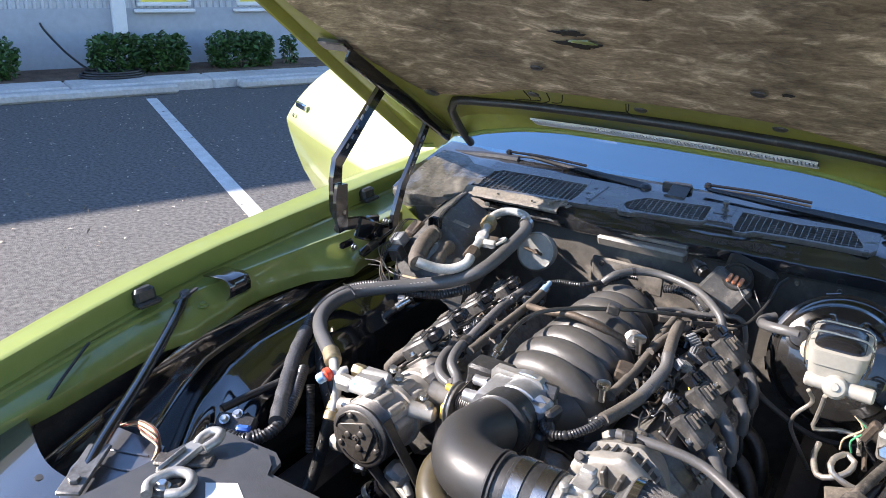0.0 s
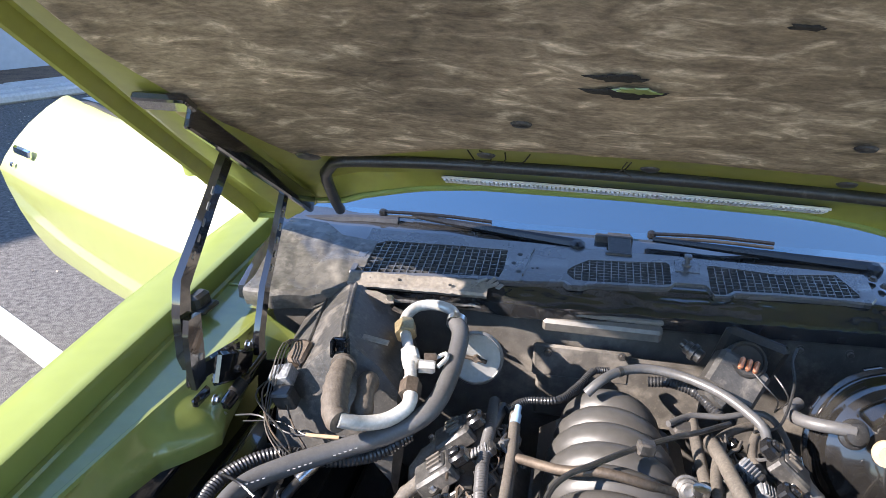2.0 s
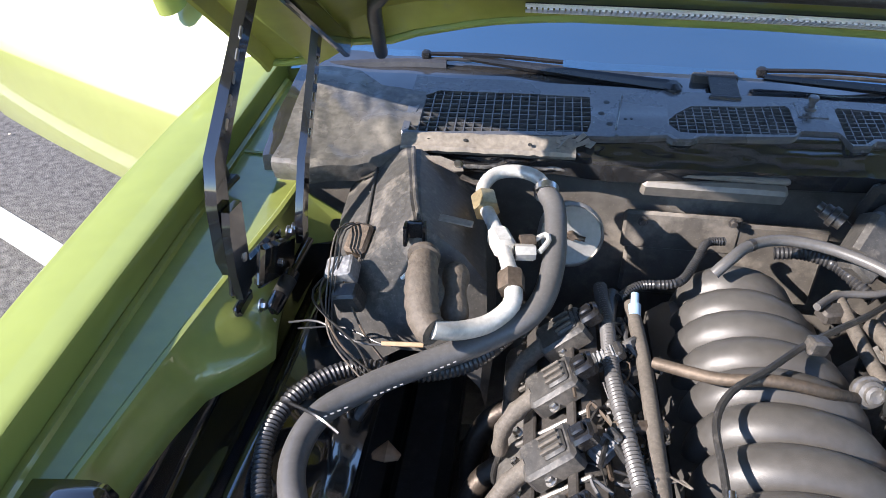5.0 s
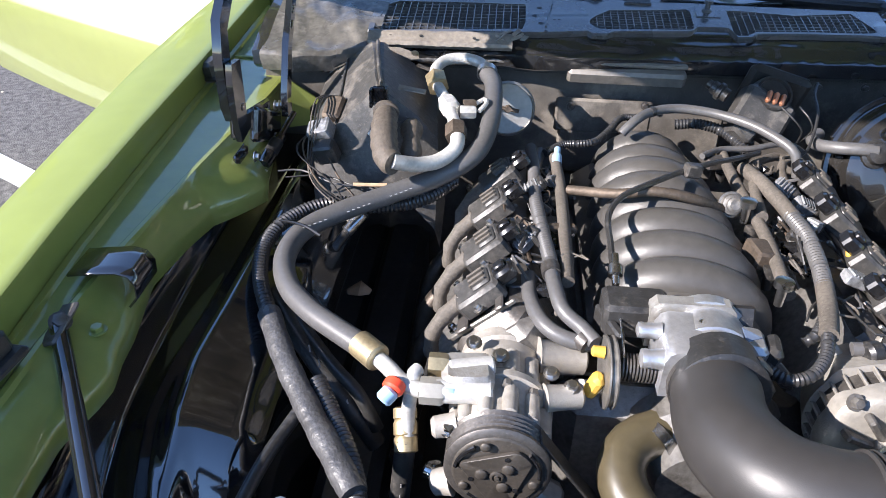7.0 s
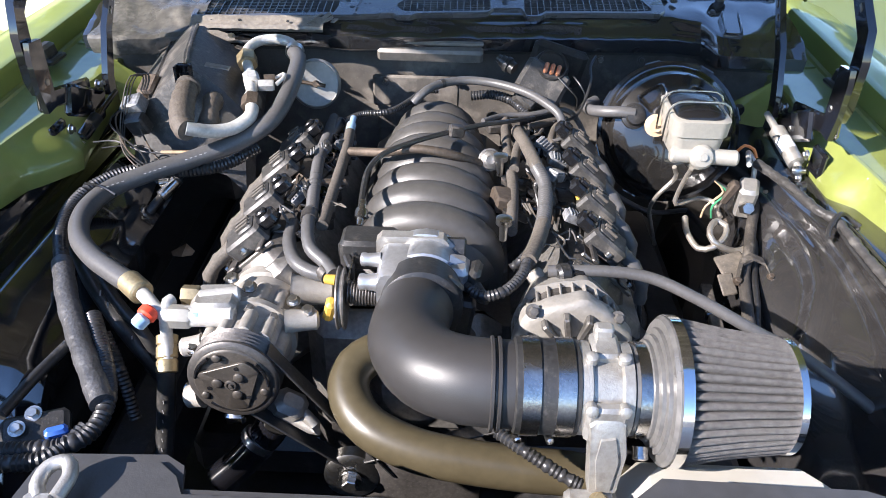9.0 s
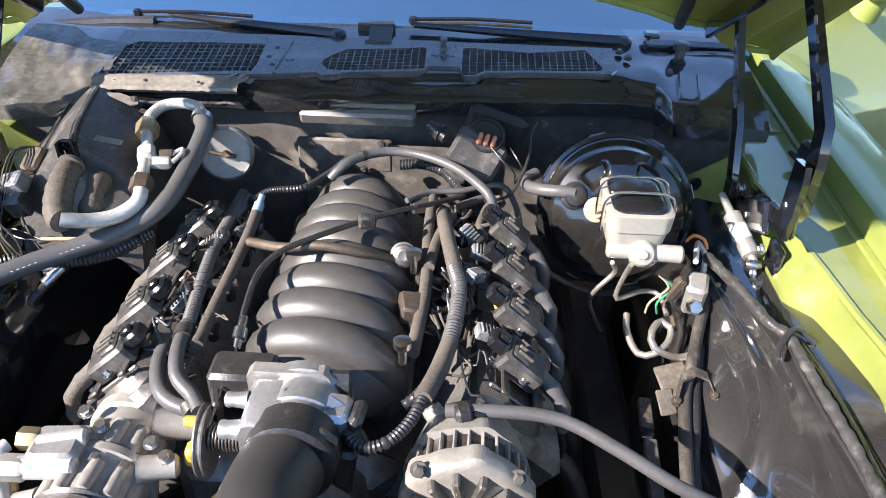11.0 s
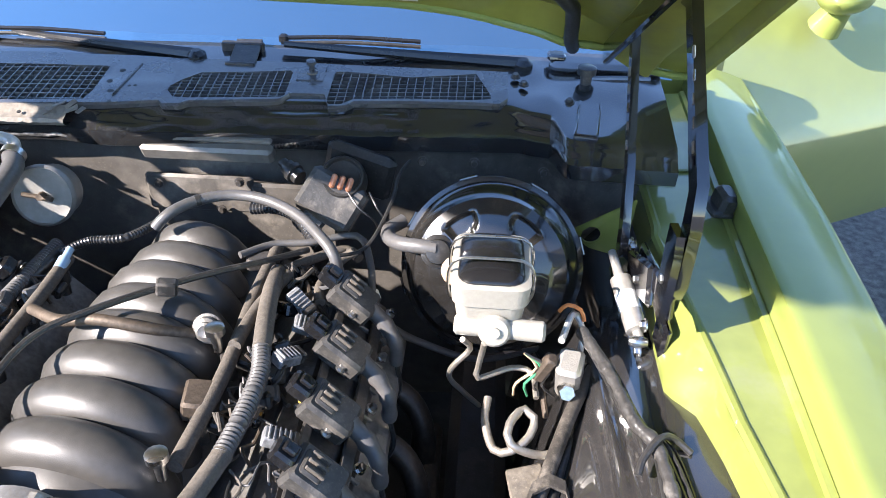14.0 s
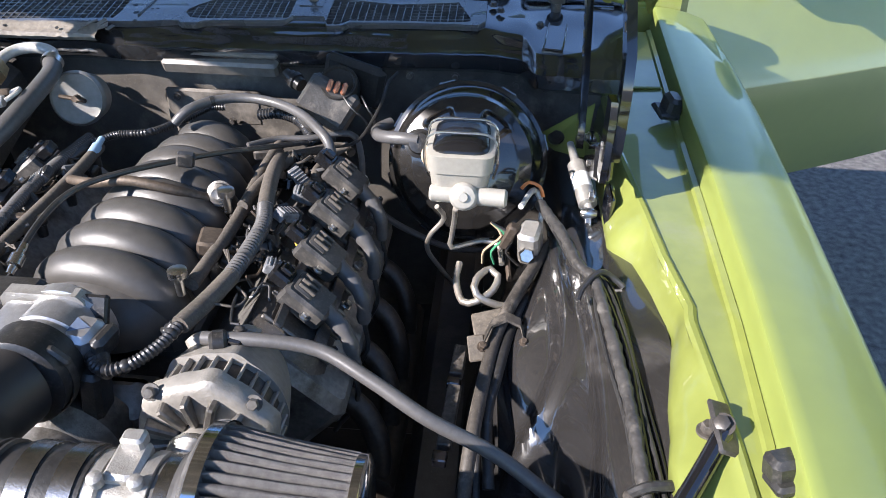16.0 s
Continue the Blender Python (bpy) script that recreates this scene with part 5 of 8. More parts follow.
# ---- the engine ----
M["bright_alu"] = mat("machined_aluminium", (0.52, 0.52, 0.53), 0.33, 0.75, var=0.15, scale=50, bump=0.12, bump_scale=300, dirt=(0.32, 0.31, 0.29), dirt_amount=0.2)
M["dusty_plastic"] = mat("dusty_plastic", (0.048, 0.046, 0.043), 0.45, specks=0.15, var=0.35, scale=40, bump=0.2, bump_scale=120, dirt=(0.20, 0.18, 0.155), dirt_amount=0.28)
eng = thing("engine", (0, -0.05, 0.30), "V8 engine with black arched intake manifold and bare aluminium castings", "engine")
part("block", Shape().box((0, -0.05, 0.52), (0.36, 0.55, 0.34), None, 0.03), "dark_steel", eng, "dark engine block")
for sx in (-1, 1):
    tilt = pose(0, 0, 0, 0, sx * 42, 0).to_3x3()
    s = Shape().box((sx * 0.235, -0.03, 0.665), (0.18, 0.50, 0.16), tilt, 0.015)
    part("cylinder_head", s, "dark_alu", eng, "bare aluminium cylinder head")
    s = Shape().box((sx * 0.262, -0.03, 0.735), (0.125, 0.46, 0.055), tilt, 0.018)
    part("rocker_cover", s, "dark_steel", eng, "dark cast rocker cover")
    for i in range(4):
        s = Shape()
        y = 0.13 - 0.112 * i
        s.sweep([(sx * 0.31, y, 0.64), (sx * 0.36, y - 0.01, 0.61), (sx * 0.385, y - 0.03, 0.56), (sx * 0.385, y - 0.05, 0.48)], 0.018, 12, 0.012)
        part("exhaust_port", s, "heat_steel", eng, "brown heat-stained exhaust pipe")
    s = Shape()
    s.sweep([(sx * 0.385, 0.16, 0.50), (sx * 0.388, -0.05, 0.485), (sx * 0.385, -0.27, 0.50)], 0.027, 10, 0.03)
    part("exhaust_header", s, "heat_steel", eng, "brown heat-stained exhaust manifold")
im = part("intake_base", Shape().box((0.0, 0.04, 0.715), (0.26, 0.53, 0.08), None, 0.03), "intake", eng, "black nylon intake manifold base")
LOBES = [(0.272, 0.070, 0.828, -0.004), (0.205, 0.082, 0.833, -0.004), (0.145, 0.091, 0.838, -0.004), (0.083, 0.095, 0.841, -0.002), (0.020, 0.096, 0.843, 0.0), (-0.045, 0.100, 0.844, 0.0), (-0.110, 0.104, 0.844, 0.0), (-0.175, 0.104, 0.840, 0.0)]
for yc, w, top, xo in LOBES:
    s = Shape()
    r = 0.0355
    pts = []
    for i in range(17):
        th = math.pi * (i / 16 * 1.30 - 0.15)
        x = -w * math.cos(th) * 0.86
        pts.append((x + 0.002 + xo, yc - 0.16 * (x + 0.0) - 0.010 * math.sin(th), top - r - 0.078 + 0.078 * math.sin(th) ** 0.8 if math.sin(th) > 0 else top - r - 0.078 + 0.20 * math.sin(th)))
    s.sweep(pts, r, 16, 0.010, lambda q, S: r * (0.90 + 0.10 * math.sin(math.pi * q / S)))
    part("intake_runner", s, "intake", im, "arched black nylon intake runner")
s = Shape()
rows = []
for i in range(13):
    a = math.pi / 2 * i / 12
    rows.append([(0.008 + 0.112 * math.cos(a) * math.cos(b), -0.175 + (0.10 if math.sin(b) < 0 else 0.06) * math.cos(a) * math.sin(b), 0.735 + 0.085 * math.sin(a)) for b in (2 * math.pi * k / 28 for k in range(28))])
s.grid(rows, True)
part("plenum_front", s, "intake", im, "rounded front of the plenum")
s = Shape()
s.box((-0.085, -0.262, 0.805), (0.085, 0.055, 0.05), None, 0.006)
s.box((-0.118, -0.285, 0.785), (0.012, 0.07, 0.05), pose(0, 0, 0, 0, 0, 20).to_3x3(), 0.003)
s.box((0.01, -0.290, 0.812), (0.10, 0.012, 0.06), pose(0, 0, 0, -30, 0, 0).to_3x3(), 0.003)
part("front_bracket", s, "plastic", eng, "black bracket in front of the plenum")
for x, y, z in ((0.118, -0.205, 0.792), (0.118, 0.0, 0.80)):
    s = Shape()
    s.lathe((x, y, z), (0, 0, 1), [(0, 0.006), (0.028, 0.007), (0.030, 0.013), (0.040, 0.013), (0.042, 0.009)], 14)
    part("stud_cap", s, "steel", eng, "bright capped stud")

# throttle body
s = Shape()
s.lathe((0.0, -0.272, 0.788), (0, -1, 0.03), [(0, 0.060), (0.016, 0.060), (0.018, 0.054), (0.06, 0.054), (0.062, 0.051), (0.10, 0.051)], 32)
tb = part("throttle_body", s, "bright_alu", eng, "bright cast aluminium throttle body")
s = Shape()
ring = [(-0.066, 0.770), (-0.066, 0.822), (-0.060, 0.834), (-0.052, 0.838), (-0.004, 0.838), (0.004, 0.834), (0.028, 0.800), (0.030, 0.770)]
s.grid([[(x * k + q, y, z - d) for x, z in ring] for y, k, q, d in ((-0.296, 1.0, 0.0, 0.002), (-0.298, 1.0, 0.0, 0.0), (-0.366, 0.97, -0.001, 0.001), (-0.374, 0.94, -0.002, 0.004))], True, True)
part("housing", s, "bright_alu", tb, "machined aluminium housing")
s = Shape()
s.grid([[(x, y, z) for x, z in ((-0.072, 0.775), (-0.072, 0.836), (-0.064, 0.845), (0.026, 0.845), (0.034, 0.836), (0.042, 0.775))] for y in (-0.274, -0.292)], True, True)
part("flange", s, "alu", tb, "dusty cast mounting flange")
s = Shape()
s.lathe((-0.062, -0.322, 0.824), (-1, 0.02, 0.0), [(0, 0.012), (0.006, 0.0105), (0.020, 0.0095), (0.024, 0.0105), (0.028, 0.0095), (0.030, 0.005)], 16)
s.lathe((-0.062, -0.360, 0.812), (-1, -0.02, 0.0), [(0, 0.014), (0.008, 0.0125), (0.018, 0.0115), (0.022, 0.0125), (0.027, 0.0115), (0.029, 0.006)], 16)
part("nipple", s, "bright_alu", tb)
s = Shape()
s.sweep([(-0.062 - 0.047 * k / 132, -0.345 + 0.017 * math.cos(k * math.pi / 6), 0.782 + 0.017 * math.sin(k * math.pi / 6)) for k in range(133)], 0.0015, 6, 0.008)
part("return_spring", s, "dark_steel", tb, "coiled throttle return spring")
s = Shape()
s.lathe((-0.112, -0.335, 0.764), (-1, -0.04, 0), [(0, 0.030), (0.001, 0.0465), (0.003, 0.047), (0.005, 0.044), (0.009, 0.044), (0.011, 0.047), (0.013, 0.0465), (0.014, 0.030), (0.0142, 0.002)], 40)
part("cable_cam", s, "dark_alu", tb, "round grooved throttle cable cam")
s = Shape()
s.box((-0.136, -0.348, 0.752), (0.016, 0.022, 0.040), pose(0, 0, 0, 14, 14, 0).to_3x3(), 0.005)
s.lathe((-0.128, -0.335, 0.795), (-1, 0, 0.1), [(0, 0.008), (0.014, 0.007), (0.016, 0.004)], 12)
part("cam_tab", s, "yellow", tb, "amber plastic tab")
s = Shape()
s.lathe((0.006, -0.332, 0.812), (1, -0.02, -0.02), [(0, 0.006), (0.004, 0.0075), (0.020, 0.0075), (0.022, 0.006)], 14)
s.box((0.046, -0.326, 0.812), (0.036, 0.050, 0.034), pose(0, 0, 0, 0, 6, -3).to_3x3(), 0.007)
part("position_sensor", s, "bright_alu", tb, "bright square throttle sensor")
part("sensor_face", Shape().prism([(-0.010, -0.013), (0.012, 0.0), (-0.010, 0.013)], 0, 0.0012, Matrix.Translation((0.046, -0.326, 0.8290)) @ pose(0, 0, 0, 0, 6, -3)), "pale_plug_blue", tb, "blue-grey recess on the sensor")
s = Shape()
s.box((0.072, -0.329, 0.808), (0.018, 0.044, 0.036), pose(0, 0, 0, 0, 12, -8).to_3x3(), 0.006)
s.sweep([(0.074, -0.345, 0.800), (0.084, -0.362, 0.795), (0.092, -0.366, 0.796)], 0.010, 10, 0.006)
part("sensor_plug", s, "plastic", tb)
s = Shape().box((0.058, -0.350, 0.750), (0.028, 0.040, 0.075), pose(0, 0, 0, 0, 8, 0).to_3x3(), 0.006)
part("idle_valve", s, "plastic", tb, "black idle valve under the sensor")
s = Shape()
s.lathe((-0.010, -0.318, 0.838), (0, -0.05, 1), [(0, 0.009), (0.0015, 0.009), (0.003, 0.0065), (0.0032, 0.003)], 16)
part("screw", s, "steel", tb)

# intake duct, sensor housing and cone filter
M["flange_grey"] = mat("grey_moulding", (0.13, 0.126, 0.12), 0.30, 0.2, var=0.25, scale=40, bump=0.05, bump_scale=200)
ai = thing("air_intake", (0.15, -0.5, 0.72), "black air duct with clamps, sensor housing and cone filter", "air intake")
D0 = [(-0.002, -0.362, 0.793), (-0.006, -0.40, 0.798), (-0.012, -0.440, 0.803), (-0.010, -0.490, 0.812), (0.016, -0.540, 0.820), (0.055, -0.564, 0.825), (0.095, -0.571, 0.827), (0.135, -0.572, 0.827)]
part("elbow", Shape().sweep(D0[1:], 0.0515, 28, 0.010), "duct", ai, "smooth matte black duct elbow")
s = Shape()
s.lathe((0.0, -0.35, 0.793), (0, -1, 0.12), [(0, 0.052), (0.003, 0.0565), (0.05, 0.0565), (0.053, 0.052)], 32)
part("coupler", s, "rubber", ai, "black rubber coupler")
s = Shape()
s.lathe((0.0, -0.372, 0.792), (0, -1, 0.12), [(0, 0.0565), (0, 0.058), (0.013, 0.058), (0.013, 0.0565)], 32, False)
s.box((0.045, -0.379, 0.828), (0.03, 0.012, 0.012), pose(0, 0, 0, 0, 45, 0).to_3x3(), 0.003)
part("clamp", s, "dark_steel", ai, "dark worm-drive clamp")
ax = Vector((1, 0.006, -0.006)).normalized()
E0 = Vector((0.135, -0.572, 0.827))
for d in (-0.047, -0.039):
    part("duct_rib", Shape().lathe(E0 + ax * d, ax, [(0, 0.0530), (0.001, 0.0555), (0.004, 0.0555), (0.005, 0.0530)], 32), "duct", ai)
part("sleeve", Shape().lathe(E0 - ax * 0.020, ax, [(0, 0.052), (0.002, 0.0555), (0.072, 0.0555), (0.074, 0.052)], 32), "rubber", ai, "black rubber sleeve")
for d in (-0.012, 0.026):
    s = Shape().lathe(E0 + ax * d, ax, [(0, 0.0555), (0, 0.0572), (0.020, 0.0572), (0.020, 0.0555)], 32, False)
    s.lathe(E0 + ax * (d - 0.003) + Vector((0, -0.01, -0.058)), (0.2, -1, 0), [(0, 0.005), (0.022, 0.005), (0.024, 0.003)], 10)
    part("clamp", s, "brushed", ai, "bright stainless hose clamp")
s = Shape().lathe(E0 + ax * 0.052, ax, [(0, 0.048), (0.001, 0.054), (0.012, 0.054), (0.014, 0.049), (0.045, 0.049), (0.047, 0.055), (0.058, 0.055), (0.060, 0.048)], 32)
s.box(E0 + ax * 0.082 + Vector((0, 0.012, 0.050)), (0.032, 0.045, 0.014), None, 0.004)
s.box(E0 + ax * 0.082 + Vector((0.0, 0.03, 0.060)), (0.022, 0.018, 0.016), None, 0.003)
for q in (-0.018, 0.018):
    s.lathe(E0 + ax * (0.082 + q) + Vector((0, -0.012, 0.050)), (0, -0.2, 1), [(0, 0.007), (0.010, 0.007), (0.012, 0.004)], 12)
    s.lathe(E0 + ax * (0.08 + q) + Vector((0, -0.052, 0.02)), (0, -1, 0.3), [(0, 0.007), (0.012, 0.007), (0.014, 0.004)], 12)
s.box(E0 + ax * 0.08 + Vector((0, -0.055, 0.0)), (0.045, 0.016, 0.05), None, 0.004)
part("airflow_sensor", s, "alu", ai, "bare aluminium airflow sensor housing")
F0 = E0 + ax * 0.110
part("filter_neck", Shape().lathe(F0, ax, [(0, 0.047), (0.002, 0.053), (0.010, 0.053), (0.018, 0.053), (0.020, 0.058), (0.024, 0.058), (0.026, 0.064), (0.030, 0.065), (0.031, 0.072), (0.035, 0.073), (0.036, 0.082), (0.040, 0.086), (0.050, 0.086), (0.053, 0.080)], 36), "flange_grey", ai, "moulded grey filter flange")
s = Shape().lathe(F0 + ax * 0.006, ax, [(0, 0.053), (0, 0.0552), (0.014, 0.0552), (0.014, 0.053)], 32, False)
s.lathe(F0 + ax * 0.017 + Vector((0, -0.045, -0.045)), (0, -0.7, -0.7), [(0, 0.009), (0.014, 0.009), (0.016, 0.006)], 12)
part("clamp", s, "brushed", ai, "bright stainless hose clamp")
s = Shape()
P, Q = 46, 8
rows = []
for d, deep, r1 in ((0.046, 0.012, 0.083), (0.056, 0.012, 0.0835), (0.065, 0.011, 0.083), (0.078, 0.0090, 0.0805), (0.113, 0.0085, 0.0745), (0.172, 0.0080, 0.0675), (0.176, 0.0055, 0.067)):
    ring = []
    u = Vector((0, 0, 1))
    wv = ax.cross(u)
    for k in range(P * Q):
        a = 2 * math.pi * k / (P * Q)
        r = r1 - deep * (1 - abs(math.sin(math.pi * k / Q)) ** 0.6) + 0.0006 * math.sin(k * 7.7 + d * 40)
        ring.append(F0 + ax * d + (u * math.cos(a) + wv * math.sin(a)) * r)
    rows.append(ring)
s.grid(rows, True)
part("pleated_gauze", s, "filter_mesh", ai, "grey pleated gauze filter cone", flat=True)
part("end_cap", Shape().lathe(F0 + ax * 0.173, ax, [(0, 0.064), (0.002, 0.0675), (0.010, 0.0675), (0.013, 0.062), (0.0135, 0.002)], 36), "chrome", ai, "chrome end cap")
part("filter_band", Shape().lathe(F0 + ax * 0.042, ax, [(0, 0.0865), (0.0, 0.0875), (0.012, 0.0875), (0.012, 0.0865)], 40, False), "chrome", ai, "bright rim band")
b = thing("sensor_bracket", (0.24, -0.62, 0.70), "bare cast bracket under the sensor housing", "bracket")
s = Shape()
front = [(0.196, 0.832), (0.202, 0.838), (0.228, 0.838), (0.236, 0.832), (0.242, 0.790), (0.236, 0.735), (0.216, 0.728), (0.204, 0.735), (0.200, 0.790)]
s.grid([[(lerp(0.220, x, k), y - (0.838 - z) * 0.10, lerp(0.785, z, k)) for x, z in front] for y, k in ((-0.612, 0.94), (-0.614, 1.0), (-0.634, 1.0), (-0.637, 0.94))], True, True)
s.grid([[(lerp(0.222, x, k), y - (0.838 - z) * 0.10, lerp(0.775, z, k)) for x, z in ((0.210, 0.815), (0.226, 0.818), (0.233, 0.785), (0.228, 0.742), (0.212, 0.742), (0.207, 0.785))] for y, k in ((-0.634, 1.0), (-0.6395, 0.96))], True, True)
s.box((0.208, -0.652, 0.725), (0.060, 0.03, 0.022), None, 0.006)
part("casting", s, "alu", b)
part("bolt", Shape().bolt((0.215, -0.660, 0.735), (0, -0.3, 1), 0.008, 0.009), "brass", b)

# radiator hose
s = Shape()
s.sweep([(-0.045, -0.362, 0.697), (-0.083, -0.385, 0.692), (-0.100, -0.415, 0.685), (-0.095, -0.450, 0.672), (-0.064, -0.489, 0.660), (0.0, -0.517, 0.650), (0.074, -0.529, 0.645), (0.153, -0.534, 0.640), (0.22, -0.536, 0.635), (0.34, -0.56, 0.62)], 0.0300, 20, 0.012)
o = thing("radiator_hose", (0, -0.6, 0.63), "thick olive brown rubber radiator hose with wire clamp", "hose")
part("hose", s, "olive_hose", o)
s = Shape().lathe((-0.048, -0.372, 0.694), (-0.75, -0.6, -0.3), [(0, 0.029), (0, 0.032), (0.014, 0.032), (0.014, 0.029)], 24, False)
part("clamp", s, "steel", o, "steel hose clamp")
s = Shape().ribbed([(0.105, -0.545, 0.720), (0.140, -0.571, 0.715), (0.188, -0.595, 0.700), (0.208, -0.603, 0.695)], 0.009, 0.006, 0.2, 12)
solid("bellows_hose", s, "loom", "thin black ribbed hose in front of the duct", "hose")

# A/C compressor
M["comp_plate"] = mat("brown_black_plate", (0.075, 0.066, 0.056), 0.42, 0.4, var=0.25, scale=60, bump=0.1, bump_scale=300, specks=0.1)
ac = thing("ac_compressor", (-0.255, -0.36, 0.60), "cast aluminium air conditioning compressor with black belt pulley", "compressor")
C = Vector((-0.252, -0.452, 0.712))
axc = Vector((-0.02, -1.0, 0.06)).normalized()
s = Shape().lathe(C - axc * 0.02, -axc, [(0, 0.052), (0.012, 0.056), (0.055, 0.057), (0.06, 0.060), (0.075, 0.060), (0.078, 0.056), (0.15, 0.056), (0.155, 0.060), (0.175, 0.060), (0.18, 0.05)], 28)
part("body", s, "comp_case", ac, "dusty cast aluminium compressor body")
def around(a, r, d):
    """A place at angle a and radius r about the compressor's axis, d behind its face."""
    return C - axc * d + Vector((math.cos(a) * r, 0, math.sin(a) * r))


for k in range(7):
    a = radians(20 + 30 * k)
    s = Shape().lathe(around(a, 0.056, 0.026), -axc, [(0, 0.006), (0.002, 0.0095), (0.030, 0.0105), (0.046, 0.0095), (0.050, 0.005)], 14)
    s.lathe(around(a, 0.054, 0.092), -axc, [(0, 0.006), (0.003, 0.011), (0.052, 0.011), (0.056, 0.006)], 14)
    part("casting_boss", s, "comp_case", ac)
for k in range(4):
    a = radians(40 + 34 * k)
    part("boss_bolt", Shape().lathe(around(a + 0.2, 0.061, 0.070), -axc, [(0, 0.0065), (0.010, 0.0065), (0.011, 0.004)], 6), "dark_alu", ac)
part("case_ring", Shape().lathe(C - axc * 0.083, -axc, [(0, 0.056), (0.001, 0.0665), (0.012, 0.0665), (0.013, 0.056)], 36), "comp_case", ac)
part("case_seam", Shape().lathe(C - axc * 0.0965, -axc, [(0, 0.056), (0.0005, 0.0645), (0.003, 0.0645), (0.0035, 0.056)], 36), "dark_alu", ac, "dark gasket line round the case")
part("pulley", Shape().lathe(C + axc * 0.014, -axc, [(0, 0.050), (0.001, 0.060), (0.004, 0.0635), (0.008, 0.0635)] + [(0.010 + 0.0035 * i, 0.0635 if i % 2 else 0.058) for i in range(7)] + [(0.036, 0.0635), (0.039, 0.055)], 40), "dark_steel", ac, "black grooved clutch pulley")
part("clutch_plate", Shape().lathe(C + axc * 0.012, axc, [(0, 0.0535), (0.002, 0.0535), (0.0035, 0.052), (0.004, 0.050), (0.0045, 0.006)], 40), "comp_plate", ac, "dark clutch plate with rivets")
ring0, ring1, ring2 = [], [], []
for k in range(72):
    a = 2 * math.pi * k / 72
    r = min([0.0455] + [0.031 / max(0.05, math.cos(a - radians(q))) for q in (110, -18, 212)])
    p = Vector((math.cos(a) * r, 0, math.sin(a) * r))
    ring0.append(C + axc * 0.0165 + p)
    ring1.append(C + axc * 0.0205 + p)
    ring2.append(C + axc * 0.0212 + p * 0.975)
part("armature_plate", Shape().grid([ring0, ring1, ring2, [C + axc * 0.0212] * 72], True), "comp_plate", ac, "three-sided armature plate")
for q, r, f, w in ((110, 0.0455, 0.0165, 0.0062), (-18, 0.0455, 0.0165, 0.0062), (212, 0.0455, 0.0165, 0.0062), (48, 0.0185, 0.0212, 0.0075), (172, 0.0185, 0.0212, 0.0075), (-66, 0.0185, 0.0212, 0.0075)):
    p = C + axc * f + Vector((math.cos(radians(q)) * r, 0, math.sin(radians(q)) * r))
    part("rivet", Shape().lathe(p, axc, [(0, w), (0.002, w), (0.0035, w * 0.75), (0.004, w * 0.3)], 16), "comp_plate", ac)
    p = C + axc * 0.0212 + Vector((math.cos(radians(q + 22)) * 0.031, 0, math.sin(radians(q + 22)) * 0.031))
    # small black disc in place of a hole's shade
    if r < 0.03:
        part("plate_hole", Shape().lathe(p, axc, [(0, 0.0034), (0.0006, 0.0034), (0.0008, 0.0005)], 10), "plastic_gloss", ac, "black disc for a shaded hole in the plate")
# black arcs laid at the rim for the shade in its gaps
for q in (148, 20, -108):
    part("plate_gap", Shape().sweep([C + axc * 0.0166 + Vector((math.cos(radians(q + d)) * 0.0495, 0, math.sin(radians(q + d)) * 0.0495)) for d in (-24, -12, 0, 12, 24)], 0.0026, 8, 0.005), "plastic_gloss", ac, "black arc for the shade in the gap at the plate's rim")
part("centre_nut", Shape().lathe(C + axc * 0.0212, axc, [(0, 0.0085), (0.002, 0.0085), (0.003, 0.007), (0.003, 0.0055), (0.001, 0.005), (0.002, 0.003), (0.0045, 0.003), (0.005, 0.001)], 18), "comp_plate", ac)
for p0, p1, r in (((-0.198, -0.372, 0.745), (-0.150, -0.360, 0.742), 0.017), ((-0.205, -0.290, 0.742), (-0.140, -0.282, 0.735), 0.024), ((-0.306, -0.446, 0.668), (-0.330, -0.446, 0.660), 0.018), ((-0.305, -0.418, 0.735), (-0.334, -0.424, 0.733), 0.015)):
    part("mounting_ear", Shape().lathe(p0, Vector(p1) - Vector(p0), [(0, r * 1.1), (0.004, r), ((Vector(p1) - Vector(p0)).length - 0.004, r * 0.9), ((Vector(p1) - Vector(p0)).length, r * 0.6)], 16), "comp_case", ac)
for p in ((-0.165, -0.362, 0.757), (-0.19, -0.34, 0.757), (-0.313, -0.428, 0.735), (-0.255, -0.33, 0.772), (-0.29, -0.30, 0.765)):
    part("bolt", Shape().bolt(p, (0, -0.3, 1), 0.007, 0.008), "steel", ac)
s = Shape()
s.box((-0.295, -0.365, 0.765), (0.065, 0.06, 0.04), pose(0, 0, 0, 0, 0, 5).to_3x3(), 0.008)
part("port_block", s, "alu", ac, "machined port block")
s = Shape()
s.rod((-0.319, -0.367, 0.775), (-0.263, -0.352, 0.775), 0.013, 14, None, 0.003)
s.rod((-0.334, -0.394, 0.765), (-0.263, -0.390, 0.765), 0.015, 14, None, 0.003)
part("port_tube", s, "alu_tube", ac)
s = Shape()
s.hexagon((-0.344, -0.358, 0.775), (1, 0, 0), 0.015, 0.025)
part("port_nut", s, "brass", ac, "yellow plated nut")
s = Shape()
s.hexagon((-0.351, -0.395, 0.765), (1, 0, 0), 0.017, 0.03)
part("port_nut", s, "white_metal", ac)
s = Shape()
s.box((-0.315, -0.380, 0.775), (0.018, 0.05, 0.012), pose(0, 0, 0, 10, 0, 0).to_3x3(), 0.003)
part("port_strap", s, "blue_cap", ac, "pale blue retaining strap")
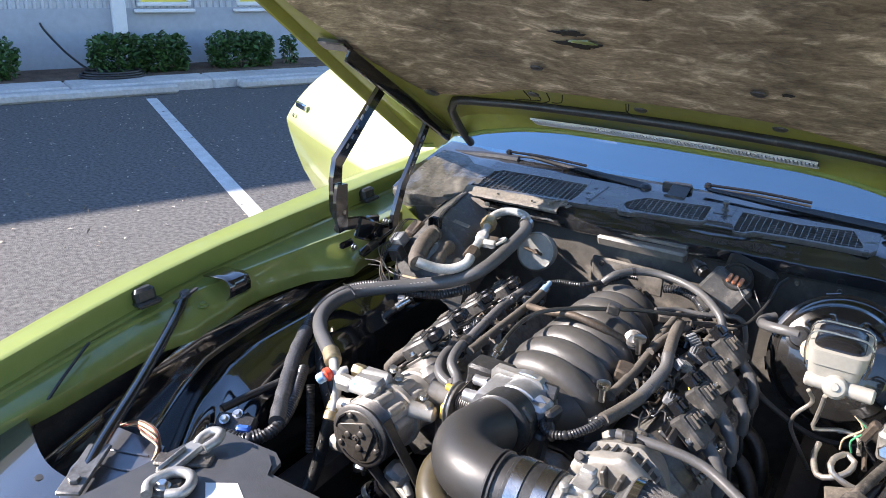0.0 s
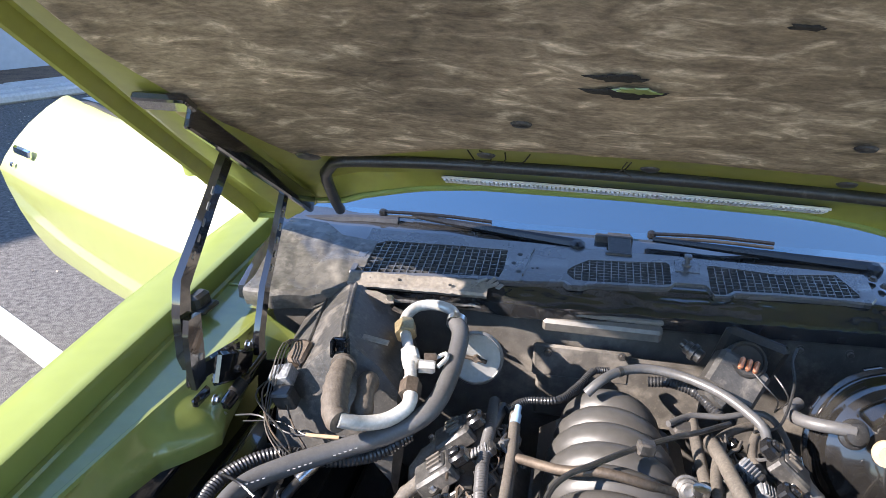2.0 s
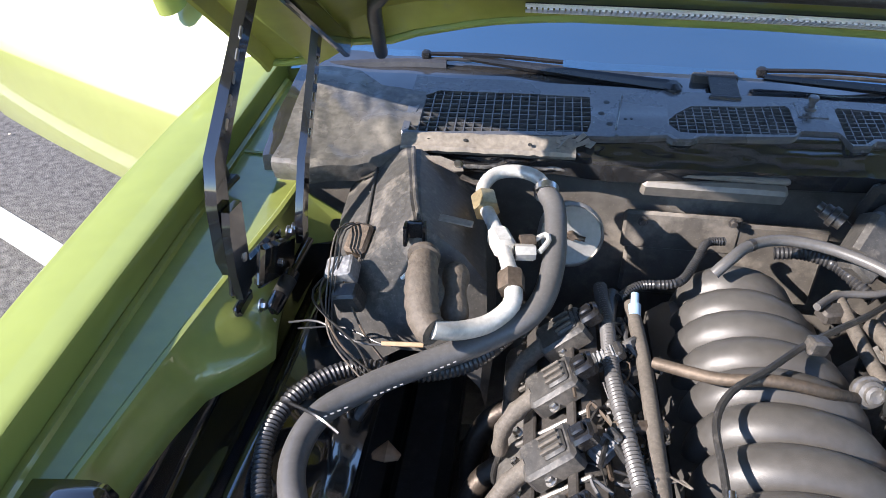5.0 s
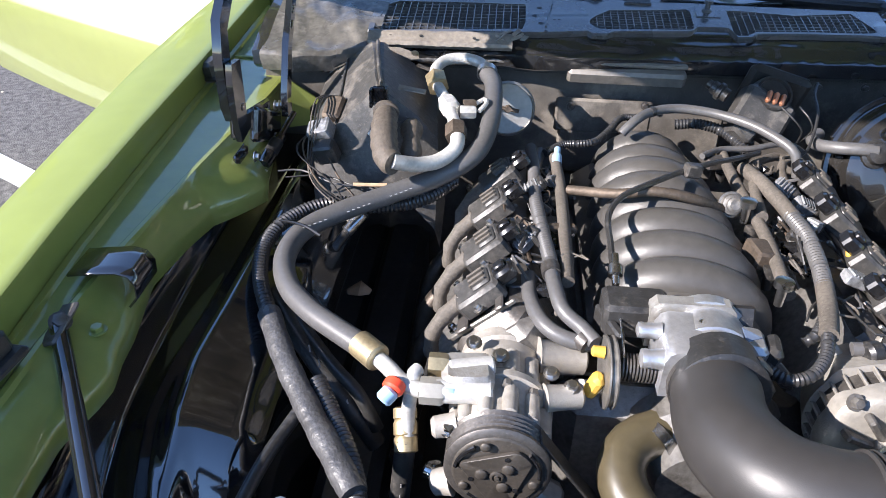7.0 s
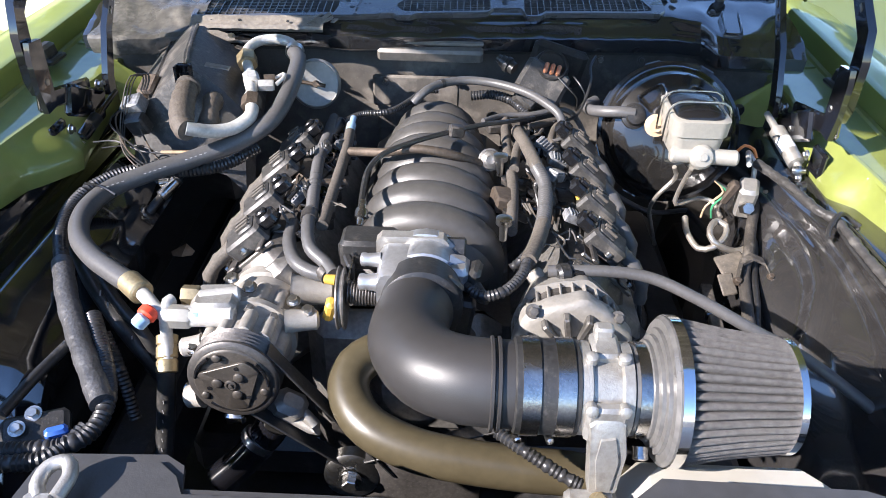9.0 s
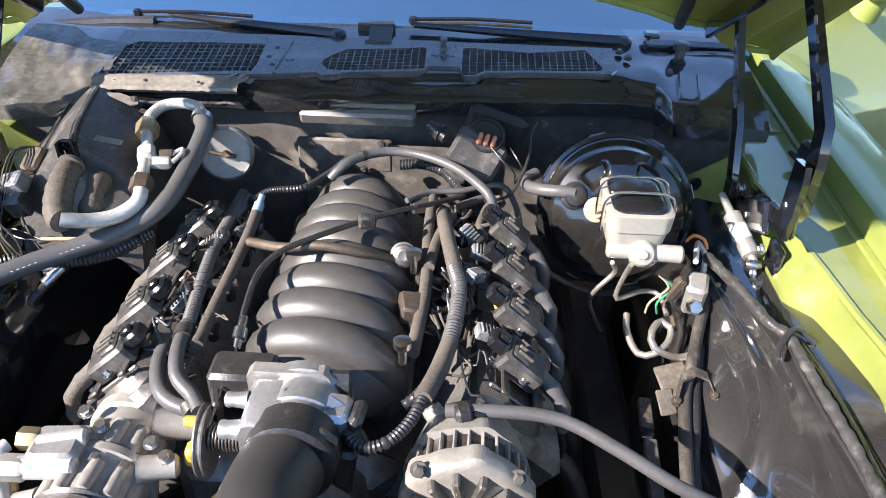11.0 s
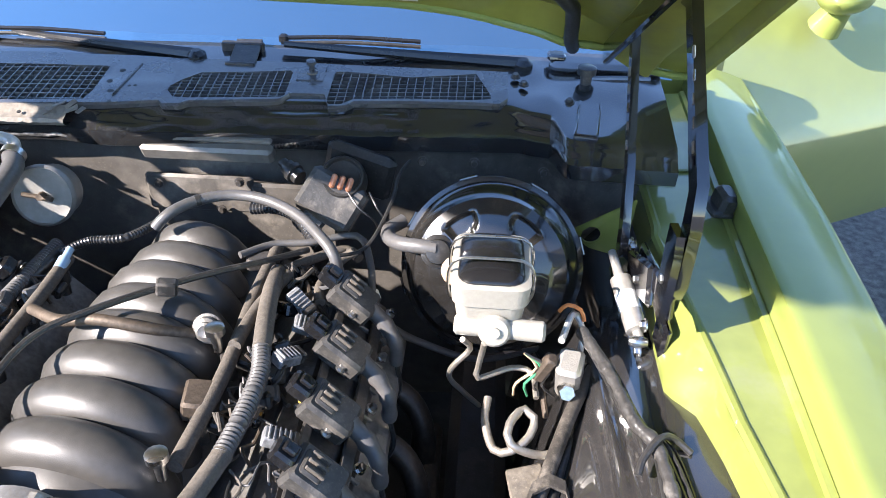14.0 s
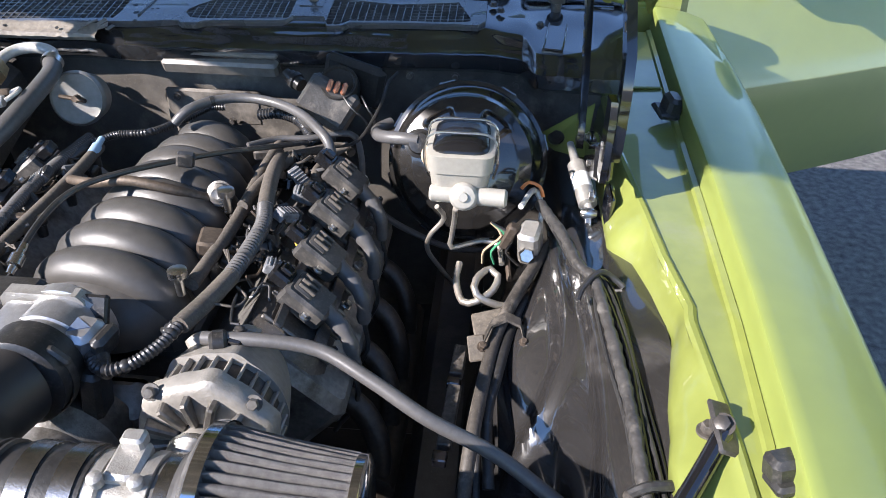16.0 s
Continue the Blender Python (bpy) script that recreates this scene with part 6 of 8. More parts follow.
s = Shape()
s.sweep([(-0.418, -0.338, 0.767), (-0.395, -0.361, 0.767), (-0.373, -0.385, 0.766), (-0.349, -0.395, 0.765)], 0.0105, 12, 0.006)
s.sweep([(-0.356, -0.369, 0.775), (-0.360, -0.376, 0.775), (-0.362, -0.389, 0.760), (-0.366, -0.391, 0.720), (-0.365, -0.406, 0.690)], 0.009, 12, 0.008)
part("port_pipe", s, "alu_tube", ac, "bent aluminium pipe")
part("service_cap", Shape().rod((-0.383, -0.403, 0.770), (-0.395, -0.414, 0.760), 0.011, 12, None, 0.003), "blue_cap", ac, "blue service port")
part("service_ring", Shape().rod((-0.379, -0.390, 0.772), (-0.385, -0.404, 0.768), 0.014, 12, None, 0.003), "red_cap", ac, "red service cap")

# belt and pulleys
s = Shape()
yb = -0.445


def strap(a, b, w=0.024, t=0.004):
    d = Vector(b) - Vector(a)
    an = math.degrees(math.atan2(d.z, d.x))
    s.box((Vector(a) + Vector(b)) / 2, (d.length, w, t), pose(0, 0, 0, 0, -an, 0).to_3x3(), 0.001)


strap((-0.205, yb, 0.755), (-0.035, yb, 0.52))
strap((-0.245, yb, 0.648), (-0.06, yb, 0.50))
strap((-0.08, yb, 0.55), (0.20, yb, 0.66))
solid("drive_belt", s, "rubber", "black ribbed drive belt running over the pulleys", "belt")
pl = thing("belt_pulley", (-0.10, -0.445, 0.50), "worn steel idler pulley with a bright bolt", "pulley")
part("wheel", Shape().lathe((-0.10, -0.43, 0.515), (0, -1, 0.1), [(0, 0.036), (0.004, 0.042), (0.024, 0.042), (0.028, 0.036), (0.029, 0.02)], 30), "steel", pl)
part("bolt", Shape().bolt((-0.10, -0.462, 0.518), (0, -1, 0.1), 0.012, 0.012), "steel", pl)
pl = thing("crank_pulley", (0.0, -0.43, 0.40), "large dark crank pulley low on the engine front", "pulley")
part("wheel", Shape().lathe((0.0, -0.42, 0.48), (0, -1, 0.05), [(0, 0.085), (0.01, 0.095), (0.03, 0.095), (0.035, 0.085), (0.036, 0.03)], 36), "dark_steel", pl)
s = Shape()
s.lathe((0.0, -0.33, 0.66), (0, -1, 0), [(0, 0.09), (0.04, 0.085), (0.06, 0.06), (0.09, 0.055)], 26)
s.sweep([(-0.02, -0.34, 0.69), (-0.035, -0.36, 0.694), (-0.050, -0.375, 0.692)], 0.024, 16, 0.01)
s.box((-0.03, -0.30, 0.60), (0.30, 0.08, 0.24), None, 0.03)
part("water_pump", s, "dark_alu", eng, "cast aluminium water pump and front cover")
s = Shape()
s.sweep([(-0.202, -0.414, 0.640), (-0.172, -0.427, 0.620), (-0.150, -0.440, 0.600), (-0.185, -0.429, 0.610)], 0.010, 10, 0.01)
s.box((-0.193, -0.421, 0.625), (0.05, 0.04, 0.05), pose(0, 0, 0, 20, 30, 0).to_3x3(), 0.01)
part("tensioner_arm", s, "alu", eng, "cast belt tensioner arm")

# alternator
al = thing("alternator", (0.205, -0.36, 0.64), "cast aluminium alternator with dark cooling slots", "alternator")
al.scale = (1.15, 1.15, 1.15)
A = Vector((0.211, -0.358, 0.716))
aax = Vector((-0.03, -1, 0.10)).normalized()
u = Vector((1, 0, 0))
u = (u - aax * u.dot(aax)).normalized()
w3 = aax.cross(u)
if w3.z < 0:
    w3 = -w3


def ringed(profile, n=72):
    """Rings about the alternator's axis; a profile row is (distance, function of the angle)."""
    return [[A + aax * d + (u * math.cos(a) + w3 * math.sin(a)) * f(a) for a in (2 * math.pi * k / n for k in range(n))] for d, f in profile]


def flared(r, h, *at):
    """Radius r with rounded lobes of height h at the angles given in degrees."""
    return lambda a: r + h * max([0.0] + [ease(1 - abs((math.degrees(a) - q + 180) % 360 - 180) / 17) for q in at])


part("rear_case", Shape().grid(ringed([(-0.092, lambda a: 0.002), (-0.092, lambda a: 0.040), (-0.086, lambda a: 0.050), (-0.060, flared(0.060, 0.006, 75, 130)), (-0.020, flared(0.070, 0.005, 75, 130)), (-0.014, flared(0.0715, 0.005, 75, 130)), (-0.012, lambda a: 0.064)]), True), "alt_case", al, "pale cast rear case")
part("front_case", Shape().grid(ringed([(0.014, lambda a: 0.064), (0.016, flared(0.0715, 0.006, 82, 140, 20)), (0.022, flared(0.0725, 0.005, 82, 140, 20)), (0.036, flared(0.0715, 0.005, 82, 140, 20)), (0.041, flared(0.068, 0.003, 82, 140, 20)), (0.043, lambda a: 0.062), (0.044, lambda a: 0.052), (0.045, lambda a: 0.028)]), True), "alt_case", al, "pale cast front case")
part("stator_band", Shape().grid(ringed([(-0.013, lambda a: 0.0645), (0.015, lambda a: 0.0645)]), True), "dark_steel", al, "dark laminated band")
for k in range(28):
    a = 2 * math.pi * k / 28
    rr = u * math.cos(a) + w3 * math.sin(a)
    part("slot_rib", Shape().box(A + aax * 0.001 + rr * 0.0655, (0.010, 0.030, 0.0034), Matrix((rr, aax, rr.cross(aax))).transposed(), 0.0015), "alt_case", al)
# black ring set in for the shade inside the front case
part("rotor_fan", Shape().grid(ringed([(0.040, lambda a: 0.050), (0.038, lambda a: 0.020)]), True), "plastic_gloss", al, "black ring for the shade inside the front case")
for k in range(13):
    a = 2 * math.pi * k / 13 + 0.3
    rr = u * math.cos(a) + w3 * math.sin(a)
    part("front_spoke", Shape().box(A + aax * 0.046 + rr * 0.044, (0.034, 0.016, 0.0085), Matrix((rr, aax, rr.cross(aax))).transposed() @ pose(0, 0, 0, 0, 0, 12).to_3x3(), 0.002), "dark_alu", al)
part("front_hub", Shape().lathe(A + aax * 0.042, aax, [(0, 0.026), (0.012, 0.025), (0.016, 0.016)], 24), "alt_case", al)
part("pulley", Shape().lathe(A + aax * 0.056, aax, [(0, 0.02), (0.004, 0.030), (0.006, 0.031)] + [(0.008 + 0.003 * i, 0.030 if i % 2 else 0.026) for i in range(7)] + [(0.031, 0.030), (0.033, 0.012)], 28), "steel", al, "small grooved pulley")
for a0, d, L in ((75, -0.060, 0.050), (130, -0.055, 0.040)):
    rr = u * math.cos(radians(a0)) + w3 * math.sin(radians(a0))
    part("rear_boss", Shape().lathe(A + aax * d + rr * 0.054, rr - aax * 0.4, [(0, 0.013), (0.016, 0.012), (0.020, 0.011), (0.0215, 0.006)], 16), "alt_case", al)
rr = u * math.cos(radians(82)) + w3 * math.sin(radians(82))
# black block set on the case to draw a notch in shade
part("case_notch", Shape().box(A - aax * 0.044 + rr * 0.0685, (0.014, 0.020, 0.016), Matrix((rr, aax, rr.cross(aax))).transposed(), 0.002), "plastic_gloss", al, "black block for a shaded square notch in the case")
part("terminal_stud", Shape().lathe(A - aax * 0.052 + rr * 0.066, rr, [(0, 0.006), (0.014, 0.006), (0.016, 0.003)], 10), "plastic", al)
for p in ((0.160, -0.388, 0.776), (0.262, -0.385, 0.768)):
    part("bolt", Shape().bolt(p, (0.1, -0.8, 0.5), 0.006, 0.008), "dark_alu", al)
part("terminal_boot", Shape().rod((0.1946, -0.3148, 0.779), (0.213, -0.309, 0.779), 0.014, 12, None, 0.004), "rubber", al, "rubber terminal boot")
o = thing("battery_cable", (0.4, -0.3, 0.75), "thick grey-black battery cable from alternator to the fender", "cable")
part("cable", Shape().sweep([(0.181, -0.299, 0.800), (0.255, -0.301, 0.805), (0.329, -0.306, 0.800), (0.398, -0.337, 0.785), (0.468, -0.367, 0.760), (0.548, -0.376, 0.720), (0.616, -0.397, 0.680), (0.675, -0.416, 0.640)], 0.0090, 12, 0.015), "hose_grey", o)


# ---- coils, rails and looms on both banks ----
def coil(p, sx, turn, name="ignition_coil"):
    p = Vector(p)
    c = thing(name, p, "dirty black ignition coil with plug and spark lead boot", "ignition coil", "ignition coils")
    m = pose(0, 0, 0, 0, sx * 38, turn).to_3x3()
    s = Shape().box(p, (0.070, 0.054, 0.034), m, 0.005)
    s.box(p + m @ Vector((-sx * 0.012, 0, 0.017)), (0.030, 0.034, 0.010), m, 0.003)
    part("coil_body", s, "dusty_plastic", c)
    s = Shape()
    for k in (-1, 0, 1):
        s.box(p + m @ Vector((-sx * 0.010, k * 0.011, 0.024)), (0.026, 0.004, 0.006), m, 0.001)
    part("coil_fin", s, "tape", c, "dusty ribbed cap")
    s = Shape().box(p + m @ Vector((-sx * 0.046, 0.0, 0.006)), (0.032, 0.030, 0.022), m, 0.004)
    s.box(p + m @ Vector((-sx * 0.046, 0.0, 0.020)), (0.018, 0.014, 0.008), m, 0.002)
    part("plug", s, "plastic_gloss", c, "black wiring plug")
    s = Shape()
    a = p + m @ Vector((sx * 0.028, 0, 0.004))
    b = p + m @ Vector((sx * 0.060, -0.004, 0.002))
    s.sweep([a, b, b + Vector((sx * 0.016, -0.012, -0.024)), b + Vector((sx * 0.018, -0.016, -0.062))], 0.0115, 12, 0.008, lambda q, S: 0.0125 - 0.003 * q / S + (0.002 if (q % 0.03) < 0.006 else 0))
    part("boot", s, "tape" if sx < 0 else "hose_grey", c, "dusty grey spark lead boot")
    s = Shape()
    d = b + Vector((sx * 0.018, -0.016, -0.062))
    s.sweep([d, d + Vector((sx * 0.004, -0.006, -0.05)), d + Vector((-sx * 0.03, -0.012, -0.11))], 0.004, 8, 0.012)
    part("lead", s, "rubber", c)
    for k in (-1, 1):
        part("bolt", Shape().bolt(p + m @ Vector((sx * 0.010, k * 0.027, -0.004)), m @ Vector((0, 0, 1)), 0.005, 0.006), "steel", c)


for p in ((-0.268, 0.115, 0.790), (-0.280, 0.008, 0.790), (-0.284, -0.108, 0.787), (-0.288, -0.204, 0.778)):
    coil(p, -1, 12)
for p in ((0.276, 0.136, 0.795), (0.280, 0.024, 0.793), (0.282, -0.086, 0.790), (0.284, -0.184, 0.782)):
    coil(p, 1, -10)

for sx, pts, lab in ((-1, [(-0.173, 0.180, 0.806), (-0.167, 0.057, 0.806), (-0.167, -0.095, 0.806), (-0.168, -0.204, 0.805)], "brown dusty fuel rail beside the intake"), (1, [(0.136, 0.255, 0.802), (0.135, 0.112, 0.803), (0.140, -0.048, 0.804), (0.131, -0.198, 0.804)], "brown dusty fuel rail beside the intake")):
    o = thing("fuel_rail", pts[0], lab, "fuel rail", "fuel rails")
    part("rail", Shape().sweep(pts, 0.010, 12, 0.012), "tape", o)
    for k in range(4):
        a = Vector(pts[0]).lerp(Vector(pts[-1]), (k + 0.3) / 4)
        s = Shape().lathe(a + Vector((0, 0, -0.045)), (0, 0, 1), [(0, 0.008), (0.02, 0.009), (0.022, 0.012), (0.04, 0.012)], 12)
        s.box(a + Vector((sx * 0.022, 0, -0.018)), (0.026, 0.018, 0.016), pose(0, 0, 0, 0, sx * 25, 0).to_3x3(), 0.003)
        part("injector", s, "plastic", o, "black fuel injector")
part("rail_tip", Shape().lathe((-0.171, 0.148, 0.808), (0.05, 0.8, 0.25), [(0, 0.009), (0.02, 0.009), (0.022, 0.006), (0.04, 0.006)], 14), "blue_cap", o, "silver test fitting with blue band")
# crossover pipe and regulator
o = thing("fuel_regulator", (0.10, 0.0, 0.81), "round metal fuel regulator on a brown crossover pipe", "fuel regulator")
part("pipe", Shape().sweep([(-0.156, 0.044, 0.815), (-0.089, -0.002, 0.838), (-0.028, -0.013, 0.852), (0.032, -0.012, 0.842), (0.083, 0.012, 0.815)], 0.008, 12, 0.01), "rusty", o, "brown fuel crossover pipe")
part("body", Shape().lathe(Vector((0.099, 0.015, 0.812)) + Vector((0, 0.02, 0.0)), (0.05, -0.9, 0.45), [(0, 0.012), (0.004, 0.018), (0.014, 0.021), (0.017, 0.021), (0.018, 0.0175), (0.026, 0.0165), (0.028, 0.012), (0.034, 0.012), (0.036, 0.008), (0.0345, 0.003)], 24), "dark_alu", o)

# ---- hoses and pipes on the passenger side ----
o = thing("ac_hose", (-0.45, 0.0, 0.80), "thick grey air conditioning hose with white printing", "hose")
part("hose", Shape().sweep([(-0.305, 0.315, 0.905), (-0.291, 0.279, 0.897), (-0.291, 0.166, 0.875), (-0.312, 0.091, 0.848), (-0.369, 0.059, 0.818), (-0.446, 0.023, 0.798), (-0.515, -0.021, 0.788), (-0.569, -0.070, 0.778), (-0.583, -0.139, 0.772), (-0.562, -0.206, 0.768), (-0.518, -0.259, 0.767), (-0.465, -0.302, 0.767), (-0.424, -0.332, 0.767)], 0.0165, 16, 0.010), "hose_grey", o)
part("crimp", Shape().rod((-0.440, -0.318, 0.767), (-0.408, -0.348, 0.767), 0.0185, 16, None, 0.003), "brass", o, "yellow plated crimp sleeve")
for k in range(3):
    a = Vector((-0.565, -0.095, 0.797)).lerp(Vector((-0.405, 0.006, 0.824)), k / 2.6)
    b = Vector((-0.565, -0.095, 0.797)).lerp(Vector((-0.405, 0.006, 0.824)), (k + 0.6) / 2.6)
    for j in range(5):
        p0, p1 = a.lerp(b, j / 5), a.lerp(b, (j + 0.6) / 5)
        part("print_bar", Shape().box((p0 + p1) / 2 + Vector((0, -0.004, 0.0005)), ((p1 - p0).length * 0.8, 0.0016, 0.0006), pose(0, 0, 0, 25, 0, math.degrees(math.atan2((p1 - p0).y, (p1 - p0).x))).to_3x3()), "pale_grey", o, "pale printed bar")
o = thing("ac_pipe", (-0.40, 0.10, 0.84), "bent aluminium air conditioning pipe with brass nuts", "pipe")
part("lower_pipe", Shape().sweep([(-0.440, 0.005, 0.868), (-0.425, 0.012, 0.862), (-0.400, 0.030, 0.852), (-0.370, 0.052, 0.850), (-0.345, 0.078, 0.862), (-0.345, 0.102, 0.878), (-0.352, 0.125, 0.885)], 0.0125, 14, 0.008), "alu_tube", o)
part("nut", Shape().hexagon((-0.346, 0.095, 0.872), (-0.08, 0.75, 0.30), 0.019, 0.030), "rusty", o, "brown union nut")
part("valve_pipe", Shape().sweep([(-0.349, 0.118, 0.884), (-0.362, 0.17, 0.888), (-0.380, 0.23, 0.892), (-0.396, 0.275, 0.895)], 0.0105, 14, 0.01).box((-0.366, 0.19, 0.888), (0.03, 0.05, 0.03), pose(0, 0, 0, 0, 0, 20).to_3x3(), 0.006), "alu_tube", o)
part("nut", Shape().hexagon((-0.392, 0.265, 0.893), (-0.25, 0.9, 0.25), 0.021, 0.034), "brass", o, "brass union nut")
part("nut", Shape().hexagon((-0.340, 0.185, 0.893), (1, 0.25, 0), 0.011, 0.022), "rusty", o, "brown union nut")
part("nut", Shape().hexagon((-0.345, 0.165, 0.889), (1, 0.1, 0), 0.012, 0.028), "alu_tube", o)
part("capillary", Shape().sweep([(-0.322, 0.19, 0.893), (-0.305, 0.20, 0.90), (-0.300, 0.185, 0.90), (-0.312, 0.165, 0.892)], 0.004, 8, 0.006), "alu_tube", o)
part("upper_pipe", Shape().sweep([(-0.400, 0.288, 0.897), (-0.402, 0.315, 0.908), (-0.385, 0.345, 0.916), (-0.350, 0.355, 0.918), (-0.318, 0.345, 0.914), (-0.305, 0.318, 0.906)], 0.0105, 14, 0.008), "alu_tube", o)
part("hose_band", Shape().lathe((-0.305, 0.322, 0.908), (0.05, -1, -0.3), [(0, 0.018), (0, 0.0195), (0.012, 0.0195), (0.012, 0.018)], 20, False), "steel", o)

o = thing("vacuum_canister", (-0.27, 0.30, 0.80), "round pale metal vacuum canister on the firewall", "canister")
ca = Vector((0.10, -0.95, 0.30)).normalized()
CC = Vector((-0.262, 0.305, 0.842))
part("dish", Shape().lathe(CC + ca * 0.012, -ca, [(0, 0.002), (0.002, 0.036), (0.0, 0.046), (-0.004, 0.048), (0.002, 0.052), (0.008, 0.052), (0.012, 0.047), (0.05, 0.045), (0.06, 0.03)], 32), "canister", o)
part("arm", Shape().sweep([CC + ca * 0.02 + Vector((-0.03, 0, 0.004)), CC + ca * 0.02, CC + ca * 0.022 + Vector((0.02, 0, -0.003))], 0.004, 8, 0.01).lathe(CC + ca * 0.012, ca, [(0, 0.008), (0.012, 0.006)], 10), "rusty", o, "small linkage arm")

hv = thing("heater_box", (-0.48, 0.28, 0.70), "black moulded heater box with dusty lid on the firewall", "heater box")
rows = [
    [(-0.640, 0.385, 0.80), (-0.628, 0.382, 0.852), (-0.598, 0.378, 0.886), (-0.576, 0.374, 0.905), (-0.532, 0.374, 0.936), (-0.507, 0.374, 0.935), (-0.452, 0.368, 0.900), (-0.405, 0.365, 0.866), (-0.385, 0.365, 0.80)],
    [(-0.638, 0.30, 0.79), (-0.626, 0.300, 0.842), (-0.598, 0.304, 0.872), (-0.572, 0.306, 0.893), (-0.516, 0.302, 0.934), (-0.499, 0.300, 0.931), (-0.442, 0.300, 0.892), (-0.398, 0.300, 0.858), (-0.375, 0.30, 0.79)],
    [(-0.628, 0.215, 0.77), (-0.616, 0.215, 0.825), (-0.590, 0.220, 0.856), (-0.567, 0.222, 0.873), (-0.501, 0.216, 0.930), (-0.484, 0.212, 0.926), (-0.428, 0.220, 0.884), (-0.388, 0.220, 0.848), (-0.368, 0.22, 0.77)],
    [(-0.612, 0.158, 0.75), (-0.602, 0.156, 0.805), (-0.582, 0.160, 0.836), (-0.562, 0.163, 0.854), (-0.488, 0.168, 0.924), (-0.473, 0.166, 0.918), (-0.418, 0.170, 0.874), (-0.382, 0.162, 0.835), (-0.365, 0.16, 0.75)],
    [(-0.606, 0.140, 0.72), (-0.598, 0.138, 0.760), (-0.580, 0.142, 0.792), (-0.560, 0.150, 0.806), (-0.494, 0.152, 0.862), (-0.472, 0.148, 0.866), (-0.416, 0.148, 0.832), (-0.378, 0.140, 0.795), (-0.365, 0.14, 0.72)],
    [(-0.60, 0.11, 0.64), (-0.59, 0.11, 0.66), (-0.575, 0.11, 0.68), (-0.555, 0.11, 0.70), (-0.50, 0.11, 0.74), (-0.47, 0.11, 0.74), (-0.415, 0.11, 0.72), (-0.38, 0.11, 0.68), (-0.37, 0.11, 0.64)],
]
part("case", Shape().grid(rows), "dusty_plastic", hv, "faceted dusty black case", angle=14)
s = Shape()
s.sweep([(-0.520, 0.372, 0.938), (-0.508, 0.300, 0.9355), (-0.492, 0.214, 0.931), (-0.480, 0.168, 0.924)], 0.0035, 8, 0.02)
s.sweep([(-0.578, 0.374, 0.906), (-0.574, 0.306, 0.895), (-0.569, 0.222, 0.876), (-0.564, 0.164, 0.857)], 0.0022, 6, 0.02)
part("case_ridge", s, "dusty_plastic", hv, "moulded ridge along the case")
s = Shape().grid([[(-0.603, 0.392, 0.872), (-0.594, 0.366, 0.897), (-0.580, 0.372, 0.903)], [(-0.640, 0.398, 0.862), (-0.632, 0.372, 0.868), (-0.610, 0.372, 0.880)]])
part("side_ear", s, "dusty_lip", hv, "dusty torn mounting ear")
part("ear_bolt", Shape().lathe((-0.617, 0.388, 0.868), (0, -0.7, 0.7), [(0, 0.008), (0.004, 0.008), (0.006, 0.005)], 12), "dark_steel", hv)
s = Shape().prism([(0, 0), (0.030, 0.010), (0.068, 0.006), (0.074, -0.006), (0.060, -0.012), (0.034, -0.006)], 0, 0.003, Matrix.Translation((-0.508, 0.362, 0.928)) @ pose(0, 0, 0, 24, 10, -6))
part("rear_ear", s, "dusty_lip", hv, "thin dusty mounting ear")
part("ear_bolt", Shape().lathe((-0.447, 0.358, 0.918), (0, -0.6, 0.8), [(0, 0.009), (0.003, 0.009), (0.004, 0.006), (0.008, 0.005)], 14), "steel", hv)
s = Shape().box((-0.432, 0.198, 0.912), (0.050, 0.012, 0.003), pose(0, 0, 0, 20, 6, -6).to_3x3(), 0.001)
part("wire_tab", s, "dusty_lip", hv, "small perforated metal tab")
s = Shape().box((-0.484, 0.160, 0.915), (0.022, 0.006, 0.034), pose(0, 0, 0, 16, 0, 0).to_3x3(), 0.002).box((-0.471, 0.152, 0.915), (0.005, 0.018, 0.032), None, 0.001).box((-0.497, 0.152, 0.912), (0.005, 0.018, 0.032), None, 0.001)
part("clip", s, "plastic_gloss", hv, "black clip above the pipe elbow")
part("clip_tab", Shape().box((-0.476, 0.140, 0.896), (0.008, 0.006, 0.026), pose(0, 0, 0, 14, 0, 0).to_3x3(), 0.002), "dusty_lip", hv)
s = Shape()
s.sweep([(-0.467, 0.130, 0.899), (-0.466, 0.108, 0.898), (-0.464, 0.076, 0.890), (-0.459, 0.044, 0.876), (-0.450, 0.018, 0.865), (-0.438, 0.006, 0.863)], 0.020, 18, 0.006, lambda q, S: 0.0175 + 0.0048 * math.sin(math.pi * min(1, q / S * 0.85)) + 0.0010 * math.sin(q * 300))
s.lathe((-0.467, 0.124, 0.900), (0.02, -0.95, -0.08), [(0, 0.012), (0.002, 0.0225), (0.008, 0.0225), (0.010, 0.017)], 18)
part("taped_elbow", s, "elbow_tape", hv, "brown taped pipe elbow")
s = Shape().sweep([(-0.424, 0.128, 0.872), (-0.421, 0.098, 0.872), (-0.418, 0.066, 0.858), (-0.420, 0.045, 0.840)], 0.017, 14, 0.006, lambda q, S: 0.017 + 0.0025 * math.sin(q * 110))
part("grommet", s, "elbow_tape", hv)
o = thing("blower_relay", (-0.57, 0.12, 0.82), "grey relay with brown plug and loose wires", "relay")
part("relay_case", Shape().box((-0.586, 0.140, 0.850), (0.042, 0.034, 0.030), pose(0, 0, 0, 24, -20, -8).to_3x3(), 0.003), "pale_plug", o, "pale grey relay case")
